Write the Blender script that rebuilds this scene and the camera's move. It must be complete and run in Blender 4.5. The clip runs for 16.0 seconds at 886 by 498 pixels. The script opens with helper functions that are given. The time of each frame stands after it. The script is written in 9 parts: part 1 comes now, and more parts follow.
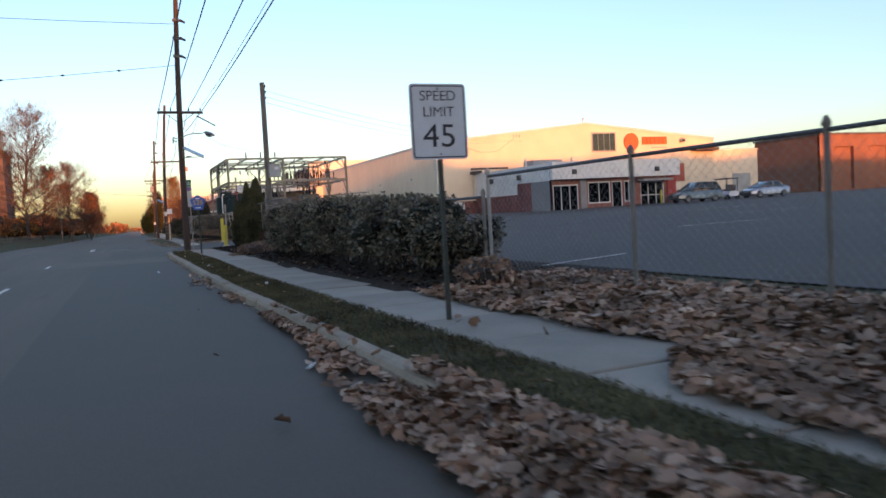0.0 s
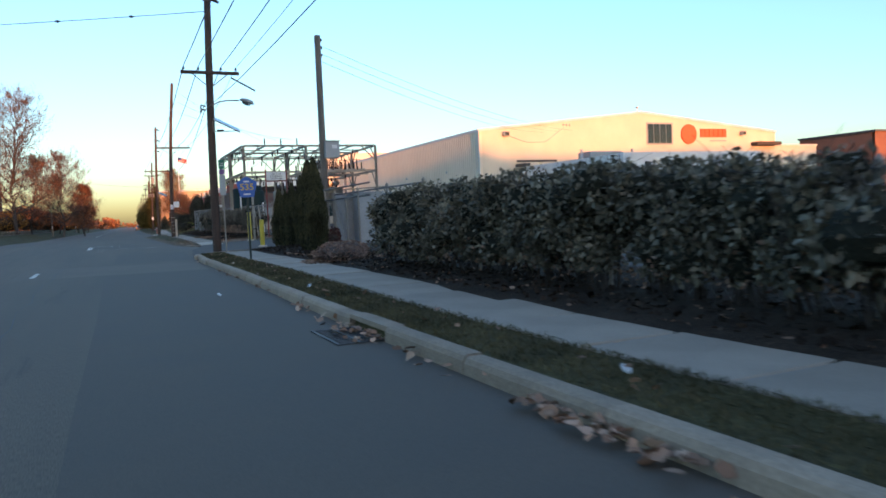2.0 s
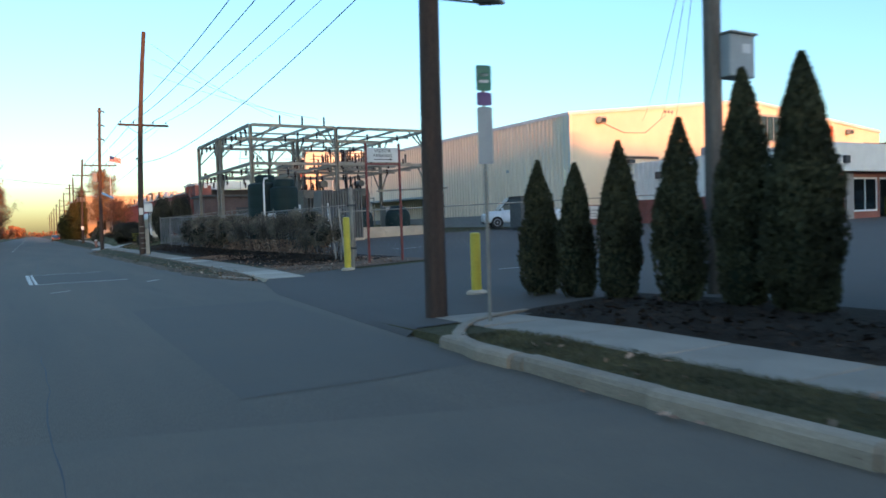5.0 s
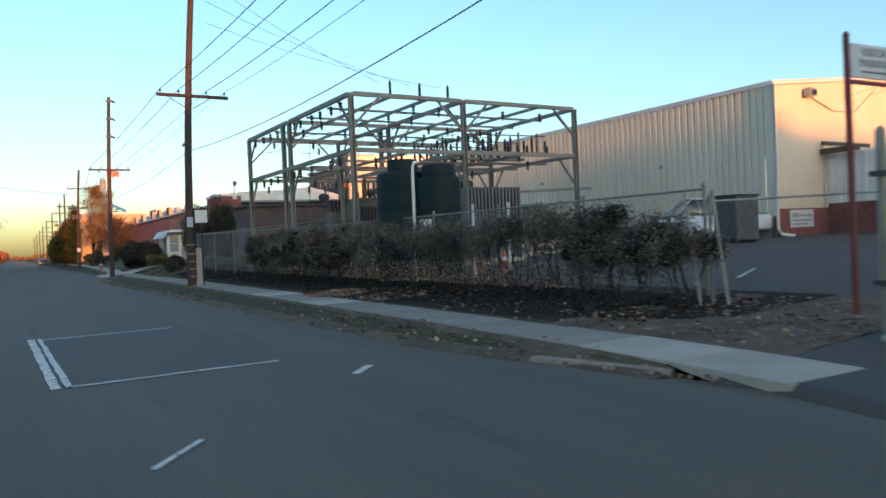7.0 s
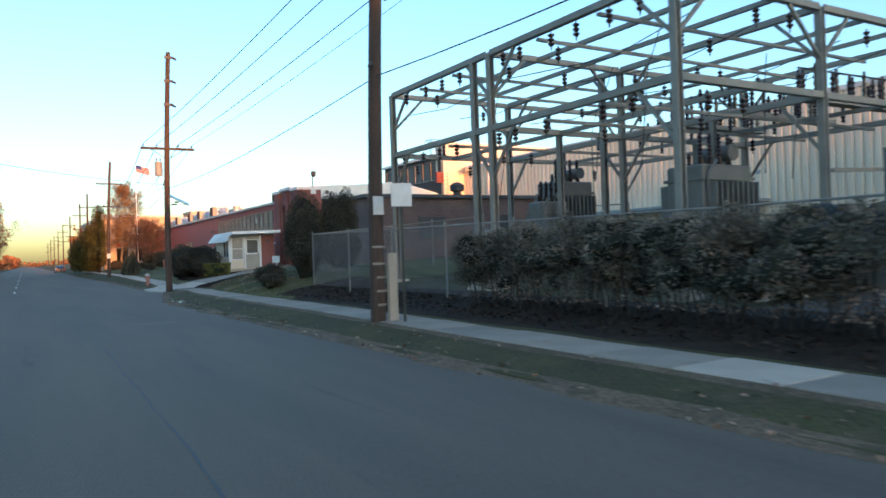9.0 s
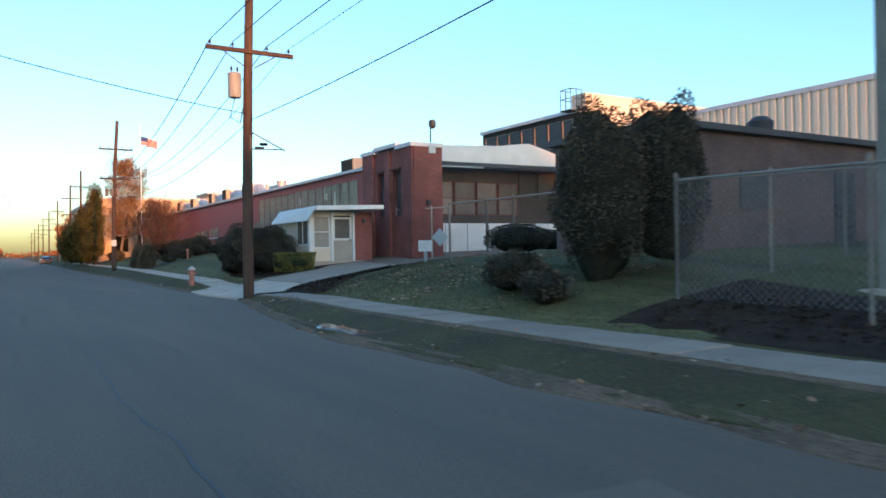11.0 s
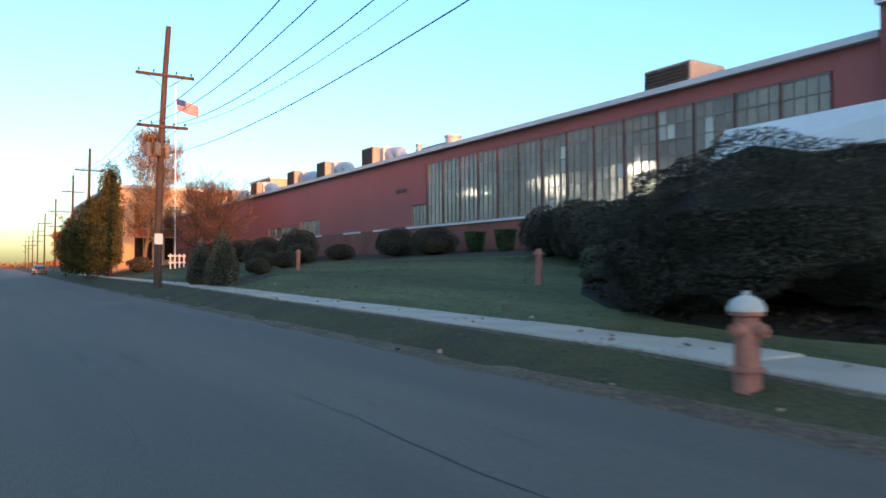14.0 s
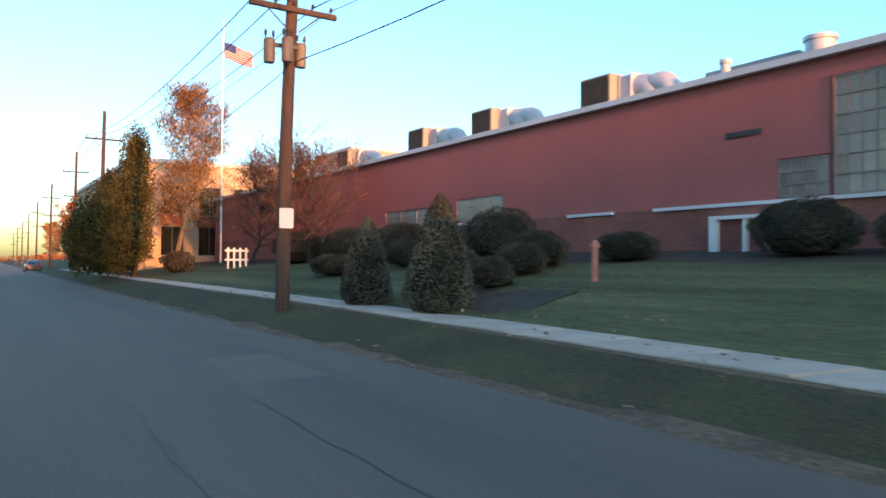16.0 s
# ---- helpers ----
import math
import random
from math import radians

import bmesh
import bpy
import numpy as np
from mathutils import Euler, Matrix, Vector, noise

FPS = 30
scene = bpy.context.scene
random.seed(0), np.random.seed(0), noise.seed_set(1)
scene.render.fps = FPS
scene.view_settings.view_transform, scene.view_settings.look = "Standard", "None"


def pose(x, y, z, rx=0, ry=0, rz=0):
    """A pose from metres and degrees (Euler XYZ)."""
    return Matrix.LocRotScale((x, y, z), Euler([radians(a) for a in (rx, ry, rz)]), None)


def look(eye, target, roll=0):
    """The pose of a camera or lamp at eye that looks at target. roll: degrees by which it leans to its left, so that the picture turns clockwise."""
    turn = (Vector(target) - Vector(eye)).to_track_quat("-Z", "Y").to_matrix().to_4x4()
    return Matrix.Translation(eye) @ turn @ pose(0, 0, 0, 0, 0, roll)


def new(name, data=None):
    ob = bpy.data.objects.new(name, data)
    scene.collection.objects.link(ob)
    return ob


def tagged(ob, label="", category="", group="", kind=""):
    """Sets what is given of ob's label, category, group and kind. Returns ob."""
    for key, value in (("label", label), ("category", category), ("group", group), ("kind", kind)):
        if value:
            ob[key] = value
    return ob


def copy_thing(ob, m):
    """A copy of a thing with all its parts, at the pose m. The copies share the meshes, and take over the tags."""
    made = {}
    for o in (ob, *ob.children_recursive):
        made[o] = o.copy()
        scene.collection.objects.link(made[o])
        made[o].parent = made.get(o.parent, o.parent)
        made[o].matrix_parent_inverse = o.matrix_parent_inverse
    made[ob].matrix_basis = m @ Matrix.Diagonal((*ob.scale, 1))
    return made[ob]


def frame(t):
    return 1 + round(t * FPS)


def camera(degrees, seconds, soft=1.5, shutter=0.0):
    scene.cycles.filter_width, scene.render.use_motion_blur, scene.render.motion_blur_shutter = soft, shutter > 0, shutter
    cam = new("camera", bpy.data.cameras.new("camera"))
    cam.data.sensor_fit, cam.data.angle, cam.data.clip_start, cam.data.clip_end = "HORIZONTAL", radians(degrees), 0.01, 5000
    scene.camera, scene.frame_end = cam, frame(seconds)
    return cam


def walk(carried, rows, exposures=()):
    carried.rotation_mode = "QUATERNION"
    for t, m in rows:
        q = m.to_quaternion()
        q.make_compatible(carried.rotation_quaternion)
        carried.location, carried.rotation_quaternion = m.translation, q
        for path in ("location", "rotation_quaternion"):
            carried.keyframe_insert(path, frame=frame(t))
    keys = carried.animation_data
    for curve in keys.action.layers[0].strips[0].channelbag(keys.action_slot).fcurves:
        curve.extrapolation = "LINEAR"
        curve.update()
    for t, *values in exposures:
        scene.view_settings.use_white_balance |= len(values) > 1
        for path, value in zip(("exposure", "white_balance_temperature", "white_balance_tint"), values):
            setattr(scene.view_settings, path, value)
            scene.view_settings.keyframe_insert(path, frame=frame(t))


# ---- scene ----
cam = camera(62.0, 16.0, 1.6, 0.25)
PATH = [
    (0, (-1.337, -0.963, 1.264), (-0.531, 0.865, 1.167), -3.3),
    (0.5, (-1.577, 1.245, 1.289), (-0.76, 3.069, 1.207), -2.5),
    (1, (-1.672, 3.544, 1.33), (-0.828, 5.356, 1.255), -2.1),
    (1.5, (-1.821, 6.03, 1.362), (-0.977, 7.842, 1.283), -2.2),
    (2, (-2.001, 8.65, 1.279), (-1.175, 10.468, 1.179), -2.6),
    (2.5, (-2.25, 11.407, 1.361), (-1.421, 13.224, 1.251), -2.2),
    (3, (-2.554, 14.787, 1.382), (-1.703, 16.593, 1.268), -2.6),
    (3.5, (-2.892, 18.228, 1.489), (-2.019, 20.025, 1.402), -1.7),
    (4, (-3.235, 21.92, 1.463), (-2.296, 23.684, 1.387), -0.9),
    (4.5, (-3.522, 25.595, 1.503), (-2.528, 27.328, 1.422), -1.6),
    (7, (-3.618, 45.467, 1.559), (-2.572, 47.172, 1.536), -2.6),
    (7.5, (-3.617, 49.319, 1.666), (-2.545, 51.007, 1.639), -3.2),
    (8, (-3.586, 53.323, 1.712), (-2.544, 55.03, 1.698), -1.8),
    (8.5, (-3.66, 57.122, 1.69), (-2.605, 58.82, 1.634), -3.3),
    (9, (-3.873, 61.271, 1.702), (-2.846, 62.987, 1.708), -2.0),
    (9.5, (-3.851, 65.818, 1.699), (-2.816, 67.529, 1.685), -1.3),
    (12, (-2.626, 89.138, 1.287), (-1.554, 90.826, 1.294), -1.4),
    (12.5, (-2.407, 93.725, 1.264), (-1.326, 95.407, 1.273), -1.5),
    (13, (-2.264, 98.021, 1.253), (-1.168, 99.694, 1.275), -0.7),
    (13.5, (-2.01, 102.436, 1.196), (-0.912, 104.107, 1.224), -0.6),
    (14, (-1.384, 106.801, 1.181), (-0.318, 108.493, 1.227), -0.2),
    (14.5, (-1.499, 110.931, 1.21), (-0.418, 112.613, 1.246), -0.1),
    (15, (-1.191, 115.305, 1.204), (-0.107, 116.985, 1.252), 0.1),
    (15.5, (-1.144, 119.557, 1.26), (-0.05, 121.23, 1.317), 0.1),
    (16, (-1.045, 123.765, 1.36), (0.044, 125.443, 1.4), 0.4),
]
LIGHT_SETTING = [(0, 2.04, 7500, 27), (1, 2.14, 7050, 20), (2, 2.12, 6450, 14), (4, 2.28, 6100, 8), (6.8, 2.02, 6850, 9), (7.5, 2.16, 6600, 8), (8.3, 2.4, 6450, 7), (9.2, 2.36, 6400, 7), (12, 2.32, 6050, 7), (14.5, 2.46, 6050, 7), (16, 2.6, 6250, 6)]
walk(cam, [(t, look(eye, target, roll)) for t, eye, target, roll in PATH], LIGHT_SETTING)

# ---- light: low evening sun from behind, clear sky ----
SUN_AZ, SUN_EL = radians(184.0), radians(4.6)
world = bpy.data.worlds.new("evening_sky")
scene.world = world
world.use_nodes = True
wn = world.node_tree
sky = wn.nodes.new("ShaderNodeTexSky")
sky.sky_type, sky.sun_disc = "NISHITA", False
sky.sun_elevation, sky.sun_rotation = SUN_EL, SUN_AZ
sky.air_density, sky.dust_density, sky.ozone_density, sky.altitude = 1.0, 1.4, 2.7, 50
wn.nodes["Background"].inputs["Strength"].default_value = 0.15
wn.links.new(sky.outputs["Color"], wn.nodes["Background"].inputs["Color"])
sun_way = Vector((math.sin(SUN_AZ) * math.cos(SUN_EL), math.cos(SUN_AZ) * math.cos(SUN_EL), math.sin(SUN_EL)))
sun_data = bpy.data.lights.new("sun", "SUN")
sun_data.energy, sun_data.angle, sun_data.color = 2.15, radians(0.7), (0.78, 0.26, 0.075)
sun = new("sun", sun_data)
sun.matrix_basis = look(sun_way * 300, (0, 0, 0))

# ---- mesh helpers ----
def box(bm, x0, x1, y0, y1, z0, z1, m=None):
    """A box between two corners, turned by m when given."""
    v = [bm.verts.new((x, y, z)) for z in (z0, z1) for x, y in ((x0, y0), (x1, y0), (x1, y1), (x0, y1))]
    for f in ((3, 2, 1, 0), (4, 5, 6, 7), (0, 1, 5, 4), (1, 2, 6, 5), (2, 3, 7, 6), (3, 0, 4, 7)):
        bm.faces.new([v[i] for i in f])
    if m is not None:
        for p in v:
            p.co = m @ p.co
    return v


def rod(bm, a, b, r0, r1=None, seg=8, caps=True):
    """A round bar from a to b, tapered when r1 is given."""
    a, b = Vector(a), Vector(b)
    r1 = r0 if r1 is None else r1
    q = (b - a).to_track_quat("Z", "Y")
    rings = []
    for p, r in ((a, r0), (b, r1)):
        rings.append([bm.verts.new(p + q @ Vector((r * math.cos(2 * math.pi * i / seg), r * math.sin(2 * math.pi * i / seg), 0))) for i in range(seg)])
    for i in range(seg):
        j = (i + 1) % seg
        bm.faces.new((rings[0][i], rings[0][j], rings[1][j], rings[1][i]))
    if caps:
        bm.faces.new(rings[0][::-1])
        bm.faces.new(rings[1])


def tube(bm, pts, r, seg=6):
    """A round bar along a line of points; r is one radius or one for each point."""
    pts = [Vector(p) for p in pts]
    rs = r if isinstance(r, (list, tuple)) else [r] * len(pts)
    rings = []
    for i, p in enumerate(pts):
        d = pts[min(i + 1, len(pts) - 1)] - pts[max(i - 1, 0)]
        q = d.to_track_quat("Z", "Y")
        rings.append([bm.verts.new(p + q @ Vector((rs[i] * math.cos(2 * math.pi * k / seg), rs[i] * math.sin(2 * math.pi * k / seg), 0))) for k in range(seg)])
    for a, b in zip(rings, rings[1:]):
        for k in range(seg):
            j = (k + 1) % seg
            bm.faces.new((a[k], a[j], b[j], b[k]))
    bm.faces.new(rings[0][::-1])
    bm.faces.new(rings[-1])


def lathe(bm, profile, at=(0, 0, 0), seg=16):
    """A turned shape round z from (radius, height) pairs."""
    rings = [[bm.verts.new((at[0] + r * math.cos(2 * math.pi * k / seg), at[1] + r * math.sin(2 * math.pi * k / seg), at[2] + z)) for k in range(seg)] for r, z in profile]
    for a, b in zip(rings, rings[1:]):
        for k in range(seg):
            j = (k + 1) % seg
            bm.faces.new((a[k], a[j], b[j], b[k]))
    bm.faces.new(rings[0][::-1])
    bm.faces.new(rings[-1])


def prism(bm, poly, z0, z1, m=None):
    """A flat outline (counter-clockwise x, y) raised from z0 to z1."""
    lo = [bm.verts.new((x, y, z0)) for x, y in poly]
    hi = [bm.verts.new((x, y, z1)) for x, y in poly]
    n = len(poly)
    bm.faces.new(lo[::-1])
    bm.faces.new(hi)
    for i in range(n):
        j = (i + 1) % n
        bm.faces.new((lo[i], lo[j], hi[j], hi[i]))
    if m is not None:
        for p in lo + hi:
            p.co = m @ p.co


def angle_bar(bm, a, b, w):
    """A steel channel, drawn as a square bar with a groove on its lower side."""
    a, b = Vector(a), Vector(b)
    q = (b - a).to_track_quat("Z", "Y")
    h = w / 2
    shape = ((-h, -h), (h, -h), (h, h), (h * 0.6, h), (h * 0.6, -h * 0.5), (-h * 0.6, -h * 0.5), (-h * 0.6, h), (-h, h))
    ends = [[bm.verts.new(p + q @ Vector((x, y, 0))) for x, y in shape] for p in (a, b)]
    n = len(shape)
    for i in range(n):
        j = (i + 1) % n
        bm.faces.new((ends[0][i], ends[0][j], ends[1][j], ends[1][i]))
    bm.faces.new(ends[0][::-1])
    bm.faces.new(ends[1])


def data_of(name, bm, material, smooth=False):
    me = bpy.data.meshes.new(name)
    bm.to_mesh(me)
    bm.free()
    for one in material if isinstance(material, (list, tuple)) else (material,):
        me.materials.append(one)
    if smooth:
        me.shade_smooth()
        me.set_sharp_from_angle(angle=radians(40))
    return me


def part(name, bm, material, parent, label="", smooth=False, kind=""):
    """ONE mesh object under a thing or under a part."""
    ob = new(name, data_of(name, bm, material, smooth))
    ob.parent = parent
    return tagged(ob, label, kind=kind)


def thing(name, at, label, category, group="", rz=0.0):
    """An Empty at a thing's base, which carries its parts."""
    ob = new(name)
    ob.matrix_basis = pose(at[0], at[1], at[2], 0, 0, rz)
    ob.empty_display_size = 0.2
    return tagged(ob, label, category, group)


def solid(name, bm, material, label, category, at=(0, 0, 0), rz=0.0, group="", smooth=False, kind=""):
    """A thing of one mesh."""
    ob = new(name, data_of(name, bm, material, smooth))
    ob.matrix_basis = pose(at[0], at[1], at[2], 0, 0, rz)
    return tagged(ob, label, category, group, kind)


def structure(name, bm, material, label="", smooth=False):
    ob = new(name, data_of(name, bm, material, smooth))
    return tagged(ob, label, kind="structure")


def lerp(table, v):
    """The value at v in rows of (place, value)."""
    if v <= table[0][0]:
        return table[0][1]
    for (a, p), (b, q) in zip(table, table[1:]):
        if v <= b:
            return p + (q - p) * (v - a) / (b - a)
    return table[-1][1]


def ease(a, b, v):
    k = min(1.0, max(0.0, (v - a) / (b - a)))
    return k * k * (3 - 2 * k)

# ---- materials ----
def nodes_of(name):
    m = bpy.data.materials.new(name)
    m.use_nodes = True
    return m, m.node_tree.nodes, m.node_tree.links, m.node_tree.nodes["Principled BSDF"]


def rgb(c):
    return (c[0], c[1], c[2], 1.0)


def surface(name, light, dark, rough=0.8, scale=2.0, fine=40.0, bump=0.3, metal=0.0, fleck=0.25, vary=0.0, island=0.0, stretch=(1, 1, 1), rust=None, rust_at=0.6, depth=0.01, spec=0.5):
    """Two-scale paint, stone, metal or earth: broad stains between light and dark, fine grain and relief, and patches of rust or wear."""
    m, n, l, b = nodes_of(name)
    tc = n.new("ShaderNodeTexCoord")
    mp = n.new("ShaderNodeMapping")
    mp.inputs["Scale"].default_value = stretch
    l.new(tc.outputs["Object"], mp.inputs["Vector"])
    big = n.new("ShaderNodeTexNoise")
    big.inputs["Scale"].default_value, big.inputs["Detail"].default_value, big.inputs["Roughness"].default_value = scale, 5.0, 0.62
    l.new(mp.outputs["Vector"], big.inputs["Vector"])
    ramp = n.new("ShaderNodeMapRange")
    ramp.inputs["From Min"].default_value, ramp.inputs["From Max"].default_value = 0.32, 0.68
    l.new(big.outputs["Fac"], ramp.inputs["Value"])
    mix = n.new("ShaderNodeMix")
    mix.data_type = "RGBA"
    mix.inputs["A"].default_value, mix.inputs["B"].default_value = rgb(dark), rgb(light)
    l.new(ramp.outputs["Result"], mix.inputs["Factor"])
    small = n.new("ShaderNodeTexNoise")
    small.inputs["Scale"].default_value, small.inputs["Detail"].default_value = fine, 3.0
    l.new(mp.outputs["Vector"], small.inputs["Vector"])
    grain = n.new("ShaderNodeMapRange")
    grain.inputs["From Min"].default_value, grain.inputs["From Max"].default_value = 0.3, 0.7
    grain.inputs["To Min"].default_value, grain.inputs["To Max"].default_value = 1 - fleck, 1 + fleck
    l.new(small.outputs["Fac"], grain.inputs["Value"])
    last = grain.outputs["Result"]
    for amount, node, socket in ((vary, "ShaderNodeObjectInfo", "Random"), (island, "ShaderNodeNewGeometry", "Random Per Island")):
        if amount:
            src = n.new(node)
            rng = n.new("ShaderNodeMapRange")
            rng.inputs["To Min"].default_value, rng.inputs["To Max"].default_value = 1 - amount, 1 + amount
            l.new(src.outputs[socket], rng.inputs["Value"])
            mul = n.new("ShaderNodeMath")
            mul.operation = "MULTIPLY"
            l.new(last, mul.inputs[0])
            l.new(rng.outputs["Result"], mul.inputs[1])
            last = mul.outputs["Value"]
    tint = n.new("ShaderNodeMix")
    tint.data_type, tint.blend_type = "RGBA", "MULTIPLY"
    tint.inputs["Factor"].default_value = 1.0
    l.new(mix.outputs["Result"], tint.inputs["A"])
    l.new(last, tint.inputs["B"])
    colour = tint.outputs["Result"]
    if rust:
        spots = n.new("ShaderNodeTexNoise")
        spots.inputs["Scale"].default_value, spots.inputs["Detail"].default_value, spots.inputs["Roughness"].default_value = scale * 2.7, 6.0, 0.7
        l.new(mp.outputs["Vector"], spots.inputs["Vector"])
        cut = n.new("ShaderNodeMapRange")
        cut.inputs["From Min"].default_value, cut.inputs["From Max"].default_value = rust_at, rust_at + 0.12
        l.new(spots.outputs["Fac"], cut.inputs["Value"])
        over = n.new("ShaderNodeMix")
        over.data_type = "RGBA"
        over.inputs["B"].default_value = rgb(rust)
        l.new(cut.outputs["Result"], over.inputs["Factor"])
        l.new(colour, over.inputs["A"])
        colour = over.outputs["Result"]
    l.new(colour, b.inputs["Base Color"])
    b.inputs["Metallic"].default_value, b.inputs["Specular IOR Level"].default_value = metal, spec
    rr = n.new("ShaderNodeMapRange")
    rr.inputs["To Min"].default_value, rr.inputs["To Max"].default_value = max(0.0, rough - 0.12), min(1.0, rough + 0.12)
    l.new(big.outputs["Fac"], rr.inputs["Value"])
    l.new(rr.outputs["Result"], b.inputs["Roughness"])
    if bump:
        bp = n.new("ShaderNodeBump")
        bp.inputs["Strength"].default_value, bp.inputs["Distance"].default_value = bump, depth
        l.new(small.outputs["Fac"], bp.inputs["Height"])
        l.new(bp.outputs["Normal"], b.inputs["Normal"])
    return m


def brickwork(name, brick_a, brick_b, mortar, along_y=True, w=0.2, h=0.067):
    """Brick courses at real size, with stains and a raised face."""
    m, n, l, b = nodes_of(name)
    tc = n.new("ShaderNodeTexCoord")
    sep = n.new("ShaderNodeSeparateXYZ")
    l.new(tc.outputs["Object"], sep.inputs["Vector"])
    add = n.new("ShaderNodeMath")
    l.new(sep.outputs["X"], add.inputs[0])
    l.new(sep.outputs["Y"], add.inputs[1])
    com = n.new("ShaderNodeCombineXYZ")
    l.new(add.outputs["Value"], com.inputs["X"])
    l.new(sep.outputs["Z"], com.inputs["Y"])
    br = n.new("ShaderNodeTexBrick")
    br.inputs["Scale"].default_value = 1.0
    br.inputs["Brick Width"].default_value, br.inputs["Row Height"].default_value = w, h
    br.inputs["Mortar Size"].default_value, br.inputs["Mortar Smooth"].default_value, br.inputs["Bias"].default_value = 0.009, 0.2, 0.0
    br.inputs["Color1"].default_value, br.inputs["Color2"].default_value, br.inputs["Mortar"].default_value = rgb(brick_a), rgb(brick_b), rgb(mortar)
    l.new(com.outputs["Vector"], br.inputs["Vector"])
    big = n.new("ShaderNodeTexNoise")
    big.inputs["Scale"].default_value, big.inputs["Detail"].default_value = 0.7, 6.0
    l.new(tc.outputs["Object"], big.inputs["Vector"])
    rng = n.new("ShaderNodeMapRange")
    rng.inputs["From Min"].default_value, rng.inputs["From Max"].default_value = 0.3, 0.7
    rng.inputs["To Min"].default_value, rng.inputs["To Max"].default_value = 0.72, 1.18
    l.new(big.outputs["Fac"], rng.inputs["Value"])
    mul = n.new("ShaderNodeMix")
    mul.data_type, mul.blend_type = "RGBA", "MULTIPLY"
    mul.inputs["Factor"].default_value = 1.0
    l.new(br.outputs["Color"], mul.inputs["A"])
    l.new(rng.outputs["Result"], mul.inputs["B"])
    l.new(mul.outputs["Result"], b.inputs["Base Color"])
    b.inputs["Roughness"].default_value = 0.88
    bp = n.new("ShaderNodeBump")
    bp.inputs["Strength"].default_value, bp.inputs["Distance"].default_value, bp.invert = 0.5, 0.006, True
    l.new(br.outputs["Fac"], bp.inputs["Height"])
    l.new(bp.outputs["Normal"], b.inputs["Normal"])
    return m


def glass(name, tint=(0.6, 0.7, 0.7), rough=0.03):
    m, n, l, b = nodes_of(name)
    b.inputs["Base Color"].default_value = rgb(tint)
    b.inputs["Roughness"].default_value, b.inputs["Transmission Weight"].default_value, b.inputs["IOR"].default_value = rough, 1.0, 1.45
    return m


def foliage(name, a, c, rough=0.6, dead=None, spec=0.15):
    """Leaves: each leaf its own tone between two colours, a share of them dead when given."""
    m, n, l, b = nodes_of(name)
    geo = n.new("ShaderNodeNewGeometry")
    ramp = n.new("ShaderNodeValToRGB")
    el = ramp.color_ramp.elements
    el[0].color, el[1].color = rgb(a), rgb(c)
    if dead:
        el[1].position = 0.85
        e = el.new(0.97)
        e.color = rgb(dead)
    l.new(geo.outputs["Random Per Island"], ramp.inputs["Fac"])
    tc = n.new("ShaderNodeTexCoord")
    big = n.new("ShaderNodeTexNoise")
    big.inputs["Scale"].default_value = 1.3
    l.new(tc.outputs["Object"], big.inputs["Vector"])
    rng = n.new("ShaderNodeMapRange")
    rng.inputs["From Min"].default_value, rng.inputs["From Max"].default_value = 0.3, 0.7
    rng.inputs["To Min"].default_value, rng.inputs["To Max"].default_value = 0.5, 1.45
    l.new(big.outputs["Fac"], rng.inputs["Value"])
    mul = n.new("ShaderNodeMix")
    mul.data_type, mul.blend_type = "RGBA", "MULTIPLY"
    mul.inputs["Factor"].default_value = 1.0
    l.new(ramp.outputs["Color"], mul.inputs["A"])
    l.new(rng.outputs["Result"], mul.inputs["B"])
    l.new(mul.outputs["Result"], b.inputs["Base Color"])
    b.inputs["Roughness"].default_value, b.inputs["Specular IOR Level"].default_value = rough, spec
    return m


ASPHALT = surface("asphalt", (0.152, 0.118, 0.084), (0.094, 0.074, 0.054), 0.85, 0.55, 150.0, 0.1, fleck=0.32, depth=0.004, rust=(0.075, 0.064, 0.05), rust_at=0.6, stretch=(1, 0.09, 1))
LOT_ASPHALT = surface("lot_asphalt", (0.096, 0.078, 0.064), (0.066, 0.054, 0.045), 0.88, 0.15, 70.0, 0.3, fleck=0.3, depth=0.004)
CONCRETE = surface("pavement_concrete", (0.53, 0.445, 0.345), (0.39, 0.325, 0.25), 0.9, 0.9, 60.0, 0.3, fleck=0.15, vary=0.08, depth=0.004, rust=(0.2, 0.17, 0.13), rust_at=0.64)
KERB = surface("kerb_stone", (0.36, 0.275, 0.195), (0.25, 0.19, 0.135), 0.9, 1.6, 45.0, 0.4, fleck=0.2, vary=0.12)
GRASS_EARTH = surface("grass_earth", (0.095, 0.085, 0.036), (0.062, 0.052, 0.028), 0.95, 0.5, 25.0, 0.6, fleck=0.4, depth=0.03, rust=(0.12, 0.09, 0.05), rust_at=0.58, spec=0.15)
LAWN = surface("lawn_turf", (0.165, 0.153, 0.068), (0.06, 0.066, 0.03), 0.95, 0.85, 34.0, 0.6, fleck=0.3, depth=0.03, rust=(0.13, 0.115, 0.065), rust_at=0.6, stretch=(1, 0.07, 1), spec=0.15)
BARE_EARTH = surface("bare_earth", (0.21, 0.145, 0.1), (0.12, 0.086, 0.06), 0.95, 1.2, 40.0, 0.7, fleck=0.4, depth=0.02, spec=0.12)
MULCH = surface("mulch", (0.055, 0.039, 0.028), (0.03, 0.022, 0.016), 0.95, 2.5, 35.0, 0.8, fleck=0.5, depth=0.03, spec=0.1)
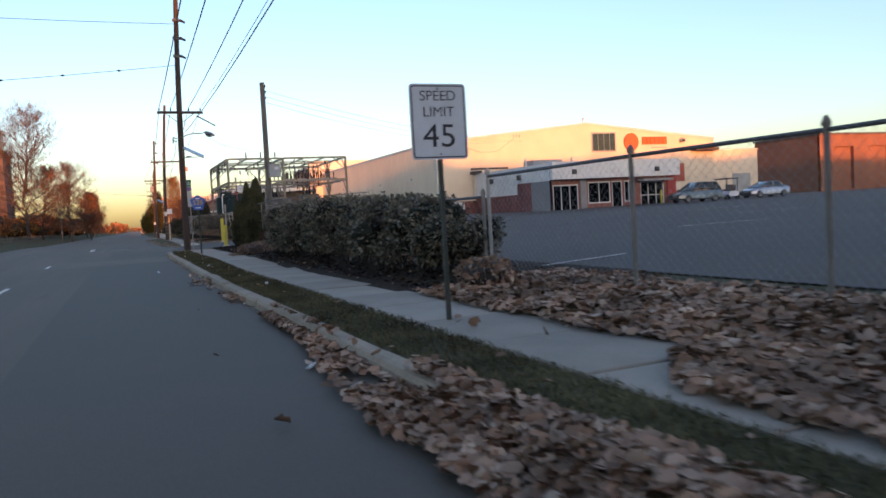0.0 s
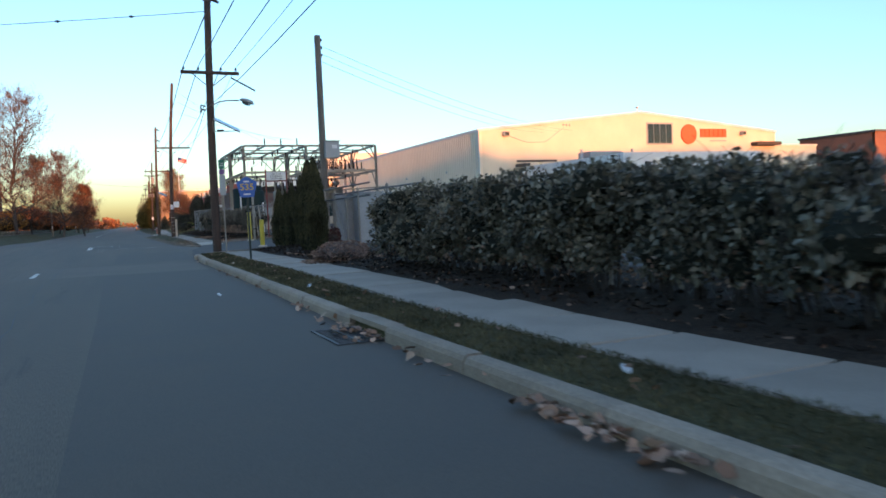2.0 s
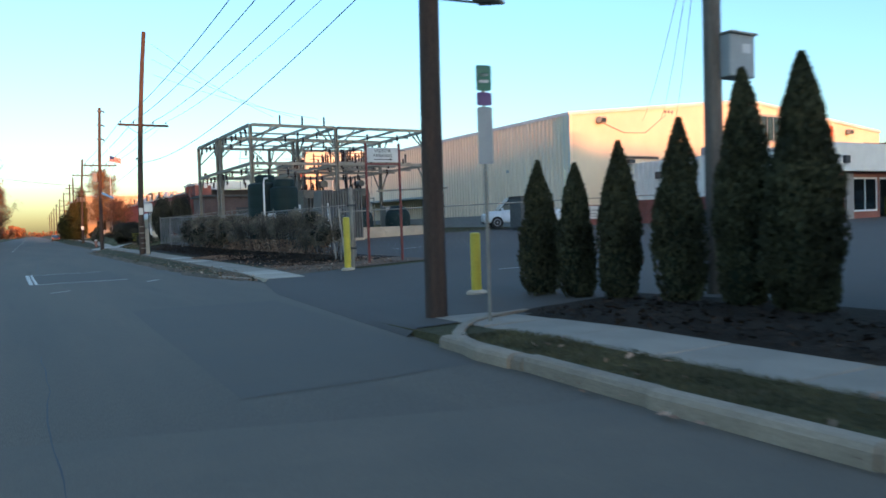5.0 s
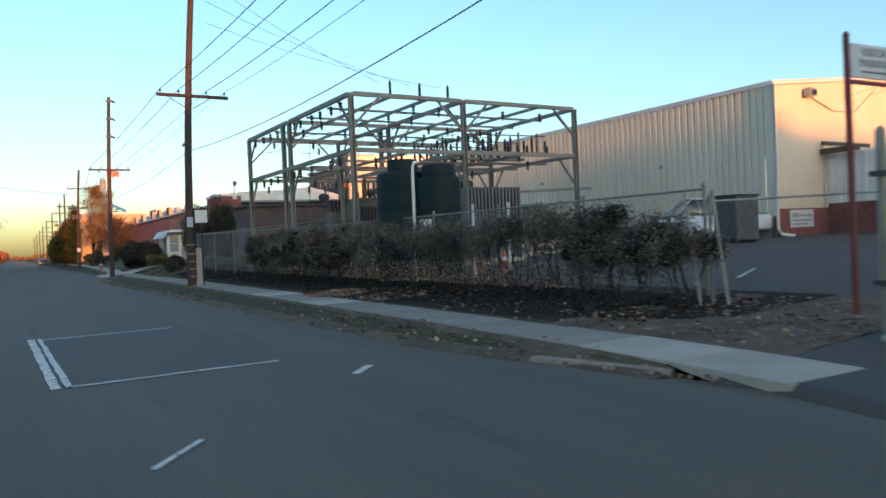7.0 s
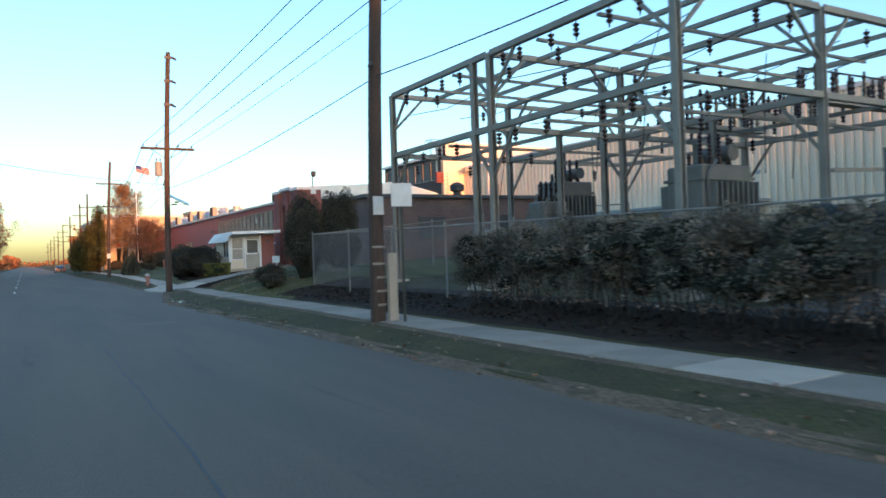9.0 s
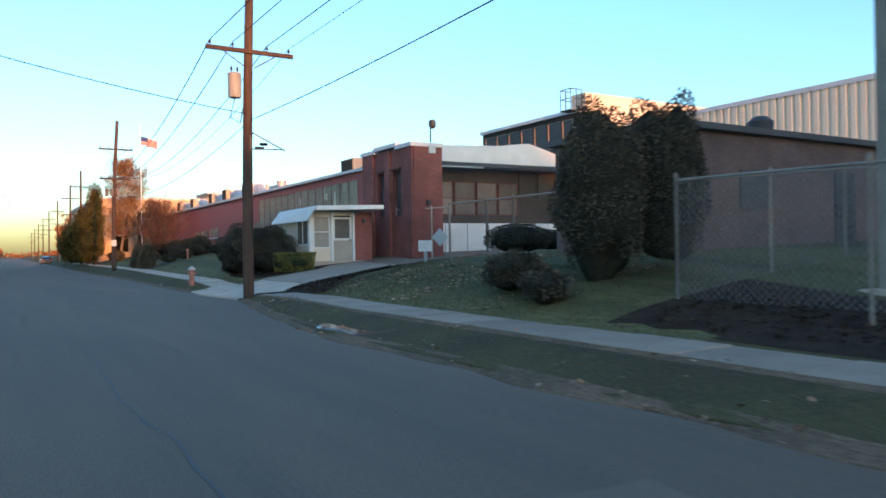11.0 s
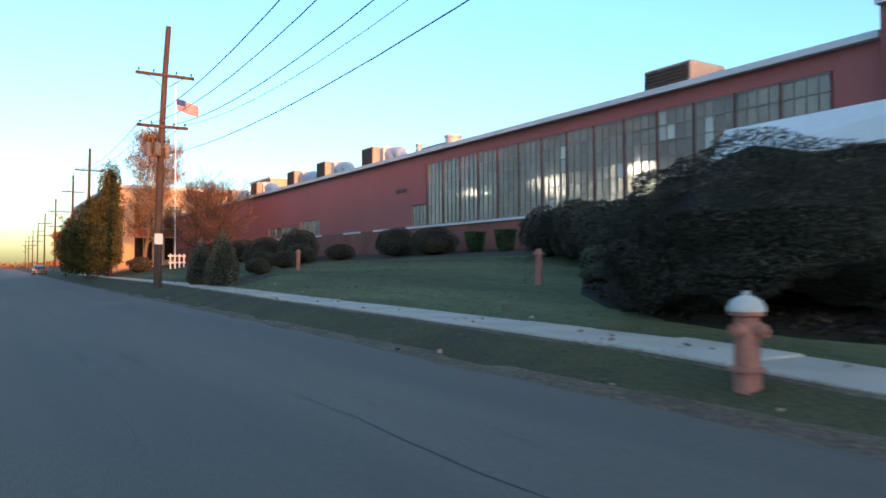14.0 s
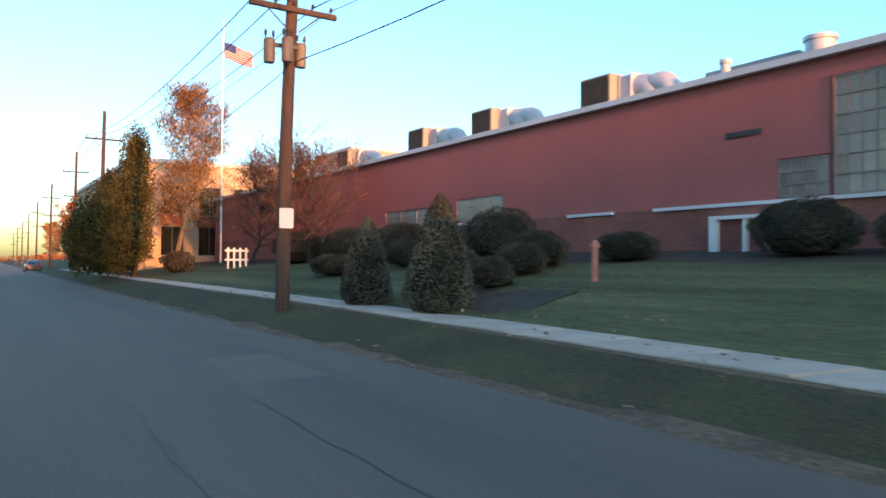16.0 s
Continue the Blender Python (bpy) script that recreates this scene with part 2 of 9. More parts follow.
WOOD_POLE = surface("weathered_pole_wood", (0.088, 0.054, 0.039), (0.044, 0.03, 0.023), 0.9, 1.2, 22.0, 0.6, fleck=0.3, stretch=(6, 6, 0.6), depth=0.01)
STEEL = surface("galvanised_steel", (0.31, 0.28, 0.235), (0.215, 0.19, 0.158), 0.6, 1.5, 40.0, 0.1, metal=0.15, fleck=0.1, rust=(0.17, 0.1, 0.06), rust_at=0.68)
DARK_STEEL = surface("dark_steel", (0.09, 0.09, 0.09), (0.05, 0.05, 0.052), 0.6, 2.0, 40.0, 0.1, metal=0.4, fleck=0.15)
CREAM_METAL = surface("cream_cladding", (0.86, 0.72, 0.55), (0.76, 0.63, 0.48), 0.55, 0.35, 30.0, 0.05, fleck=0.04, stretch=(1, 1, 0.25))
CREAM_WALL = surface("cream_painted_block", (0.76, 0.65, 0.5), (0.67, 0.57, 0.43), 0.75, 0.3, 25.0, 0.15, fleck=0.05)
WHITE_PAINT = surface("white_paint", (0.78, 0.77, 0.74), (0.66, 0.65, 0.62), 0.6, 0.8, 30.0, 0.08, fleck=0.05)
RED_BRICK = brickwork("red_brick", (0.32, 0.105, 0.075), (0.25, 0.084, 0.062), (0.23, 0.125, 0.102))
DARK_BRICK = brickwork("dark_red_brick", (0.285, 0.09, 0.072), (0.225, 0.073, 0.06), (0.19, 0.09, 0.077))
SHED_BRICK = brickwork("dark_brown_brick", (0.21, 0.135, 0.115), (0.165, 0.105, 0.09), (0.17, 0.125, 0.11))
RED_PANEL = surface("red_painted_panel", (0.42, 0.122, 0.104), (0.35, 0.102, 0.088), 0.7, 0.4, 30.0, 0.1, fleck=0.06, stretch=(1, 1, 0.4))
WHITE_LINE = surface("road_paint", (0.85, 0.8, 0.7), (0.6, 0.56, 0.49), 0.85, 3.0, 60.0, 0.1, fleck=0.25, rust=(0.1, 0.09, 0.075), rust_at=0.52)
HEDGE_LEAF = foliage("hedge_leaf", (0.075, 0.067, 0.045), (0.205, 0.178, 0.122), 0.55, dead=(0.28, 0.23, 0.16), spec=0.25)

# ---- the lie of the land: a straight road along y, ground rising to the east ----
EDGE = [(-80, 0.5), (17, 0.5), (21, 0.57), (25, 0.66), (29, 0.7), (33, 0.72), (37, 0.92), (46, 1.75), (49.8, 2.6), (50.9, 2.5), (52.5, 2.06), (55, 1.78), (92, 1.78), (97, 2.5), (101, 3.3), (103, 3.5), (106, 3.2), (108, 3.38), (130, 3.95), (150, 4.2), (400, 11.0), (1500, 41.0)]
WALK_IN = [(-80, 1.36), (17, 1.37), (21, 1.52), (25, 1.66), (31, 1.7), (38, 1.82), (50, 2.55), (57, 2.75), (66, 2.98), (73, 3.08), (80, 3.3), (94, 3.4), (101, 3.95), (112, 4.3), (125, 4.9), (131, 5.3), (138, 5.6), (400, 13.0), (1500, 42.5)]
WALK_W = 1.12
WALK_Z = [(-80, 0.15), (36, 0.15), (40, 0.06), (48, 0.06), (52, 0.15), (75, 0.2), (98, 0.24), (103, 0.14), (108, 0.16), (112, 0.32), (140, 0.42), (400, 0.42)]
SIDE_Z = [(-80, 0.13), (37, 0.13), (40, 0.02), (49, 0.02), (52, 0.04), (400, 0.04)]
RISE = [(-80, 0.03), (40, 0.036), (60, 0.042), (85, 0.06), (91, 0.3), (100.5, 0.32), (104, 0.14), (114, 0.12), (122, 0.24), (150, 0.24), (200, 0.15)]
RISE_TOP = [(-80, 0.9), (60, 1.0), (86, 1.1), (92, 1.25), (101, 1.25), (106, 1.15), (114, 1.3), (122, 1.9), (200, 1.9)]
ROAD_W = 12.5


def edge(y):
    return lerp(EDGE, y)


def walk_in(y):
    return lerp(WALK_IN, y)


def walk_out(y):
    return lerp(WALK_IN, y) + WALK_W


def gz(x, y):
    """The ground's height."""
    e, a, b = edge(y), walk_in(y), walk_out(y)
    if x < e - ROAD_W - 0.15:
        return 0.05 + (0.25 + 1.1 * ease(70, 130, y)) * ease(0, 12, e - ROAD_W - x)
    if x < e:
        return 0.0
    s, w = lerp(SIDE_Z, y), lerp(WALK_Z, y)
    if x < a:
        return s + (w - s) * ((x - e) / (a - e)) ** (1.0 if y < 50 else 2.4)
    if x < b:
        return w
    top = lerp(RISE_TOP, y)
    return w + top * (1 - math.exp(-lerp(RISE, y) * (x - b) * 1.25 / top)) if x - b < 60 else w + top


def steps(a, b, d):
    n = max(1, round((b - a) / d))
    return [a + (b - a) * i / n for i in range(n + 1)]


def sheet(bm, ys, left, right, n, lift=0.0, skirt=0.0, rough=0.0):
    """A surface draped on the ground between two lines."""
    rows = []
    for y in ys:
        x0, x1 = left(y), right(y)
        line = [bm.verts.new((x0 + (x1 - x0) * i / n, y, gz(x0 + (x1 - x0) * i / n, y) + (0.004 if skirt and i == 0 else lift) + (rough * noise.noise(Vector((i * 0.9, y * 0.7, 3))) if rough else 0))) for i in range(n + 1)]
        rows.append([bm.verts.new((x0 - 0.02, y, gz(x0, y) - skirt))] + line if skirt else line)
    for p, q in zip(rows, rows[1:]):
        for i in range(len(p) - 1):
            bm.faces.new((p[i], p[i + 1], q[i + 1], q[i]))


def drape(bm, xs, low, high, n, lift=0.0, rough=0.0):
    """A surface draped on the ground, ruled across y between two lines in x."""
    rows = []
    for x in xs:
        a, b = low(x), high(x)
        rows.append([bm.verts.new((x, a + (b - a) * i / n, max(gz(x, a + (b - a) * i / n), 0.01) + lift + (rough * noise.noise(Vector((x * 0.7, i * 0.9, 3))) if rough else 0))) for i in range(n + 1)])
    for p, q in zip(rows, rows[1:]):
        for i in range(n):
            bm.faces.new((p[i], q[i], q[i + 1], p[i + 1]))


bm = bmesh.new()
ys = [-500, -250, -150, -100, -80] + steps(-70, 36, 2.0) + [37, 38, 39, 40, 42, 44, 46, 48, 49, 50, 51, 52] + steps(54, 84, 2.0) + steps(85, 125, 0.8) + steps(127, 201, 2.0) + [215, 240, 280, 330, 400, 520, 700, 1000, 1500, 2400]
rows = []
for y in ys:
    e, a, b = edge(y), walk_in(y), walk_out(y)
    line = [-1800 + e, -700 + e, -300 + e, -120 + e, -60 + e, -35 + e, -24 + e, e - ROAD_W - 6, e - ROAD_W - 2, e - ROAD_W - 0.2, e - ROAD_W + 0.1, e - 6, e + 0.03, e + 0.06]
    line += [a - 0.01, a + 0.02, b - 0.02, b + 0.01, b + 1, b + 2, b + 3.5, b + 5, b + 7, b + 9, b + 12, b + 16, b + 22, b + 30, b + 42, b + 59, b + 61, b + 120, b + 300, b + 900, b + 2000]
    rows.append([bm.verts.new((x, y, -0.1 if e - ROAD_W - 0.1 < x < e + 0.05 else gz(x, y) - (0.1 if a < x < b else 0.0))) for x in line])
for p, q in zip(rows, rows[1:]):
    for i in range(len(p) - 1):
        bm.faces.new((p[i], p[i + 1], q[i + 1], q[i]))
structure("ground", bm, GRASS_EARTH, "patchy dry grass and bare earth beside the road", True)

road_ys = [-500, -200, -100] + steps(-70, 200, 3.0) + [240, 300, 400, 600, 1000, 1500]
bm = bmesh.new()
rows = [[bm.verts.new((edge(y) + 0.055 - (ROAD_W + 0.055) * (1 - i / 8), y, 0.0)) for i in range(9)] for y in road_ys]
for p, q in zip(rows, rows[1:]):
    for i in range(8):
        bm.faces.new((p[i], p[i + 1], q[i + 1], q[i]))
structure("road", bm, ASPHALT, "worn blue-grey asphalt road with faint patches", True)


def patch(corners, material, label, lift=0.004, name="road_patch"):
    """A mended area of the road with slightly uneven edges."""
    bm = bmesh.new()
    c = [Vector((x, y, 0)) for x, y in corners]
    n = 7
    rim = []
    for a, b in zip(c, c[1:] + c[:1]):
        for i in range(n):
            p = a.lerp(b, i / n)
            rim.append(bm.verts.new((p.x + 0.03 * noise.noise(p * 2.3), p.y + 0.06 * noise.noise(p * 1.9 + Vector((5, 0, 0))), lift)))
    bm.faces.new(rim)
    structure(name, bm, material, label)


def seam(points, w, material, label, z=0.005):
    """A thin wandering tar seam or crack."""
    bm = bmesh.new()
    prev = None
    for (ax, ay), (bx, by) in zip(points, points[1:]):
        m = max(4, int(math.hypot(bx - ax, by - ay) / 0.25))
        for i in range(m + 1):
            x, y = ax + (bx - ax) * i / m, ay + (by - ay) * i / m
            x += 0.05 * noise.noise(Vector((x * 2, y * 1.3, 2))) + 0.12 * noise.noise(Vector((x * 0.3, y * 0.35, 7)))
            h = w * (0.6 + 0.5 * noise.noise(Vector((x, y * 1.9, 4))))
            d = (bm.verts.new((x - h, y - 0.4 * h, z)), bm.verts.new((x + h, y + 0.4 * h, z)))
            if prev:
                bm.faces.new((prev[0], prev[1], d[1], d[0]))
            prev = d
    structure("road_seam", bm, material, label)


PALE_PATCH = surface("pale_asphalt_patch", (0.158, 0.124, 0.09), (0.122, 0.097, 0.071), 0.85, 0.8, 150.0, 0.1, fleck=0.25, depth=0.004)
DARK_PATCH = surface("dark_asphalt_patch", (0.11, 0.087, 0.065), (0.088, 0.07, 0.053), 0.82, 0.8, 150.0, 0.1, fleck=0.25, depth=0.004)
TAR = surface("road_tar", (0.03, 0.03, 0.033), (0.02, 0.02, 0.022), 0.6, 2.0, 60.0, 0.1)
patch([(-2.8, 55.4), (-0.3, 55.4), (-0.2, 61.5), (-2.8, 61.5)], DARK_PATCH, "dark rectangular trench repair in the asphalt")
patch([(-4.4, 30.4), (0.5, 29.8), (0.72, 34.0), (-4.4, 35.9)], PALE_PATCH, "pale worn strip across the asphalt")
patch([(-2.5, -6.0), (0.5, -6.0), (0.5, 29.7), (-2.1, 30.0)], DARK_PATCH, "darker resurfaced strip along the lane")
patch([(-1.85, 36.0), (0.7, 36.0), (1.2, 44.5), (-1.6, 44.8)], DARK_PATCH, "darker resurfaced strip along the lane")
patch([(-1.0, 82.4), (0.2, 82.2), (0.3, 83.0), (-0.9, 83.2)], PALE_PATCH, "small pale mended patch in the asphalt", 0.006)
patch([(1.6, 132.0), (2.7, 132.0), (2.8, 134.4), (1.8, 134.3)], PALE_PATCH, "small pale mended patch in the asphalt")
seam([(-2.7, 58.0), (-2.6, 65.2), (-2.45, 69.7), (-2.15, 79.0), (-1.9, 92.0)], 0.022, TAR, "dark wandering crack along the lane")
seam([(1.0, 108.0), (1.1, 116.0), (1.2, 124.0), (1.6, 140.0)], 0.011, TAR, "dark wandering crack along the lane")
seam([(-0.5, 112.0), (-0.4, 116.5), (-0.1, 121.5), (0.3, 132.0)], 0.01, TAR, "fine dark crack along the lane")
seam([(-3.2, 4.0), (-3.1, 14.0), (-3.4, 26.0), (-3.3, 40.0)], 0.01, TAR, "fine dark crack along the lane")
seam([(2.15, 46.6), (3.4, 46.2)], 0.06, TAR, "short dark tar seam by the entrance", 0.05)
seam([(-3.6, 84.0), (-3.2, 98.0), (-2.4, 110.0), (-2.0, 128.0)], 0.01, TAR, "fine dark crack along the lane")

# asphalt of the car park and of the yard entrance
bm = bmesh.new()
sheet(bm, steps(-40, 38, 2) + [38.6], lambda y: 5.4, lambda y: 95.0, 24, 0.02)
sheet(bm, [38.2, 38.6, 39.2] + steps(40, 49, 1.0) + [49.8, 50.35], lambda y: edge(y) - 0.06, lambda y: walk_in(y) + 3.0, 22, 0.016, skirt=0.03)
sheet(bm, [38.6, 39.2] + steps(40, 49, 1.5) + [49.8], lambda y: walk_in(y) + 2.95, lambda y: 95.0, 30, 0.02)
sheet(bm, [49.8] + steps(52, 70, 2), lambda y: 8.2, lambda y: 95.0, 24, 0.02)
structure("car_park", bm, LOT_ASPHALT, "dark asphalt car park with faded bay lines", True)

# mown lawn and beds; by the hedge the mulch has spilled over the pavement's back edge
SPILL = [(7, 2.25), (16, 2.22), (18, 2.3), (20.5, 2.62), (22, walk_out(22) + 0.03), (31, walk_out(31) + 0.03), (38.5, walk_out(38.5) + 0.03)]
bm = bmesh.new()
sheet(bm, steps(86, 99, 1.0), walk_out, lambda y: 28.0, 20, 0.012)
sheet(bm, steps(107.5, 200, 1.5), walk_out, lambda y: 13.6, 14, 0.012)
structure("lawn", bm, LAWN, "mown green lawn on a bank", True)
bm = bmesh.new()
sheet(bm, steps(7.5, 38.5, 0.5), lambda y: lerp(SPILL, y) + 0.04 * noise.noise(Vector((y * 1.9, 3, 0))), lambda y: 5.4, 8, 0.045, skirt=0.03, rough=0.012)
sheet(bm, steps(52.4, 88, 1.0), lambda y: walk_out(y) + 0.25 + 0.9 * (1 - ease(52.4, 54.5, y)) + 0.2 * noise.noise(Vector((y * 0.3, 0, 0))), lambda y: 8.2, 6, 0.03, skirt=0.03, rough=0.012)
structure("mulch_bed", bm, MULCH, "dark mulch bed under the hedges", True)
bm = bmesh.new()
sheet(bm, steps(50.35, 54.6, 0.5), lambda y: walk_out(y) + 0.02, lambda y: 8.3, 9, 0.024, skirt=0.03, rough=0.02)
structure("bare_earth", bm, BARE_EARTH, "bare brown earth and dry grass by the entrance", True)

# ---- plants ----
RNG = np.random.default_rng(7)


def leaf_data(name, pts, size, material, long=1.0, up=0.0, along=None, wide=0.3):
    """Many small folded leaves, one at each point."""
    n = len(pts)
    pts = np.asarray(pts, float)
    a = RNG.normal(size=(n, 3))
    if along is not None:
        a = a * 0.45 + np.asarray(along, float)
    a[:, 2] += up
    a /= np.linalg.norm(a, axis=1)[:, None]
    b = np.cross(a, RNG.normal(size=(n, 3)))
    b /= np.linalg.norm(b, axis=1)[:, None] + 1e-9
    s = (np.asarray(size) * RNG.uniform(0.7, 1.3, n))[:, None]
    v = np.empty((n, 4, 3))
    v[:, 0], v[:, 2] = pts - a * s * 0.5 * long, pts + a * s * 0.5 * long
    v[:, 1], v[:, 3] = pts + b * s * wide, pts - b * s * wide + np.cross(a, b) * s * wide * 0.4
    me = bpy.data.meshes.new(name)
    me.vertices.add(n * 4)
    me.vertices.foreach_set("co", v.reshape(-1))
    me.loops.add(n * 4)
    me.loops.foreach_set("vertex_index", np.arange(n * 4, dtype=np.int32))
    me.polygons.add(n)
    me.polygons.foreach_set("loop_start", np.arange(0, n * 4, 4, dtype=np.int32))
    me.update(calc_edges=True)
    me.materials.append(material)
    return me


def curled_leaves(name, pts, size, material):
    """Dry fallen leaves lying about: two lobed halves each, folded at the rib and curled."""
    n = len(pts)
    pts = np.asarray(pts, float)
    a = RNG.normal(size=(n, 3)) * np.array([1, 1, 0.22])
    a /= np.linalg.norm(a, axis=1)[:, None]
    up = RNG.normal(size=(n, 3)) * 0.45 + np.array([0, 0, 1.0])
    b = np.cross(up, a)
    b /= np.linalg.norm(b, axis=1)[:, None]
    c = np.cross(a, b)
    s = (size * RNG.uniform(0.6, 1.4, n))[:, None]
    fold = RNG.uniform(-0.05, 0.32, n)[:, None] * s
    tip = RNG.uniform(-0.1, 0.3, n)[:, None] * s
    v = np.empty((n, 7, 3))
    v[:, 0] = pts - a * s * 0.55 + c * tip * 0.4
    v[:, 1] = pts + a * s * 0.55 + c * tip
    for k, (along, out, lift) in enumerate(((-0.28, 0.36, 0.8), (0.02, 0.24, 0.5), (0.22, 0.4, 1.0))):
        j = RNG.uniform(0.75, 1.25, (n, 1))
        v[:, 2 + k] = pts + a * s * along + b * s * out * j + c * fold * lift
    v[:, 5] = pts - a * s * 0.2 - b * s * 0.38 * RNG.uniform(0.7, 1.2, (n, 1)) + c * fold * RNG.uniform(0.2, 1.2, (n, 1))
    v[:, 6] = pts + a * s * 0.24 - b * s * 0.4 * RNG.uniform(0.7, 1.2, (n, 1)) + c * fold
    loops = np.array([0, 1, 4, 3, 2, 0, 5, 6, 1])
    idx = (np.arange(n)[:, None] * 7 + loops[None, :]).reshape(-1).astype(np.int32)
    starts = (np.arange(n)[:, None] * 9 + np.array([0, 5])[None, :]).reshape(-1).astype(np.int32)
    me = bpy.data.meshes.new(name)
    me.vertices.add(n * 7)
    me.vertices.foreach_set("co", v.reshape(-1))
    me.loops.add(n * 9)
    me.loops.foreach_set("vertex_index", idx)
    me.polygons.add(n * 2)
    me.polygons.foreach_set("loop_start", starts)
    me.update(calc_edges=True)
    me.materials.append(material)
    return me


def leaf_part(name, pts, size, material, parent, label="", **kw):
    ob = new(name, leaf_data(name, pts, size, material, **kw))
    ob.parent = parent
    return tagged(ob, label, kind="stuff")


def lump(bm, c, r, seed, seg=10, rough=0.25):
    """An uneven rounded mass."""
    verts = []
    for i in range(seg // 2 + 1):
        th = math.pi * i / (seg // 2)
        ring = []
        for k in range(seg):
            ph = 2 * math.pi * k / seg
            d = Vector((math.sin(th) * math.cos(ph), math.sin(th) * math.sin(ph), math.cos(th)))
            q = 1 + rough * noise.noise(d * 1.7 + Vector((seed, seed * 0.7, 0)))
            ring.append(bm.verts.new((c[0] + d.x * r[0] * q, c[1] + d.y * r[1] * q, c[2] + d.z * r[2] * q)))
        verts.append(ring)
    for a, b in zip(verts, verts[1:]):
        for k in range(seg):
            j = (k + 1) % seg
            bm.faces.new((a[k], b[k], b[j], a[j]))


def shell_points(n, c, r, seed, depth=0.3, low=-0.8, rough=0.25):
    """Points scattered in the outer layer of an uneven rounded mass."""
    d = RNG.normal(size=(n * 2, 3))
    d /= np.linalg.norm(d, axis=1)[:, None]
    d = d[d[:, 2] > low][:n]
    q = np.array([1 + rough * noise.noise(Vector(p) * 1.7 + Vector((seed, seed * 0.7, 0))) + 0.12 * noise.noise(Vector(p) * 5 + Vector((seed, 0, 1))) for p in d])
    k = (1 - depth * RNG.random(len(d)) ** 1.6) * q
    return np.asarray(c) + d * k[:, None] * np.asarray(r), d


def shrub(at, r, n, leaf, material, core, label, category="shrub", group="", size=0.07, name="shrub", low=-0.75, depth=0.3, rough=0.25):
    """A rounded bush: solid dark core for its shaded inside, with a leafy outer layer. r: half sizes."""
    t = thing(name, (at[0], at[1], gz(at[0], at[1])), label, category, group)
    seed = at[0] * 1.3 + at[1] * 0.37
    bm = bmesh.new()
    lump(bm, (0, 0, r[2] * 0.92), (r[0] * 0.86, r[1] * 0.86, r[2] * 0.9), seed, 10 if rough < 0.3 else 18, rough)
    part("dark_core", bm, core, t, "solid core filling the dark inside of the bush", True)
    pts, d = shell_points(n, (0, 0, r[2] * 0.95), r, seed, low=low, depth=depth, rough=rough)
    pts[:, 2] = np.maximum(pts[:, 2], 0.02)
    leaf_part("foliage", pts, size, material, t, along=d * 0.6)
    return t


def straggling_hedge(y0, y1, xm, top, leaf, size, label, thickness, wide=0.24, per=9, seed=17, low=0.62):
    """A row of loose evergreen bushes grown together: stems and twigs from the ground, leaf clumps above, thin stretches that one sees through."""
    ym = (y0 + y1) / 2
    t = thing("hedge", (xm, ym, gz(xm, ym)), label, "hedge")
    rnd_ = random.Random(seed)
    stems, cores, pts, dirs, dead, dead_dirs = bmesh.new(), bmesh.new(), [], [], [], []
    y = y0 + 0.2
    while y < y1:
        g = gz(xm, y) - gz(xm, ym)
        h = lerp(top, y) * rnd_.uniform(0.93, 1.03)
        thick = thickness(y)
        x = rnd_.uniform(-0.15, 0.15)
        for k in range(7):
            p = Vector((x + rnd_.uniform(-0.15, 0.15), y - ym + rnd_.uniform(-0.2, 0.2), g - 0.05))
            q = p + Vector((rnd_.gauss(0, 0.2), rnd_.gauss(0, 0.2), h * 0.5))
            r = q + Vector((rnd_.gauss(0, 0.22), rnd_.gauss(0, 0.25), h * 0.42))
            tube(stems, [p, q, r], [0.018, 0.011, 0.005], 4)
            for m in range(4):
                a = q.lerp(r, rnd_.random())
                tube(stems, [a, a + Vector((rnd_.gauss(0, 0.22), rnd_.gauss(0, 0.22), rnd_.uniform(0.0, 0.3)))], [0.005, 0.002], 3)
        for k in range(int(per * thick + 1.5)):
            u = rnd_.random()
            c = np.array([x + rnd_.gauss(0, wide), y - ym + rnd_.uniform(-0.45, 0.45), g + low + (h - 0.28 - low) * (u ** (0.55 if thick < 0.7 else 0.85))])
            r = rnd_.uniform(0.24, 0.4)
            n = int(430 * (r / 0.32) ** 2 * (0.058 / size) ** 1.3)
            d = RNG.normal(size=(n, 3))
            d /= np.linalg.norm(d, axis=1)[:, None]
            p = c + d * r * np.array([1.0, 1.25, 0.9]) * (RNG.random((n, 1)) ** 0.45) * RNG.uniform(0.85, 1.12, (n, 1))
            p[:, 2] = np.clip(p[:, 2], g + low * 0.5, g + h + 0.05 * RNG.random(n))
            pts.append(p)
            dirs.append(d * 0.5)
            # Dark lumps back the dense clumps, their colour standing for inner shade.
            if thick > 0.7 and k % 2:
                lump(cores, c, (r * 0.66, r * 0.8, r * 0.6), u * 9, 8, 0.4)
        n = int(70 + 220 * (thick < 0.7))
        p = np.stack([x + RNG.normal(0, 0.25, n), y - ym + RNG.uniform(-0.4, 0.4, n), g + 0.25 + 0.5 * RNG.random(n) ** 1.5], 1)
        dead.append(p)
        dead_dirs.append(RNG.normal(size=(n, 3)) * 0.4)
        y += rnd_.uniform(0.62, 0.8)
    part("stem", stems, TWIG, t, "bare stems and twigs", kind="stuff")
    part("dark_core", cores, HEDGE_SHADE, t, "dark lumps standing for the shade inside the hedge", True, kind="stuff")
    leaf_part("foliage", np.concatenate(pts), size, leaf, t, along=np.concatenate(dirs))
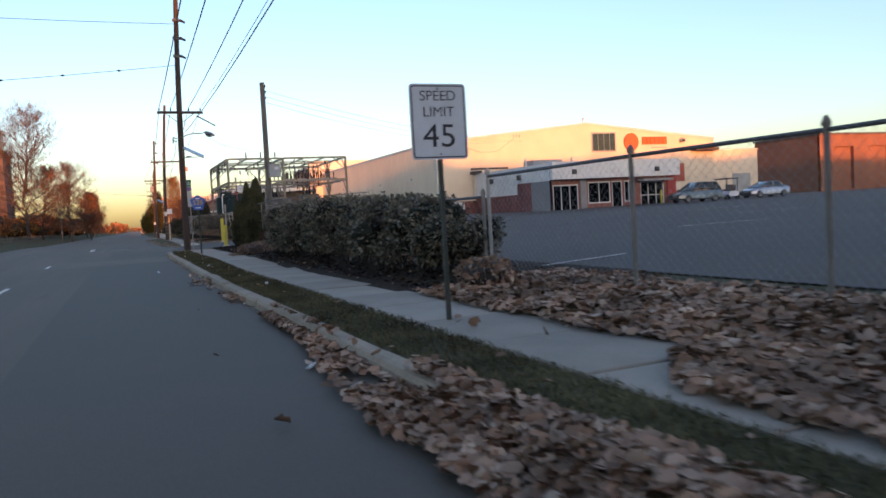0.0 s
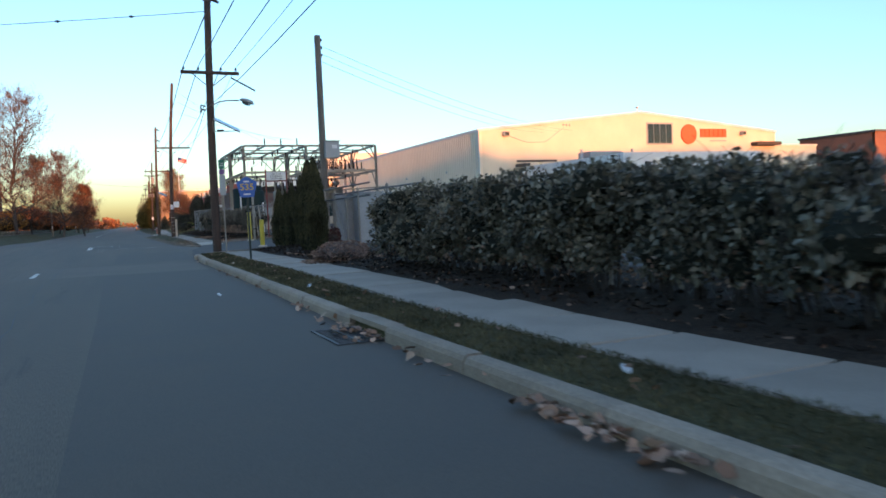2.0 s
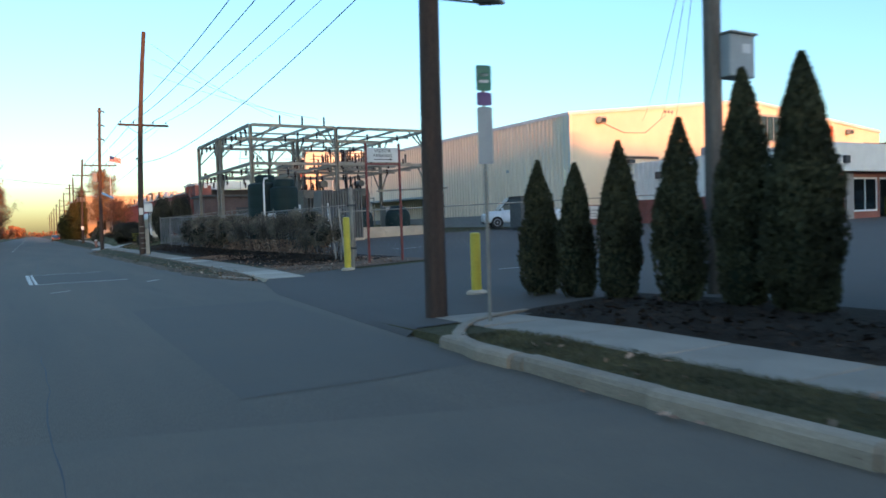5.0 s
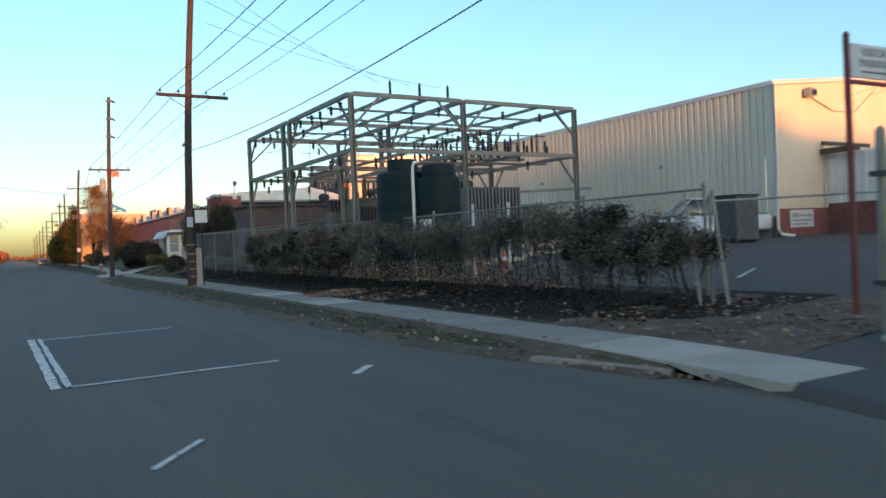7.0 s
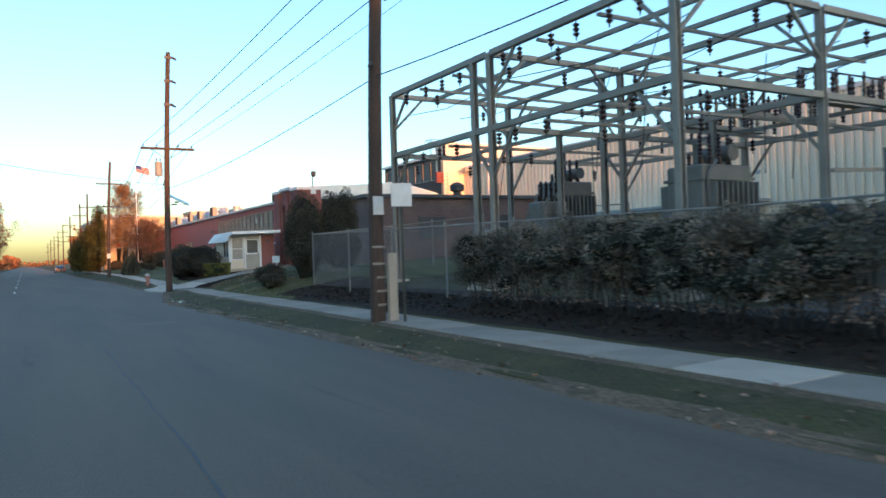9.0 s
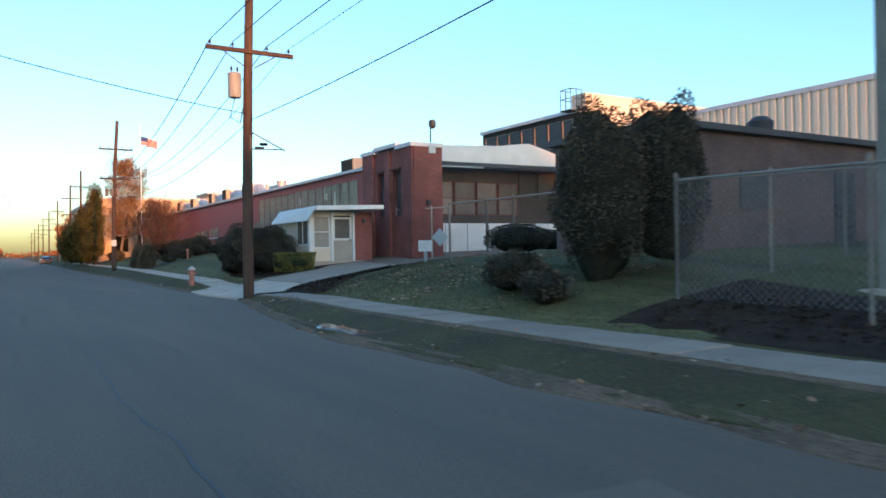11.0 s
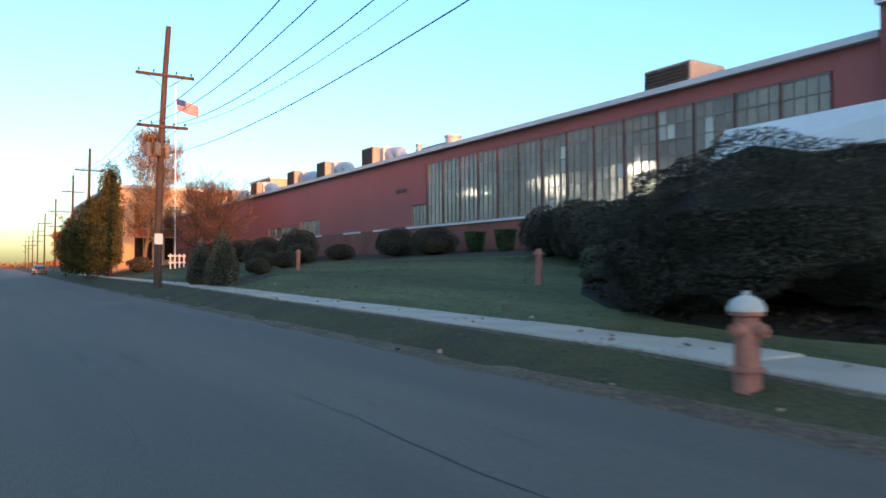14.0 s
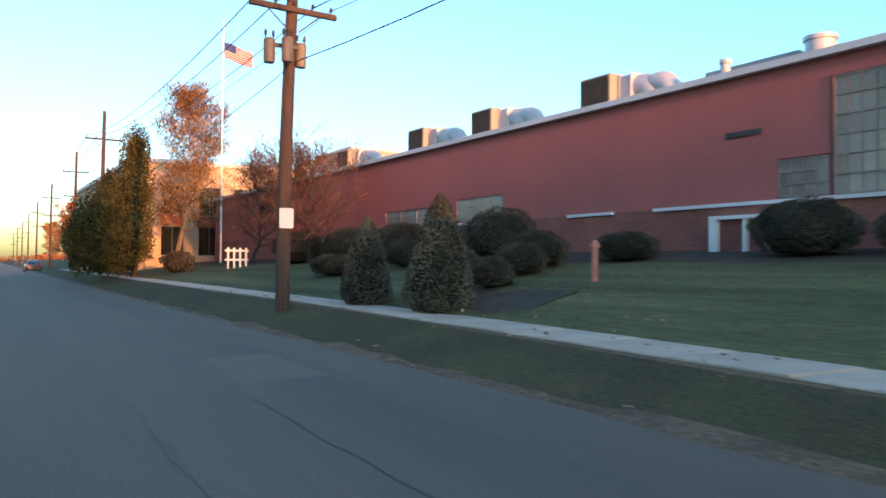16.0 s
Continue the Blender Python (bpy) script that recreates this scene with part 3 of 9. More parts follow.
    leaf_part("dry_leaves", np.concatenate(dead), 0.065, FALLEN, t, "dry brown leaves caught at the hedge foot", along=np.concatenate(dead_dirs))
    return t


def arborvitae(at, h, r, seed, group):
    """A narrow evergreen of several upright plumes that end in ragged tips."""
    rnd_ = random.Random(int(seed * 10) + 3)
    t = thing("arborvitae", (at[0], at[1], gz(at[0], at[1])), "tall narrow dark green arborvitae in the mulch bed", "conifer", group)
    bm = bmesh.new()
    rod(bm, (0, 0, 0), (0, 0, h * 0.9), 0.06, 0.015, 6)
    part("trunk", bm, TWIG, t)
    # Solid dark core: shade between the plumes is put into its colour.
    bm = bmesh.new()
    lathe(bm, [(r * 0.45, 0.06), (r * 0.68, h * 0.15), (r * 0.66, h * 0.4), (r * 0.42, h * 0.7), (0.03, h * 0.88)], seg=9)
    part("dark_core", bm, CONIFER_SHADE, t, "", True)
    plumes = [(0.0, 0.0, 0.0, h, r * 0.88)]
    for i in range(9):
        ang, off = rnd_.uniform(0, 6.283), r * rnd_.uniform(0.3, 0.55)
        plumes.append((off * math.cos(ang), off * math.sin(ang), rnd_.uniform(0.0, 0.35) * h, h * rnd_.uniform(0.55, 0.95), r * rnd_.uniform(0.4, 0.6)))
    pts, dirs = [], []
    for px, py, z0, z1, pr in plumes:
        n = int(5200 * (z1 - z0) * pr)
        z = RNG.random(n) ** 0.9
        a = RNG.uniform(0, 2 * math.pi, n)
        prof = np.interp(z, [0, 0.08, 0.25, 0.5, 0.75, 0.92, 1.0], [0.6, 0.88, 1.0, 0.9, 0.6, 0.26, 0.06])
        wob = np.array([1 + 0.34 * noise.noise(Vector((math.cos(q) * 1.7 + px * 9, math.sin(q) * 1.7, zz * 6 + seed))) for q, zz in zip(a, z)])
        rr = pr * prof * wob * (1 - 0.25 * RNG.random(n) ** 2)
        lean = 1 - 0.55 * z
        pts.append(np.stack([px * lean + rr * np.cos(a), py * lean + rr * np.sin(a), 0.03 + z0 + z * (z1 - z0)], 1))
        dirs.append(np.stack([np.cos(a), np.sin(a), np.zeros(n)], 1) * 0.45)
    leaf_part("foliage", np.concatenate(pts), 0.07, CONIFER_LEAF, t, up=1.7, along=np.concatenate(dirs))
    return t


def cone_shrub(at, h, r, seed, group):
    t = thing("cone_shrub", (at[0], at[1], gz(at[0], at[1])), "cone-shaped clipped evergreen beside the pavement", "conifer", group)
    # Dark cone under the leaves stands for the shade inside.
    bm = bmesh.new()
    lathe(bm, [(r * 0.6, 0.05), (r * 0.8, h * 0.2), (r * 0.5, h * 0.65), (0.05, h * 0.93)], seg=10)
    part("dark_core", bm, CONIFER_SHADE, t, "", True)
    n = 7500
    z = RNG.random(n) ** 1.1
    a = RNG.uniform(0, 2 * math.pi, n)
    prof = np.interp(z, [0, 0.1, 0.3, 0.7, 0.92, 1.0], [0.7, 1.0, 0.92, 0.55, 0.25, 0.06])
    rr = r * prof * (1 - 0.2 * RNG.random(n)) * np.array([1 + 0.2 * noise.noise(Vector((math.cos(q) * 2, math.sin(q) * 2, zz * 4 + seed))) for q, zz in zip(a, z)])
    leaf_part("foliage", np.stack([rr * np.cos(a), rr * np.sin(a), 0.03 + z * h], 1), 0.062, CONE_LEAF, t, up=0.6)
    return t


def topiary(at, r, h, seed, leaf=None, foot=0.55, n=3200, label="small green bush clipped flat on top by the wall"):
    """A low bush clipped to a flat top, wider above than at the foot."""
    t = thing("topiary", (at[0], at[1], gz(at[0], at[1])), label, "shrub", "flat-topped bushes")
    # Dark filling in place of the shaded inside of the bush.
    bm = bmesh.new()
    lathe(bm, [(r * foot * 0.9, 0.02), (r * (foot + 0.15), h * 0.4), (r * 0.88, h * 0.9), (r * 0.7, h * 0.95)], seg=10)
    part("dark_core", bm, CONIFER_SHADE, t, "", True)
    a, k = RNG.uniform(0, 2 * math.pi, n), RNG.random(n)
    top = k > 0.7
    z = np.where(top, h * RNG.uniform(0.93, 1.0, n), h * RNG.random(n))
    q = (np.abs(np.cos(a)) ** 4 + np.abs(np.sin(a)) ** 4) ** -0.25
    rr = np.where(top, r * q * np.sqrt(RNG.random(n)), r * q * np.interp(z / h, [0, 0.3, 1.0], [foot, (foot + 1) / 2, 1.0]) * RNG.uniform(0.88, 1.0, n))
    leaf_part("foliage", np.stack([rr * np.cos(a), rr * np.sin(a), z], 1), 0.05, leaf or TOPIARY_LEAF, t)
    return t


def bare_tree(at, h, wide, seed, bark, label, leaf=None, leaves=0, leaf_size=0.12, group="", name="tree", clear=0.22, spray=0, spray_size=0.7, limbs=3, stem=1.0):
    """A tree of height h with a wandering leader, limbs all the way up a rounded crown of half width wide, branches and fine twigs; a few leaves where the season left them."""
    rnd = random.Random(seed)
    t = thing(name, (at[0], at[1], gz(at[0], at[1]) - 0.05), label, "tree", group)
    trunk, twigs, tips = bmesh.new(), bmesh.new(), []
    r0 = (0.011 * h + 0.05) * stem
    lead = [Vector((0, 0, 0))]
    n = 9
    for i in range(n):
        lead.append(lead[-1] + Vector((rnd.gauss(0, 0.018) * h, rnd.gauss(0, 0.018) * h, h * 0.97 / n)))
    tube(trunk, lead, [max(r0 * (1 - 0.93 * i / n), 0.02) for i in range(n + 1)], 8)

    def branch(p, d, length, r, level):
        pts, q = [p], Vector(d)
        for i in range(3):
            q = (q + Vector((rnd.gauss(0, 0.14), rnd.gauss(0, 0.14), rnd.gauss(0.07, 0.08)))).normalized()
            pts.append(pts[-1] + q * length / 3)
        tube(trunk if level == 0 else twigs, pts, [r, r * 0.75, r * 0.5, r * 0.28], 6 if level == 0 else 3)
        tips.extend(pts[2:])
        if level >= 2:
            return
        for i in range(6 if level == 0 else 4):
            j = rnd.choice((1, 2, 2, 3))
            side = Vector((rnd.gauss(0, 1), rnd.gauss(0, 1), rnd.gauss(0.25, 0.7))).normalized()
            branch(pts[j].lerp(pts[j - 1], rnd.random() * 0.8), (q * 0.8 + side * 0.75).normalized(), length * rnd.uniform(0.34, 0.58), max(r * 0.4, 0.012), level + 1)

    for i in range(n * limbs):
        k = clear + (0.98 - clear) * (i + rnd.random()) / (n * limbs)
        j = min(int(k * n), n - 1)
        p = lead[j].lerp(lead[j + 1], k * n - j)
        u = (k - clear) / (1 - clear)
        reach = wide * math.sin(math.pi * (0.22 + 0.73 * u)) ** 0.8 * rnd.uniform(0.7, 1.15)
        ang = i * 2.4 + rnd.uniform(-0.5, 0.5)
        branch(p, Vector((math.cos(ang), math.sin(ang), 0.35 + 0.9 * u)).normalized(), reach, r0 * (0.42 - 0.3 * u), 0)
    part("trunk", trunk, bark, t, "", True)
    part("crown", twigs, bark, t, "fine bare twigs", kind="stuff")
    tp = np.array([tuple(p) for p in tips])
    if spray:
        at_ = tp[RNG.integers(0, len(tp), spray)] + RNG.normal(scale=spray_size * 0.35, size=(spray, 3))
        out = at_ - np.array([0, 0, h * 0.4])
        out /= np.linalg.norm(out, axis=1)[:, None]
        leaf_part("twig_spray", at_, spray_size, TWIG_HAZE, t, "finest bare twigs", along=out * 0.9, wide=0.022)
    if leaf and leaves:
        pts = tp[RNG.integers(0, len(tp), leaves)] + RNG.normal(scale=h * 0.025, size=(leaves, 3))
        leaf_part("leaves", pts, leaf_size, leaf, t)
    return t


def leafy_tree(at, trunk_h, masses, n, size, leaf, core, label, seed, group="", name="tree"):
    """A leafy tree: trunk, limbs to each mass, and a crown of many small leaves with gaps. masses: (x, y, z, rx, ry, rz)."""
    t = thing(name, (at[0], at[1], gz(at[0], at[1]) - 0.05), label, "tree", group)
    bm = bmesh.new()
    tube(bm, [(0, 0, 0), (0.05, 0, trunk_h * 0.5), (0, 0.05, trunk_h)], [trunk_h * 0.07 + 0.1, trunk_h * 0.05 + 0.08, 0.12], 8)
    for m in masses:
        tube(bm, [(0, 0, trunk_h * 0.7), (m[0] * 0.5, m[1] * 0.5, (trunk_h * 0.7 + m[2]) / 2), m[:3]], [0.12, 0.08, 0.03], 6)
    part("trunk", bm, BARK, t, "", True)
    # Solid dark masses show through the leaf gaps as the crown's shade.
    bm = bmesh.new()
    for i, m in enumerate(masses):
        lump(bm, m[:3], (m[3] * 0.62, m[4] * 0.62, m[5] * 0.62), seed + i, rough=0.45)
    part("crown_shade", bm, core, t, "dark masses standing for the shade inside the crown", True)
    allp, alld = [], []
    vol = sum(m[3] * m[4] * m[5] for m in masses)
    for i, m in enumerate(masses):
        p, d = shell_points(int(n * m[3] * m[4] * m[5] / vol), m[:3], m[3:], seed + i, depth=0.55, low=-0.95, rough=0.45)
        allp.append(p)
        alld.append(d)
    leaf_part("crown", np.concatenate(allp), size, leaf, t, along=np.concatenate(alld) * 0.4)
    return t


TWIG = surface("twig_bark", (0.07, 0.05, 0.038), (0.035, 0.027, 0.022), 0.95, 4.0, 40.0, 0.3)
BARK = surface("tree_bark", (0.075, 0.054, 0.042), (0.038, 0.029, 0.024), 0.95, 3.0, 30.0, 0.6, stretch=(3, 3, 0.6))
PALE_BARK = surface("pale_bark", (0.3, 0.25, 0.18), (0.17, 0.13, 0.09), 0.95, 3.0, 30.0, 0.5, stretch=(3, 3, 0.6))
# Near-black colour for the shade inside hedges and shrubs.
HEDGE_SHADE = surface("hedge_inner_shade", (0.035, 0.036, 0.026), (0.02, 0.02, 0.015), 1.0, 5.0, 30.0, 0.6, spec=0.1)
# Near-black colour that stands for shade deep in evergreen foliage.
CONIFER_SHADE = surface("conifer_inner_shade", (0.026, 0.034, 0.02), (0.014, 0.018, 0.011), 1.0, 5.0, 30.0, 0.6, spec=0.1)
HEDGE_LEAF2 = foliage("thin_hedge_leaf", (0.1, 0.088, 0.066), (0.22, 0.192, 0.148), 0.8, dead=(0.26, 0.185, 0.135))
CONIFER_LEAF = foliage("arborvitae_leaf", (0.04, 0.04, 0.021), (0.09, 0.086, 0.043), 0.7)
CONE_LEAF = foliage("cone_shrub_leaf", (0.06, 0.06, 0.042), (0.135, 0.125, 0.092), 0.7)
DARK_LEAF = foliage("dark_shrub_leaf", (0.058, 0.053, 0.039), (0.1, 0.09, 0.066), 0.8, spec=0.1)
TWIG_HAZE = foliage("fine_twig", (0.07, 0.045, 0.034), (0.17, 0.1, 0.072), 0.9)
TOPIARY_LEAF = foliage("clipped_bush_leaf", (0.03, 0.055, 0.024), (0.075, 0.11, 0.05), 0.65)
YEW_LEAF = foliage("yew_leaf", (0.05, 0.047, 0.037), (0.074, 0.067, 0.052), 0.85, spec=0.08)
SAGE_LEAF = foliage("grey_green_leaf", (0.1, 0.105, 0.068), (0.18, 0.185, 0.125), 0.7)
OLIVE_LEAF = foliage("olive_shrub_leaf", (0.14, 0.135, 0.038), (0.22, 0.2, 0.055), 0.6)
FIR_LEAF = foliage("broad_evergreen_leaf", (0.034, 0.042, 0.015), (0.125, 0.104, 0.032), 0.7)
ORANGE_LEAF = foliage("autumn_leaf", (0.2, 0.1, 0.03), (0.36, 0.2, 0.06), 0.7)
RUST_LEAF = foliage("rust_leaf", (0.16, 0.06, 0.025), (0.3, 0.12, 0.05), 0.75)
PURPLE_LEAF = foliage("purple_leaf", (0.05, 0.02, 0.018), (0.11, 0.045, 0.035), 0.7)
FALLEN = foliage("fallen_leaf", (0.2, 0.118, 0.078), (0.4, 0.25, 0.172), 0.9, dead=(0.5, 0.37, 0.27))
SCRUB = foliage("dry_scrub", (0.165, 0.1, 0.076), (0.33, 0.215, 0.16), 0.9)
CHIP = foliage("bark_chip", (0.022, 0.015, 0.011), (0.062, 0.042, 0.029), 0.95)
BLADE = foliage("grass_blade", (0.058, 0.054, 0.028), (0.138, 0.12, 0.06), 0.85, dead=(0.11, 0.09, 0.05))

# ---- more materials ----
SIGN_WHITE = surface("sign_sheet_white", (0.66, 0.67, 0.66), (0.56, 0.57, 0.56), 0.45, 3.0, 50.0, 0.03, fleck=0.04)
SIGN_BLACK = surface("sign_ink", (0.03, 0.03, 0.032), (0.02, 0.02, 0.022), 0.5, 5.0, 50.0, 0.0, fleck=0.1)
SIGN_BLUE = surface("sign_sheet_blue", (0.035, 0.12, 0.42), (0.028, 0.095, 0.34), 0.4, 3.0, 50.0, 0.03, fleck=0.05)
SIGN_YELLOW = surface("sign_yellow", (0.62, 0.42, 0.08), (0.52, 0.34, 0.06), 0.45, 3.0, 50.0, 0.0, fleck=0.05)
SIGN_GREEN = surface("sign_green", (0.02, 0.16, 0.1), (0.016, 0.12, 0.08), 0.45, 3.0, 50.0, 0.0, fleck=0.05)
SIGN_PURPLE = surface("sign_purple", (0.14, 0.06, 0.2), (0.1, 0.045, 0.16), 0.45, 3.0, 50.0, 0.0, fleck=0.05)
SIGN_RED = surface("sign_red", (0.42, 0.05, 0.04), (0.34, 0.04, 0.03), 0.5, 3.0, 50.0, 0.0, fleck=0.05)
GREEN_POST = surface("green_steel_post", (0.05, 0.06, 0.05), (0.03, 0.036, 0.03), 0.6, 4.0, 60.0, 0.1, metal=0.3, rust=(0.12, 0.06, 0.035), rust_at=0.62)
YELLOW_PAINT = surface("yellow_paint", (0.62, 0.5, 0.05), (0.5, 0.39, 0.04), 0.55, 2.5, 40.0, 0.1, fleck=0.08, rust=(0.3, 0.22, 0.06), rust_at=0.68)
RED_POST = surface("dark_red_paint", (0.2, 0.035, 0.03), (0.14, 0.026, 0.022), 0.55, 3.0, 40.0, 0.1)
GREY_BOX = surface("grey_enamel", (0.36, 0.38, 0.38), (0.28, 0.3, 0.3), 0.5, 1.5, 40.0, 0.05, fleck=0.06)
PANEL_CELLS = surface("solar_cells", (0.03, 0.04, 0.075), (0.02, 0.028, 0.05), 0.18, 4.0, 50.0, 0.0, fleck=0.05)
PORCELAIN = surface("brown_porcelain", (0.06, 0.035, 0.028), (0.035, 0.022, 0.018), 0.25, 5.0, 40.0, 0.0, fleck=0.1)
WIRE = surface("cable_sheath", (0.03, 0.03, 0.032), (0.02, 0.02, 0.022), 0.6, 3.0, 30.0, 0.0, fleck=0.1)
LAMP_GLASS = glass("lamp_glass", (0.7, 0.72, 0.72), 0.2)
HYDRANT_BODY = surface("faded_red_hydrant", (0.42, 0.18, 0.13), (0.3, 0.11, 0.08), 0.6, 6.0, 60.0, 0.2, fleck=0.1)
HYDRANT_CAP = surface("hydrant_bonnet", (0.6, 0.56, 0.5), (0.44, 0.4, 0.35), 0.6, 6.0, 60.0, 0.2, fleck=0.1)
CHAIN = surface("chain_link_wire", (0.36, 0.37, 0.37), (0.24, 0.25, 0.25), 0.5, 3.0, 30.0, 0.0, metal=0.5, fleck=0.1)
RAIL_DARK = surface("weathered_top_rail", (0.14, 0.14, 0.14), (0.07, 0.07, 0.07), 0.6, 2.0, 40.0, 0.1, metal=0.4, fleck=0.15)


def lettering(text, size, material, parent, at, name="lettering", stretch=1.0, weight=0.0):
    """Raised letters in the x-z plane, facing -y."""
    cu = bpy.data.curves.new(name, "FONT")
    cu.body, cu.size, cu.extrude, cu.align_x, cu.align_y, cu.offset = text, size, 0.002, "CENTER", "CENTER", weight
    ob = new(name, cu)
    dg = bpy.context.evaluated_depsgraph_get()
    me = bpy.data.meshes.new_from_object(ob.evaluated_get(dg))
    bpy.data.objects.remove(ob)
    bpy.data.curves.remove(cu)
    me.transform(Matrix.Diagonal((stretch, 1, 1, 1)))
    me.transform(pose(at[0], at[1], at[2], 90, 0, 0))
    me.materials.clear()
    me.materials.append(material)
    ob = new(name, me)
    ob.parent = parent
    return ob


def bars(n, width, height, gap, material, parent, at, name="lettering"):
    """Writing too small to read: plain bars."""
    for i in range(n):
        b = bmesh.new()
        w = width * (0.8 + 0.2 * ((i * 37) % 5) / 4)
        box(b, at[0] - w / 2, at[0] + w / 2, at[1] - 0.003, at[1], at[2] - i * (height + gap) - height, at[2] - i * (height + gap))
        part(name, b, material, parent)


def outline(w, h, r, n=4):
    pts = []
    for cx, cy, a0 in ((w / 2 - r, h / 2 - r, 0), (-w / 2 + r, h / 2 - r, 90), (-w / 2 + r, -h / 2 + r, 180), (w / 2 - r, -h / 2 + r, 270)):
        for k in range(n + 1):
            a = radians(a0 + 90 * k / n)
            pts.append((cx + r * math.cos(a), cy + r * math.sin(a)))
    return pts


UP = pose(0, 0, 0, 90, 0, 0)


def plate(bm, pts, z, y=0.0, thick=0.004):
    """A flat sign with that outline, standing in the x-z plane at height z and facing -y."""
    prism(bm, pts, 0, thick, Matrix.Translation((0, y, z)) @ UP)


# speed limit sign
sign = thing("speed_limit_sign", (1.725, 5.9, gz(1.725, 5.9)), "white speed limit sign with black figures on a dark post", "road sign", rz=-3)
bm = bmesh.new()
box(bm, -0.022, 0.022, 0.012, 0.05, -0.3, 2.41)
part("post", bm, GREEN_POST, sign, "dark rusty perforated steel post")
bm = bmesh.new()
plate(bm, outline(0.61, 0.762, 0.04), 2.04, 0.004)
panel = part("panel", bm, SIGN_WHITE, sign)
bm = bmesh.new()
for a, b in ((0.58, 0.012),):
    o, i = outline(0.575, 0.727, 0.03), outline(0.551, 0.703, 0.022)
    vo = [bm.verts.new((x, -0.0025, 2.04 + z)) for x, z in o]
    vi = [bm.verts.new((x, -0.0025, 2.04 + z)) for x, z in i]
    for k in range(len(o)):
        j = (k + 1) % len(o)
        bm.faces.new((vo[k], vo[j], vi[j], vi[k]))
part("border", bm, SIGN_BLACK, panel)
lettering("SPEED", 0.145, SIGN_BLACK, panel, (0, -0.003, 2.295), weight=-0.001)
lettering("LIMIT", 0.145, SIGN_BLACK, panel, (0, -0.003, 2.135), weight=-0.001)
lettering("45", 0.33, SIGN_BLACK, panel, (0, -0.003, 1.885), stretch=1.12, weight=0.0)
for z in (1.71, 2.37):
    bm = bmesh.new()
    rod(bm, (0, 0.02, z), (0, -0.012, z), 0.009, seg=6)
    part("bolt", bm, DARK_STEEL, sign)

# county route shield
route = thing("route_sign", (1.8, 30.65, gz(1.8, 30.65) - 0.03), "blue pentagon route sign with yellow figures on a dark post", "road sign", rz=-14)
bm = bmesh.new()
box(bm, -0.03, 0.03, 0.012, 0.055, -0.3, 2.3)
part("post", bm, GREEN_POST, route, "dark steel post")
bm = bmesh.new()
shield = [(-0.19, -0.3), (0.19, -0.3), (0.295, 0.13), (0.03, 0.295), (-0.03, 0.295), (-0.295, 0.13)]
plate(bm, shield, 2.15, 0.004)
panel = part("panel", bm, SIGN_BLUE, route)
lettering("535", 0.27, SIGN_YELLOW, panel, (0, -0.003, 2.14), weight=0.004)
bars(1, 0.2, 0.045, 0, SIGN_WHITE, panel, (0, 0.0, 2.33))
bars(1, 0.25, 0.045, 0, SIGN_WHITE, panel, (0, 0.0, 1.96))

# bus stop post at the corner
stop = thing("bus_stop_sign", (2.15, 37.9, gz(2.15, 37.9)), "thin grey post with green, purple and white stop plates", "road sign", rz=-12)
bm = bmesh.new()
rod(bm, (0, 0.03, -0.2), (0, 0.03, 3.55), 0.027, seg=8)
part("post", bm, STEEL, stop)
for z0, z1, m, tag in ((3.2, 3.55, SIGN_GREEN, "green plate"), (3.0, 3.18, SIGN_PURPLE, "purple plate"), (2.2, 2.98, GREY_BOX, "grey timetable plate")):
    bm = bmesh.new()
    plate(bm, outline(0.22, z1 - z0, 0.03), (z0 + z1) / 2)
    p = part("plate", bm, m, stop, tag)
bars(2, 0.15, 0.04, 0.05, SIGN_WHITE, stop, (0, -0.001, 3.44))

# visitor parking sign
visitor = thing("visitor_parking_sign", (7.0, 51.07, gz(7.0, 51.07)), "white visitor parking board between two dark red posts", "sign board", rz=-4)
for x in (-0.58, 0.58):
    bm = bmesh.new()
    box(bm, x - 0.035, x + 0.035, -0.035, 0.035, -0.2, 3.78)
    bmesh.ops.bevel(bm, geom=bm.edges[:], offset=0.008, segments=1, affect="EDGES")
    post = part("post", bm, RED_POST, visitor)
    bm = bmesh.new()
    lathe(bm, [(0.038, 0), (0.048, 0.03), (0.036, 0.07), (0.01, 0.1)], (x, 0, 3.78), 10)
    part("finial", bm, RED_POST, post, "", True)
bm = bmesh.new()
box(bm, -0.545, 0.545, -0.025, 0.025, 3.17, 3.22)
part("rail", bm, RED_POST, visitor)
bm = bmesh.new()
box(bm, -0.545, 0.545, -0.02, 0.02, 3.26, 3.72)
panel = part("board", bm, SIGN_WHITE, visitor)
lettering("VISITOR", 0.16, SIGN_BLACK, panel, (0, -0.022, 3.61))
lettering("PARKING", 0.16, SIGN_BLACK, panel, (0, -0.022, 3.46))
bm = bmesh.new()
box(bm, -0.3, 0.26, -0.024, -0.02, 3.33, 3.352)
prism(bm, [(0.25, -0.035), (0.34, 0.0), (0.25, 0.035)], 0.0, 0.004, Matrix.Translation((0, -0.02, 3.341)) @ UP)
part("arrow", bm, SIGN_BLACK, panel)


# ---- fences ----
POST_GREY = surface("weathered_fence_post", (0.44, 0.4, 0.34), (0.32, 0.29, 0.245), 0.6, 1.5, 40.0, 0.1, fleck=0.1)


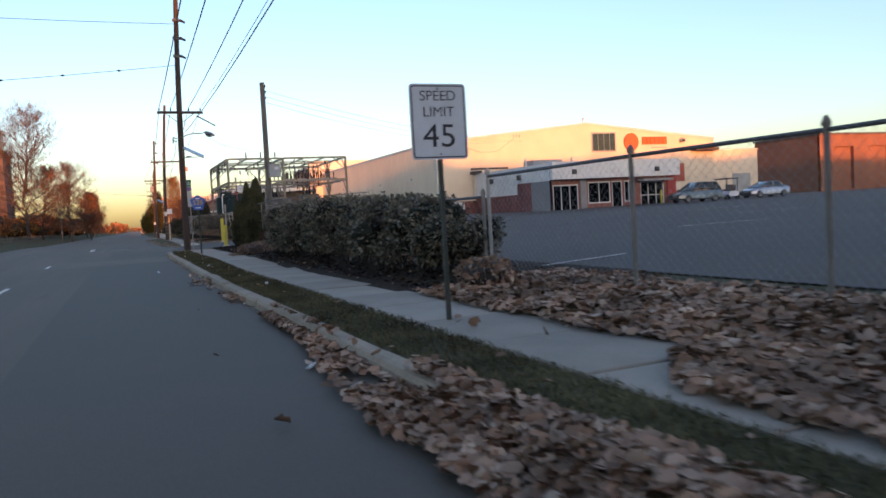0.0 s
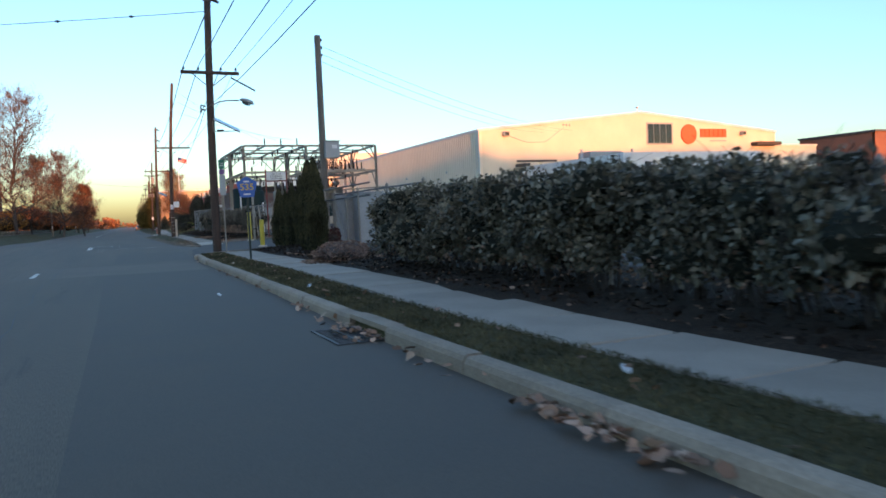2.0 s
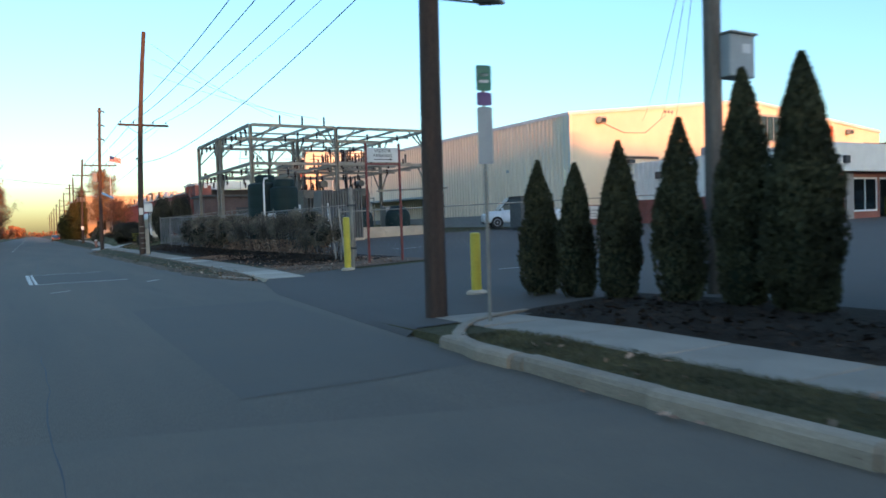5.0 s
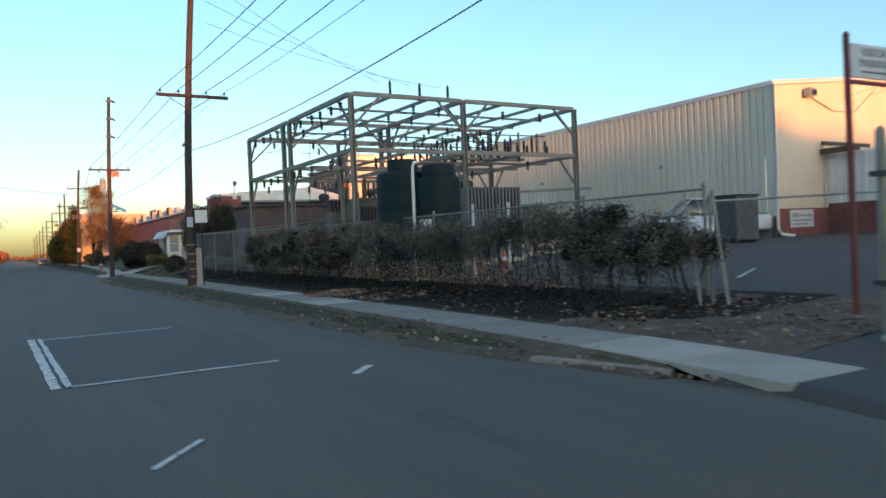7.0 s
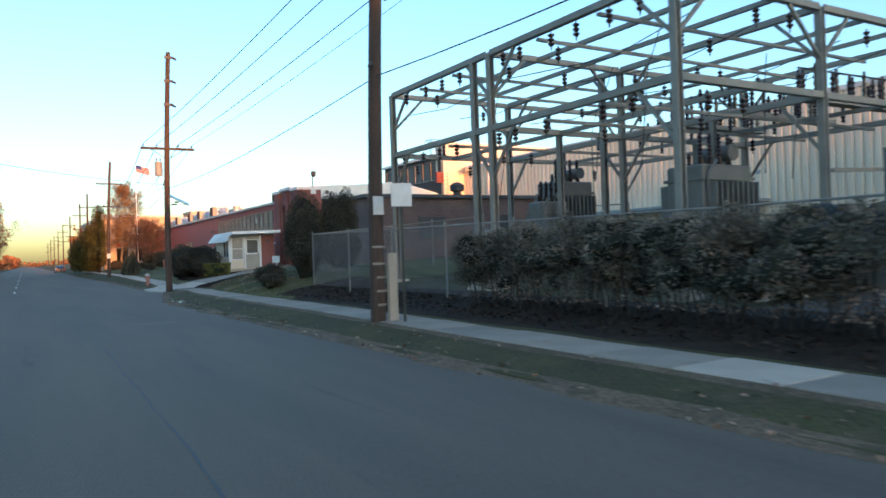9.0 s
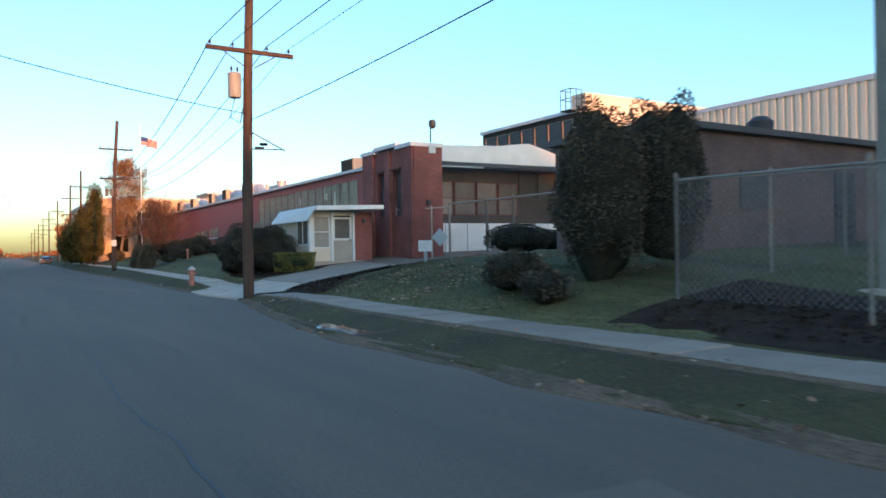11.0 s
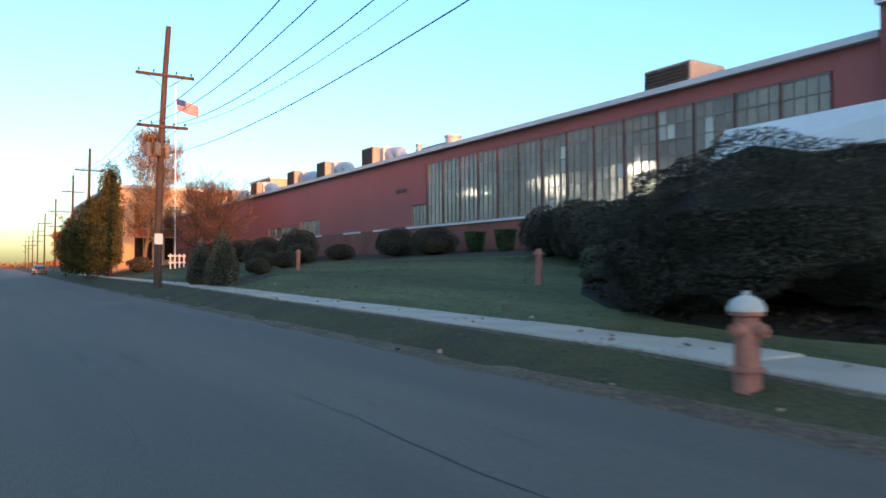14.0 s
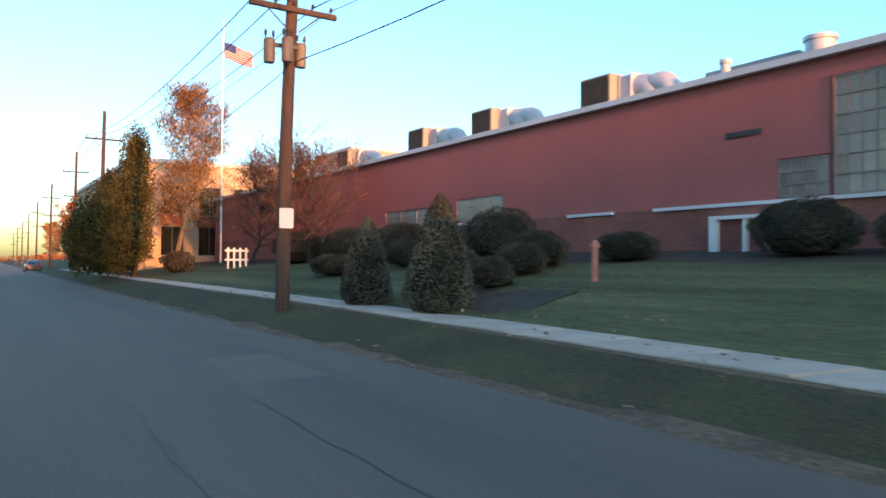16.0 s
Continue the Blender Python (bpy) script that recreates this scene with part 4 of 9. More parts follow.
def chain_fence(pts, h, post_gap, label, group="", rail=True, mesh_step=0.11, barbed=False, posts=STEEL, rail_mat=None, mesh=True, wire_r=0.0016, pr=0.028):
    """A chain-link fence along ground points (x, y): posts with caps, top rail and woven wire."""
    x0, y0 = pts[0]
    base = gz(x0, y0)
    t = thing("chain_link_fence", (x0, y0, base), label, "fence", group)
    wires = bmesh.new()
    for (ax, ay), (bx, by) in zip(pts, pts[1:]):
        a, b = Vector((ax, ay, gz(ax, ay))), Vector((bx, by, gz(bx, by)))
        n = max(1, round((b - a).length / post_gap))
        for i in range(n + 1):
            p = a.lerp(b, i / n)
            bm = bmesh.new()
            q = p - Vector((x0, y0, base))
            rod(bm, q - Vector((0, 0, 0.2)), q + Vector((0, 0, h + 0.02)), pr, seg=8)
            po = part("post", bm, posts, t, smooth=True)
            bm = bmesh.new()
            lathe(bm, [(0.04, 0), (0.044, 0.03), (0.03, 0.07), (0.008, 0.1)], q + Vector((0, 0, h)), 8)
            part("cap", bm, posts, po, smooth=True)
            if barbed:
                bm = bmesh.new()
                rod(bm, q + Vector((0, 0, h)), q + Vector((-0.2, 0, h + 0.3)), 0.016, seg=6)
                part("barb_arm", bm, posts, po)
        if barbed:
            for k in (0.33, 0.66, 1.0):
                o = Vector((-0.2 * k, 0, h + 0.3 * k)) - Vector((x0, y0, base))
                rod(wires, a + o, b + o, 0.003, seg=3)
        bm = bmesh.new()
        o = Vector((0, 0, h - 0.03)) - Vector((x0, y0, base))
        if rail:
            rod(bm, a + o, b + o, pr * 0.8, seg=8)
            part("top_rail", bm, rail_mat or posts, t, smooth=True)
        if mesh:
            d = (b - a)
            ln = d.length
            d.normalize()
            hh = h - 0.05
            off = Vector((-0.04, 0, 0)) - Vector((x0, y0, base))
            s = -hh
            while s < ln:
                for sg in (1, -1):
                    u0, u1 = max(0.0, s), min(ln, s + hh)
                    z0, z1 = u0 - s, u1 - s
                    if sg < 0:
                        z0, z1 = hh - z0, hh - z1
                    p, q = a + d * u0 + Vector((0, 0, z0 + 0.04)) + off, a + d * u1 + Vector((0, 0, z1 + 0.04)) + off
                    rod(wires, p, q, wire_r, seg=3, caps=False)
                s += mesh_step
    if mesh or barbed:
        part("woven_wire", wires, CHAIN, t, kind="stuff")
    return t


chain_fence([(4.9, -12.0), (4.38, 3.58), (3.98, 5.75), (3.82, 8.92)], 1.6, 3.4, "chain-link car park fence with a dark top rail", rail_mat=RAIL_DARK, posts=POST_GREY)
chain_fence([(3.82, 9.1), (3.8, 23.5)], 1.3, 3.4, "overgrown chain-link fence inside the hedge", rail_mat=RAIL_DARK, mesh_step=0.2)
chain_fence([(4.65, 24.2), (4.7, 31.6)], 1.78, 2.9, "low end of the chain-link fence by the dry bed", rail_mat=RAIL_DARK, mesh_step=0.14)
chain_fence([(7.35, 54.3), (7.3, 70.0), (6.3, 87.9), (14.5, 88.4)], 1.98, 3.0, "grey chain-link fence round the substation yard", mesh_step=0.12, wire_r=0.003)
chain_fence([(6.42, 53.45), (24.0, 54.8)], 1.75, 8.8, "chain-link fence beside the yard entrance", mesh_step=0.3, wire_r=0.001)
for x, y in ((6.32, 53.6), (6.5, 53.2)):
    stake = thing("fence_stake", (x, y, gz(x, y)), "leaning pale steel stake at the hedge end", "post", "hedge end stakes")
    bm = bmesh.new()
    rod(bm, (0, 0, -0.1), (-0.19, 0.1, 1.85), 0.028, seg=8)
    part("shaft", bm, POST_GREY, stake, "", True)
    bm = bmesh.new()
    lathe(bm, [(0.036, 0), (0.036, 0.04), (0.01, 0.06)], (-0.19, 0.1, 1.84), 8)
    part("cap", bm, POST_GREY, stake)


def pipe_gate():
    g = thing("pipe_gate", (4.75, 31.7, gz(4.75, 31.7)), "open sliding gate of grey pipe with braces", "gate")
    for y in (0.0, 1.2):
        bm = bmesh.new()
        rod(bm, (0, y, -0.1), (0, y, 1.95), 0.03)
        part("upright", bm, STEEL, g, smooth=True)
    for z in (1.95, 1.6):
        bm = bmesh.new()
        rod(bm, (0, -3.4, z + 0.02), (0, 1.9, z), 0.028)
        part("rail", bm, RAIL_DARK, g, smooth=True)
    bm = bmesh.new()
    rod(bm, (0, -0.9, 0.2), (0, 0.0, 1.6), 0.02)
    part("brace", bm, STEEL, g, smooth=True)
    c = thing("gate_cabinet", (6.2, 32.75, gz(6.2, 32.75)), "tall pale grey steel gate cabinet", "cabinet")
    bm = bmesh.new()
    box(bm, -0.42, 0.42, -0.35, 0.35, 0.05, 1.75)
    bmesh.ops.bevel(bm, geom=bm.edges[:], offset=0.02, segments=2, affect="EDGES")
    body = part("body", bm, GREY_BOX, c)
    bm = bmesh.new()
    box(bm, -0.38, 0.38, -0.362, -0.351, 0.12, 1.68)
    door = part("door", bm, GREY_BOX, c)
    bm = bmesh.new()
    box(bm, 0.22, 0.3, -0.385, -0.362, 0.85, 1.0)
    part("handle", bm, DARK_STEEL, door)
    bm = bmesh.new()
    box(bm, -0.46, 0.46, -0.4, 0.4, 1.75, 1.79)
    part("roof", bm, GREY_BOX, c)
    w = thing("pipe_assembly", (8.9, 33.9, gz(8.9, 33.9)), "pale blue insulated pipe housing on two legs", "pipe housing")
    for x in (-0.75, 0.45):
        bm = bmesh.new()
        box(bm, x - 0.06, x + 0.06, -0.09, 0.09, -0.05, 0.3)
        part("leg", bm, PALE_BLUE, w)
    bm = bmesh.new()
    prism(bm, [(-1.15, 0.14), (-0.95, 0.3), (0.85, 0.3), (1.2, 0.36), (1.2, 0.66), (0.75, 0.7), (-1.1, 0.64), (-1.2, 0.5)], -0.2, 0.2, pose(0, 0, 0, 90, 0, 0))
    bmesh.ops.bevel(bm, geom=bm.edges[:], offset=0.035, segments=2, affect="EDGES")
    part("housing", bm, PALE_BLUE, w)
    bm = bmesh.new()
    box(bm, -0.3, 0.35, -0.14, 0.14, 0.69, 0.78)
    bmesh.ops.bevel(bm, geom=bm.edges[:], offset=0.02, segments=1, affect="EDGES")
    part("hatch", bm, PALE_BLUE, w)
    d = thing("pipe_end_box", (10.35, 33.95, gz(10.35, 33.95)), "upright pale blue box at the end of the pipe housing", "box")
    bm = bmesh.new()
    box(bm, -0.2, 0.2, -0.16, 0.16, 0.22, 0.78)
    bmesh.ops.bevel(bm, geom=bm.edges[:], offset=0.03, segments=2, affect="EDGES")
    part("box", bm, PALE_BLUE, d)
    bm = bmesh.new()
    rod(bm, (0, 0, -0.05), (0, 0, 0.22), 0.06)
    part("stub", bm, STEEL, d)
    s = thing("screen_panel", (5.45, 32.85, gz(5.45, 32.85)), "dark grey slatted screen panel beside the gate", "fence panel", rz=44)
    for x in (-0.85, 0.85):
        bm = bmesh.new()
        rod(bm, (x, 0, -0.1), (x, 0, 1.85), 0.03)
        part("post", bm, STEEL, s, smooth=True)
    for i in range(16):
        bm = bmesh.new()
        box(bm, -0.81 + i * 0.102, -0.72 + i * 0.102, -0.012, 0.012, 0.08, 1.8)
        part("slat", bm, GREY_BLOCK, s)
    for x, y in ((5.05, 31.5), (7.6, 32.3)):
        g2 = thing("gate_guide_post", (x, y, gz(x, y)), "slim grey steel post with a round cap", "post", "gate guide posts")
        bm = bmesh.new()
        rod(bm, (0, 0, -0.1), (0, 0, 1.82), 0.035)
        part("tube", bm, STEEL, g2, smooth=True)
        bm = bmesh.new()
        lathe(bm, [(0.045, 0), (0.05, 0.04), (0.02, 0.09)], (0, 0, 1.82), 10)
        part("cap", bm, STEEL, g2, smooth=True)


GREY_BLOCK = surface("grey_render", (0.3, 0.29, 0.28), (0.23, 0.225, 0.22), 0.85, 0.5, 30.0, 0.2)
PALE_BLUE = surface("pale_blue_plastic", (0.36, 0.46, 0.5), (0.28, 0.37, 0.41), 0.5, 2.0, 30.0, 0.05, fleck=0.06)
pipe_gate()


def bollard(at, h=1.45, r=0.1, lean=0.0):
    t = thing("bollard", (at[0], at[1], gz(at[0], at[1])), "yellow-painted steel bollard in a concrete foot", "bollard", "entrance bollards", 0)
    bm = bmesh.new()
    lathe(bm, [(r, -0.1), (r, h - 0.06), (r * 0.92, h - 0.015), (r * 0.5, h)], seg=16)
    part("tube", bm, YELLOW_PAINT, t, "", True)
    bm = bmesh.new()
    lathe(bm, [(r * 2.0, -0.05), (r * 2.0, 0.05), (r * 1.6, 0.08), (r, 0.09)], seg=14)
    part("foot", bm, CONCRETE, t, "", True)


for at, tall in (((4.2, 41.4), 1.2), ((5.15, 49.9), 1.6)):
    bollard(at, tall)
gate_post = thing("gate_post", (5.45, 50.2, gz(5.45, 50.2)), "tall grey steel gate post at the yard entrance", "gate post")
bm = bmesh.new()
lathe(bm, [(0.06, -0.2), (0.06, 2.4), (0.05, 2.46), (0.01, 2.5)], seg=12)
part("tube", bm, STEEL, gate_post, "", True)
for z in (0.6, 1.9):
    bm = bmesh.new()
    box(bm, -0.1, 0.1, -0.1, 0.1, z, z + 0.06)
    part("hinge_band", bm, DARK_STEEL, gate_post)


# ---- utility poles ----
def insulator(bm, p, h=0.16, r=0.045):
    lathe(bm, [(0.014, 0), (0.014, h * 0.35), (r, h * 0.4), (r * 0.8, h * 0.62), (r, h * 0.66), (r * 0.5, h * 0.95), (0.02, h)], p, 8)


def utility_pole(at, top, h, arms, label, r=0.17, group="utility poles along the road"):
    """at, top: foot and head (x, y). arms: (height, left, right, insulators)."""
    base = gz(*at)
    t = thing("utility_pole", (at[0], at[1], base), label, "utility pole", group)
    d = Vector((top[0] - at[0], top[1] - at[1], h - base))
    bm = bmesh.new()
    tube(bm, [(0, 0, -0.3)] + [(d.x * k * k, d.y * k * k, d.z * k) for k in (i / 8 for i in range(1, 9))], [r] + [r * (1 - 0.34 * i / 8) for i in range(1, 9)], 12)
    shaft = part("shaft", bm, WOOD_POLE, t, "", True)
    for z, left, right, ins in arms:
        k = (z - base) / (h - base)
        c = Vector((d.x * k * k, d.y * k * k, z - base))
        bm = bmesh.new()
        box(bm, left - at[0], right - at[0], c.y - 0.2, c.y - 0.09, c.z - 0.06, c.z + 0.06)
        arm = part("crossarm", bm, WOOD_POLE, t)
        for s in (-1, 1):
            bm = bmesh.new()
            ex = c.x + s * (right - left) * 0.3
            rod(bm, (c.x + s * 0.12, c.y - 0.14, c.z - 0.5), (ex, c.y - 0.14, c.z - 0.06), 0.018, seg=5)
            part("brace", bm, WOOD_POLE, t)
        for k in range(ins):
            x = left + (right - left) * ((0.05, 0.3, 0.69, 0.95)[k] if ins == 4 else 0.06 + 0.88 * k / (ins - 1)) - at[0]
            bm = bmesh.new()
            insulator(bm, (x, c.y - 0.145, c.z + 0.06))
            part("insulator", bm, PORCELAIN, arm, "", True)
    return t, d, base


def post_insulators(t, d, base, zs, side=0.3):
    """Stand-off insulators on the east face of the pole top."""
    for z in zs:
        k = (z - base) / d.z
        c = Vector((d.x * k * k, d.y * k * k, z - base))
        bm = bmesh.new()
        tube(bm, [c + Vector((0.1, -0.1, 0)), c + Vector((0.18, -0.1, 0.02)), c + Vector((0.42, -0.12, -0.1))], [0.05, 0.075, 0.05], 8)
        part("insulator", bm, PORCELAIN, t, "brown stand-off insulator", True)
        bm = bmesh.new()
        box(bm, c.x - 0.2, c.x + 0.14, c.y - 0.17, c.y - 0.1, c.z - 0.07, c.z + 0.07)
        part("bracket", bm, DARK_STEEL, t)


def street_lamp(t, at, z, reach):
    bm = bmesh.new()
    tube(bm, [(0.1, -0.1, z - 0.18), (0.35, -0.12, z - 0.02), (0.7, -0.15, z + 0.05), (reach - 0.2, -0.2, z + 0.05)], 0.025, 8)
    arm = part("lamp_arm", bm, STEEL, t, "curved grey lamp bracket", True)
    bm = bmesh.new()
    m = Matrix.Translation((reach + 0.1, -0.2, z)) @ pose(0, 0, 0, 0, 18, 0)
    prof = [(0.02, 0.12), (0.1, 0.11), (0.15, 0.06), (0.17, 0.0), (0.15, -0.02)]
    b2 = bmesh.new()
    lathe(b2, prof[::-1], seg=14)
    for v in b2.verts:
        v.co = m @ Vector((v.co.x * 1.75, v.co.y, v.co.z))
    head = part("lamp_head", b2, GREY_BOX, arm, "grey cobra lamp head", True)
    b3 = bmesh.new()
    lathe(b3, [(0.03, -0.14), (0.1, -0.11), (0.14, -0.03)], seg=12)
    for v in b3.verts:
        v.co = m @ Vector((v.co.x * 1.4, v.co.y, v.co.z))
    part("lamp_bowl", b3, LAMP_GLASS, arm, "unlit glass bowl", True)
    bm.free()


def solar_panel(t, z, reach=1.15):
    bm = bmesh.new()
    m = Matrix.Translation((0.62, -0.12, z)) @ pose(0, 0, 0, 16, 26, 0)
    box(bm, -0.55, 0.55, -0.42, 0.42, -0.018, 0.018, m)
    p = part("solar_panel", bm, STEEL, t, "tilted solar panel with a grey frame")
    bm = bmesh.new()
    box(bm, -0.52, 0.52, -0.39, 0.39, 0.019, 0.022, m)
    part("cells", bm, PANEL_CELLS, p)
    bm = bmesh.new()
    rod(bm, (0.1, -0.12, z - 0.28), (1.1, -0.12, z - 0.24), 0.018, seg=6)
    rod(bm, (0.1, -0.12, z - 0.28), (0.1, -0.12, z + 0.15), 0.03, seg=6)
    part("mount", bm, STEEL, t)
    bm = bmesh.new()
    box(bm, 0.25, 0.5, -0.2, -0.05, z - 0.26, z - 0.2)
    part("inverter", bm, DARK_STEEL, t)


CAN_GREY = surface("weathered_can_grey", (0.17, 0.16, 0.145), (0.11, 0.105, 0.095), 0.6, 1.5, 40.0, 0.05, fleck=0.08)


def can_transformer(t, at, h=0.75, r=0.2, skin=None):
    bm = bmesh.new()
    lathe(bm, [(r * 0.9, 0), (r, 0.04), (r, h - 0.06), (r * 1.05, h - 0.04), (r * 0.9, h), (0.04, h + 0.03)], at, 16)
    c = part("transformer_can", bm, skin or GREY_BOX, t, "grey pole transformer", True)
    for s in (-0.09, 0.09):
        bm = bmesh.new()
        insulator(bm, (at[0] + s, at[1], at[2] + h), 0.2, 0.04)
        part("bushing", bm, PORCELAIN, c, "", True)


t, d, b0 = utility_pole((1.97, 39.1), (2.27, 39.1), 12.9, [(7.15, 0.98, 3.18, 4)], "wooden utility pole with crossarm, street lamp and solar panel")
post_insulators(t, d, b0, (10.0, 10.9, 11.8))
bm = bmesh.new()
rod(bm, (0.9, -0.15, 6.9), (1.75, -0.5, 6.35), 0.035, seg=6)
part("guy_strut", bm, WOOD_POLE, t, "loose timber strut under the crossarm")
street_lamp(t, (1.97, 39.1), 5.95, 1.35)
solar_panel(t, 5.05)
bm = bmesh.new()
for z in (5.75, 5.6):
    tube(bm, [(-0.14, -0.1, z), (-0.3, -0.14, z + 0.05), (-0.34, -0.16, z - 0.1)], 0.035, 6)
part("cable_clamp", bm, DARK_STEEL, t, "", True)

t, d, b0 = utility_pole((3.22, 76.0), (3.86, 76.0), 13.3, [(7.8, 2.2, 4.98, 4)], "tall wooden utility pole with one crossarm and a pale guard board")
bm = bmesh.new()
box(bm, 0.18, 0.38, -0.24, -0.12, -0.05, 1.5)
part("guard_board", bm, CONCRETE, t, "pale concrete stub beside the pole foot")
for z in (0.35, 0.65, 0.95, 1.25, 1.62):
    bm = bmesh.new()
    lathe(bm, [(0.182, 0), (0.182, 0.05)], (0.03, 0, z), 12)
    part("steel_band", bm, STEEL, t, "", True)
bm = bmesh.new()
box(bm, -0.12, 0.12, -0.2, -0.17, 2.35, 2.75)
part("notice_plate", bm, SIGN_WHITE, t, "white notice plate")
bm = bmesh.new()
tube(bm, [(0.0, -0.17, 5.6), (-0.1, -0.25, 5.66), (-0.16, -0.3, 5.55)], 0.04, 6)
part("cable_clamp", bm, DARK_STEEL, t, "", True)

t, d, b0 = utility_pole((3.66, 102.1), (3.99, 102.1), 12.75, [(7.6, 2.45, 5.15, 4)], "reddish wooden utility pole with stand-off insulators, transformer and solar panel")
post_insulators(t, d, b0, (9.95, 11.2, 12.45))
can_transformer(t, (-0.35, -0.1, 6.1))
solar_panel(t, 4.85)
bm = bmesh.new()
tube(bm, [(-0.35, -0.1, 6.1), (-0.5, -0.1, 5.5), (-0.2, -0.12, 5.35), (-0.1, -0.15, 5.9)], 0.02, 6)
part("drop_cable", bm, WIRE, t, "", True)
bm = bmesh.new()
lathe(bm, [(0.1, 0), (0.13, 0.02), (0.13, 0.05), (0.1, 0.07)], (0.5, -0.15, 4.7), 12)
part("cable_coil", bm, WIRE, t, "", True)

t, d, b0 = utility_pole((5.1, 140.0), (5.5, 140.0), 11.6, [(9.42, 4.15, 6.55, 4), (7.2, 4.2, 6.3, 5)], "wooden utility pole with two crossarms and pole transformers")
for x, y in ((-0.42, -0.12), (0.34, -0.1), (-0.1, -0.4)):
    can_transformer(t, (x, y, 5.72), 0.55, 0.13, CAN_GREY)
bm = bmesh.new()
box(bm, -0.45, 0.4, -0.2, -0.1, 6.1, 6.18)
part("transformer_bracket", bm, DARK_STEEL, t)
bm = bmesh.new()
plate(bm, outline(0.34, 0.46, 0.03), 2.2, -0.2)
part("notice_plate", bm, SIGN_WHITE, t, "blank pale plate nailed to the pole")
far_poles = [(6.95, 180.0, 11.9), (7.95, 204.0, 12.1), (8.8, 238.0, 12.0), (9.8, 275.0, 12.0), (10.8, 312.0, 12.0), (11.9, 352.0, 12.0), (13.0, 395.0, 12.0), (14.6, 450.0, 12.0)]
for x, y, h in far_poles:
    utility_pole((x, y), (x + 0.1, y), h, [(h - 2.0, x - 1.15, x + 1.25, 4)] + ([(h - 4.4, x - 1.0, x + 1.1, 4)] if y > 200 else []), "wooden utility pole with crossarms further along the road")

# pole with a meter box behind the arborvitae
t = thing("service_pole", (5.95, 37.2, gz(5.95, 37.2)), "weathered service pole with a grey meter box", "utility pole")
bm = bmesh.new()
rod(bm, (0, 0, -0.2), (0.02, 0, 8.15), 0.15, 0.12, 12)
part("shaft", bm, PALE_POLE := surface("pale_pole_wood", (0.2, 0.17, 0.14), (0.1, 0.085, 0.07), 0.9, 1.2, 22.0, 0.6, stretch=(6, 6, 0.6)), t, "", True)
bm = bmesh.new()
box(bm, 0.02, 0.6, -0.32, -0.02, 3.35, 4.0)
bmesh.ops.bevel(bm, geom=bm.edges[:], offset=0.015, segments=1, affect="EDGES")
bx = part("meter_box", bm, GREY_BOX, t)
bm = bmesh.new()
box(bm, 0.0, 0.62, -0.36, 0.0, 4.0, 4.03)
part("box_roof", bm, STEEL, bx)
bm = bmesh.new()
box(bm, 0.3, 0.5, -0.325, -0.32, 3.72, 3.86)
part("label_plate", bm, SIGN_WHITE, bx)
for z in (7.4, 7.7, 8.0):
    bm = bmesh.new()
    insulator(bm, (0.16, -0.02, z - 0.1), 0.14, 0.04)
    part("insulator", bm, PORCELAIN, t, "", True)


# ---- overhead wires ----
def wire(a, b, sag, r=0.011, n=14):
    a, b = Vector(a), Vector(b)
    bm = bmesh.new()
    tube(bm, [a.lerp(b, i / n) - Vector((0, 0, sag * 4 * (i / n) * (1 - i / n))) for i in range(n + 1)], r, 4)
    return bm


def cable(a, b, sag, r=0.011, label="black overhead cable strung between poles"):
    solid("overhead_cable", wire(a, b, sag, r), WIRE, label, "cable", group="overhead cables")


heads = [(-1.1, 1.0, -30.0, 7.2), (0.98, 3.18, 38.97, 7.38), (2.2, 4.98, 75.85, 8.03), (2.45, 5.15, 101.95, 7.83), (4.2, 6.3, 139.85, 7.43), (5.8, 8.2, 180, 10.1), (6.8, 9.2, 204, 10.2), (7.65, 10.05, 238, 10.1), (8.65, 11.05, 275, 10.1)]


def head_pin(head, k):
    """The insulator that wire k hangs from."""
    l, r, y, z = head
    if 139 < y < 140:
        return ((4.3, 4.85, 5.72, 6.15)[k], y, 7.33)
    return (l + (r - l) * (0.05, 0.3, 0.69, 0.95)[k], y, z)


for a, b, sag in zip(heads, heads[1:], (0.85, 0.5, 0.14, 1.35, 0.7, 0.4, 0.5, 0.5)):
    for k in range(4):
        cable(head_pin(a, k), head_pin(b, k), sag, 0.016 if k < 3 else 0.01)
lows = [(0.1, -30.0, 5.7), (1.8, 39.0, 5.7), (3.3, 75.8, 5.6), (3.75, 101.9, 5.5), (5.3, 139.8, 6.0), (6.9, 180.0, 6.0), (7.9, 204, 6.0), (8.8, 238, 6.0)]
for a, b, sag in zip(lows, lows[1:], (1.1, 0.78, 0.25, 0.92, 0.5, 0.3, 0.4)):
    cable(a, b, sag, 0.013, "thick black telephone cable sagging between poles")
for k, (z, x) in enumerate(((7.4, 29.2), (7.7, 31.0), (8.0, 32.5))):
    cable((6.1, 37.2, z), (x + 6, 67.1, 8.2 + 0.1 * k), 0.6, 0.008, "thin service wire to the warehouse gable")
    cable((4.2, 75.8, 12.6 - k * 0.9), (10.3 + k * 1.4, 72.4, 8.1), 0.25, 0.008, "thin feeder wire down to the substation")
cross_a, cross_b = Vector((-30.0, 49.5, 8.9)), Vector((2.15, 39.0, 9.55))
cable(cross_a, cross_b, 0.35, 0.012, "cable crossing over the road")
cable((-30.0, 33.0, 11.0), (2.2, 38.9, 11.6), 0.45, 0.012, "cable crossing over the road")
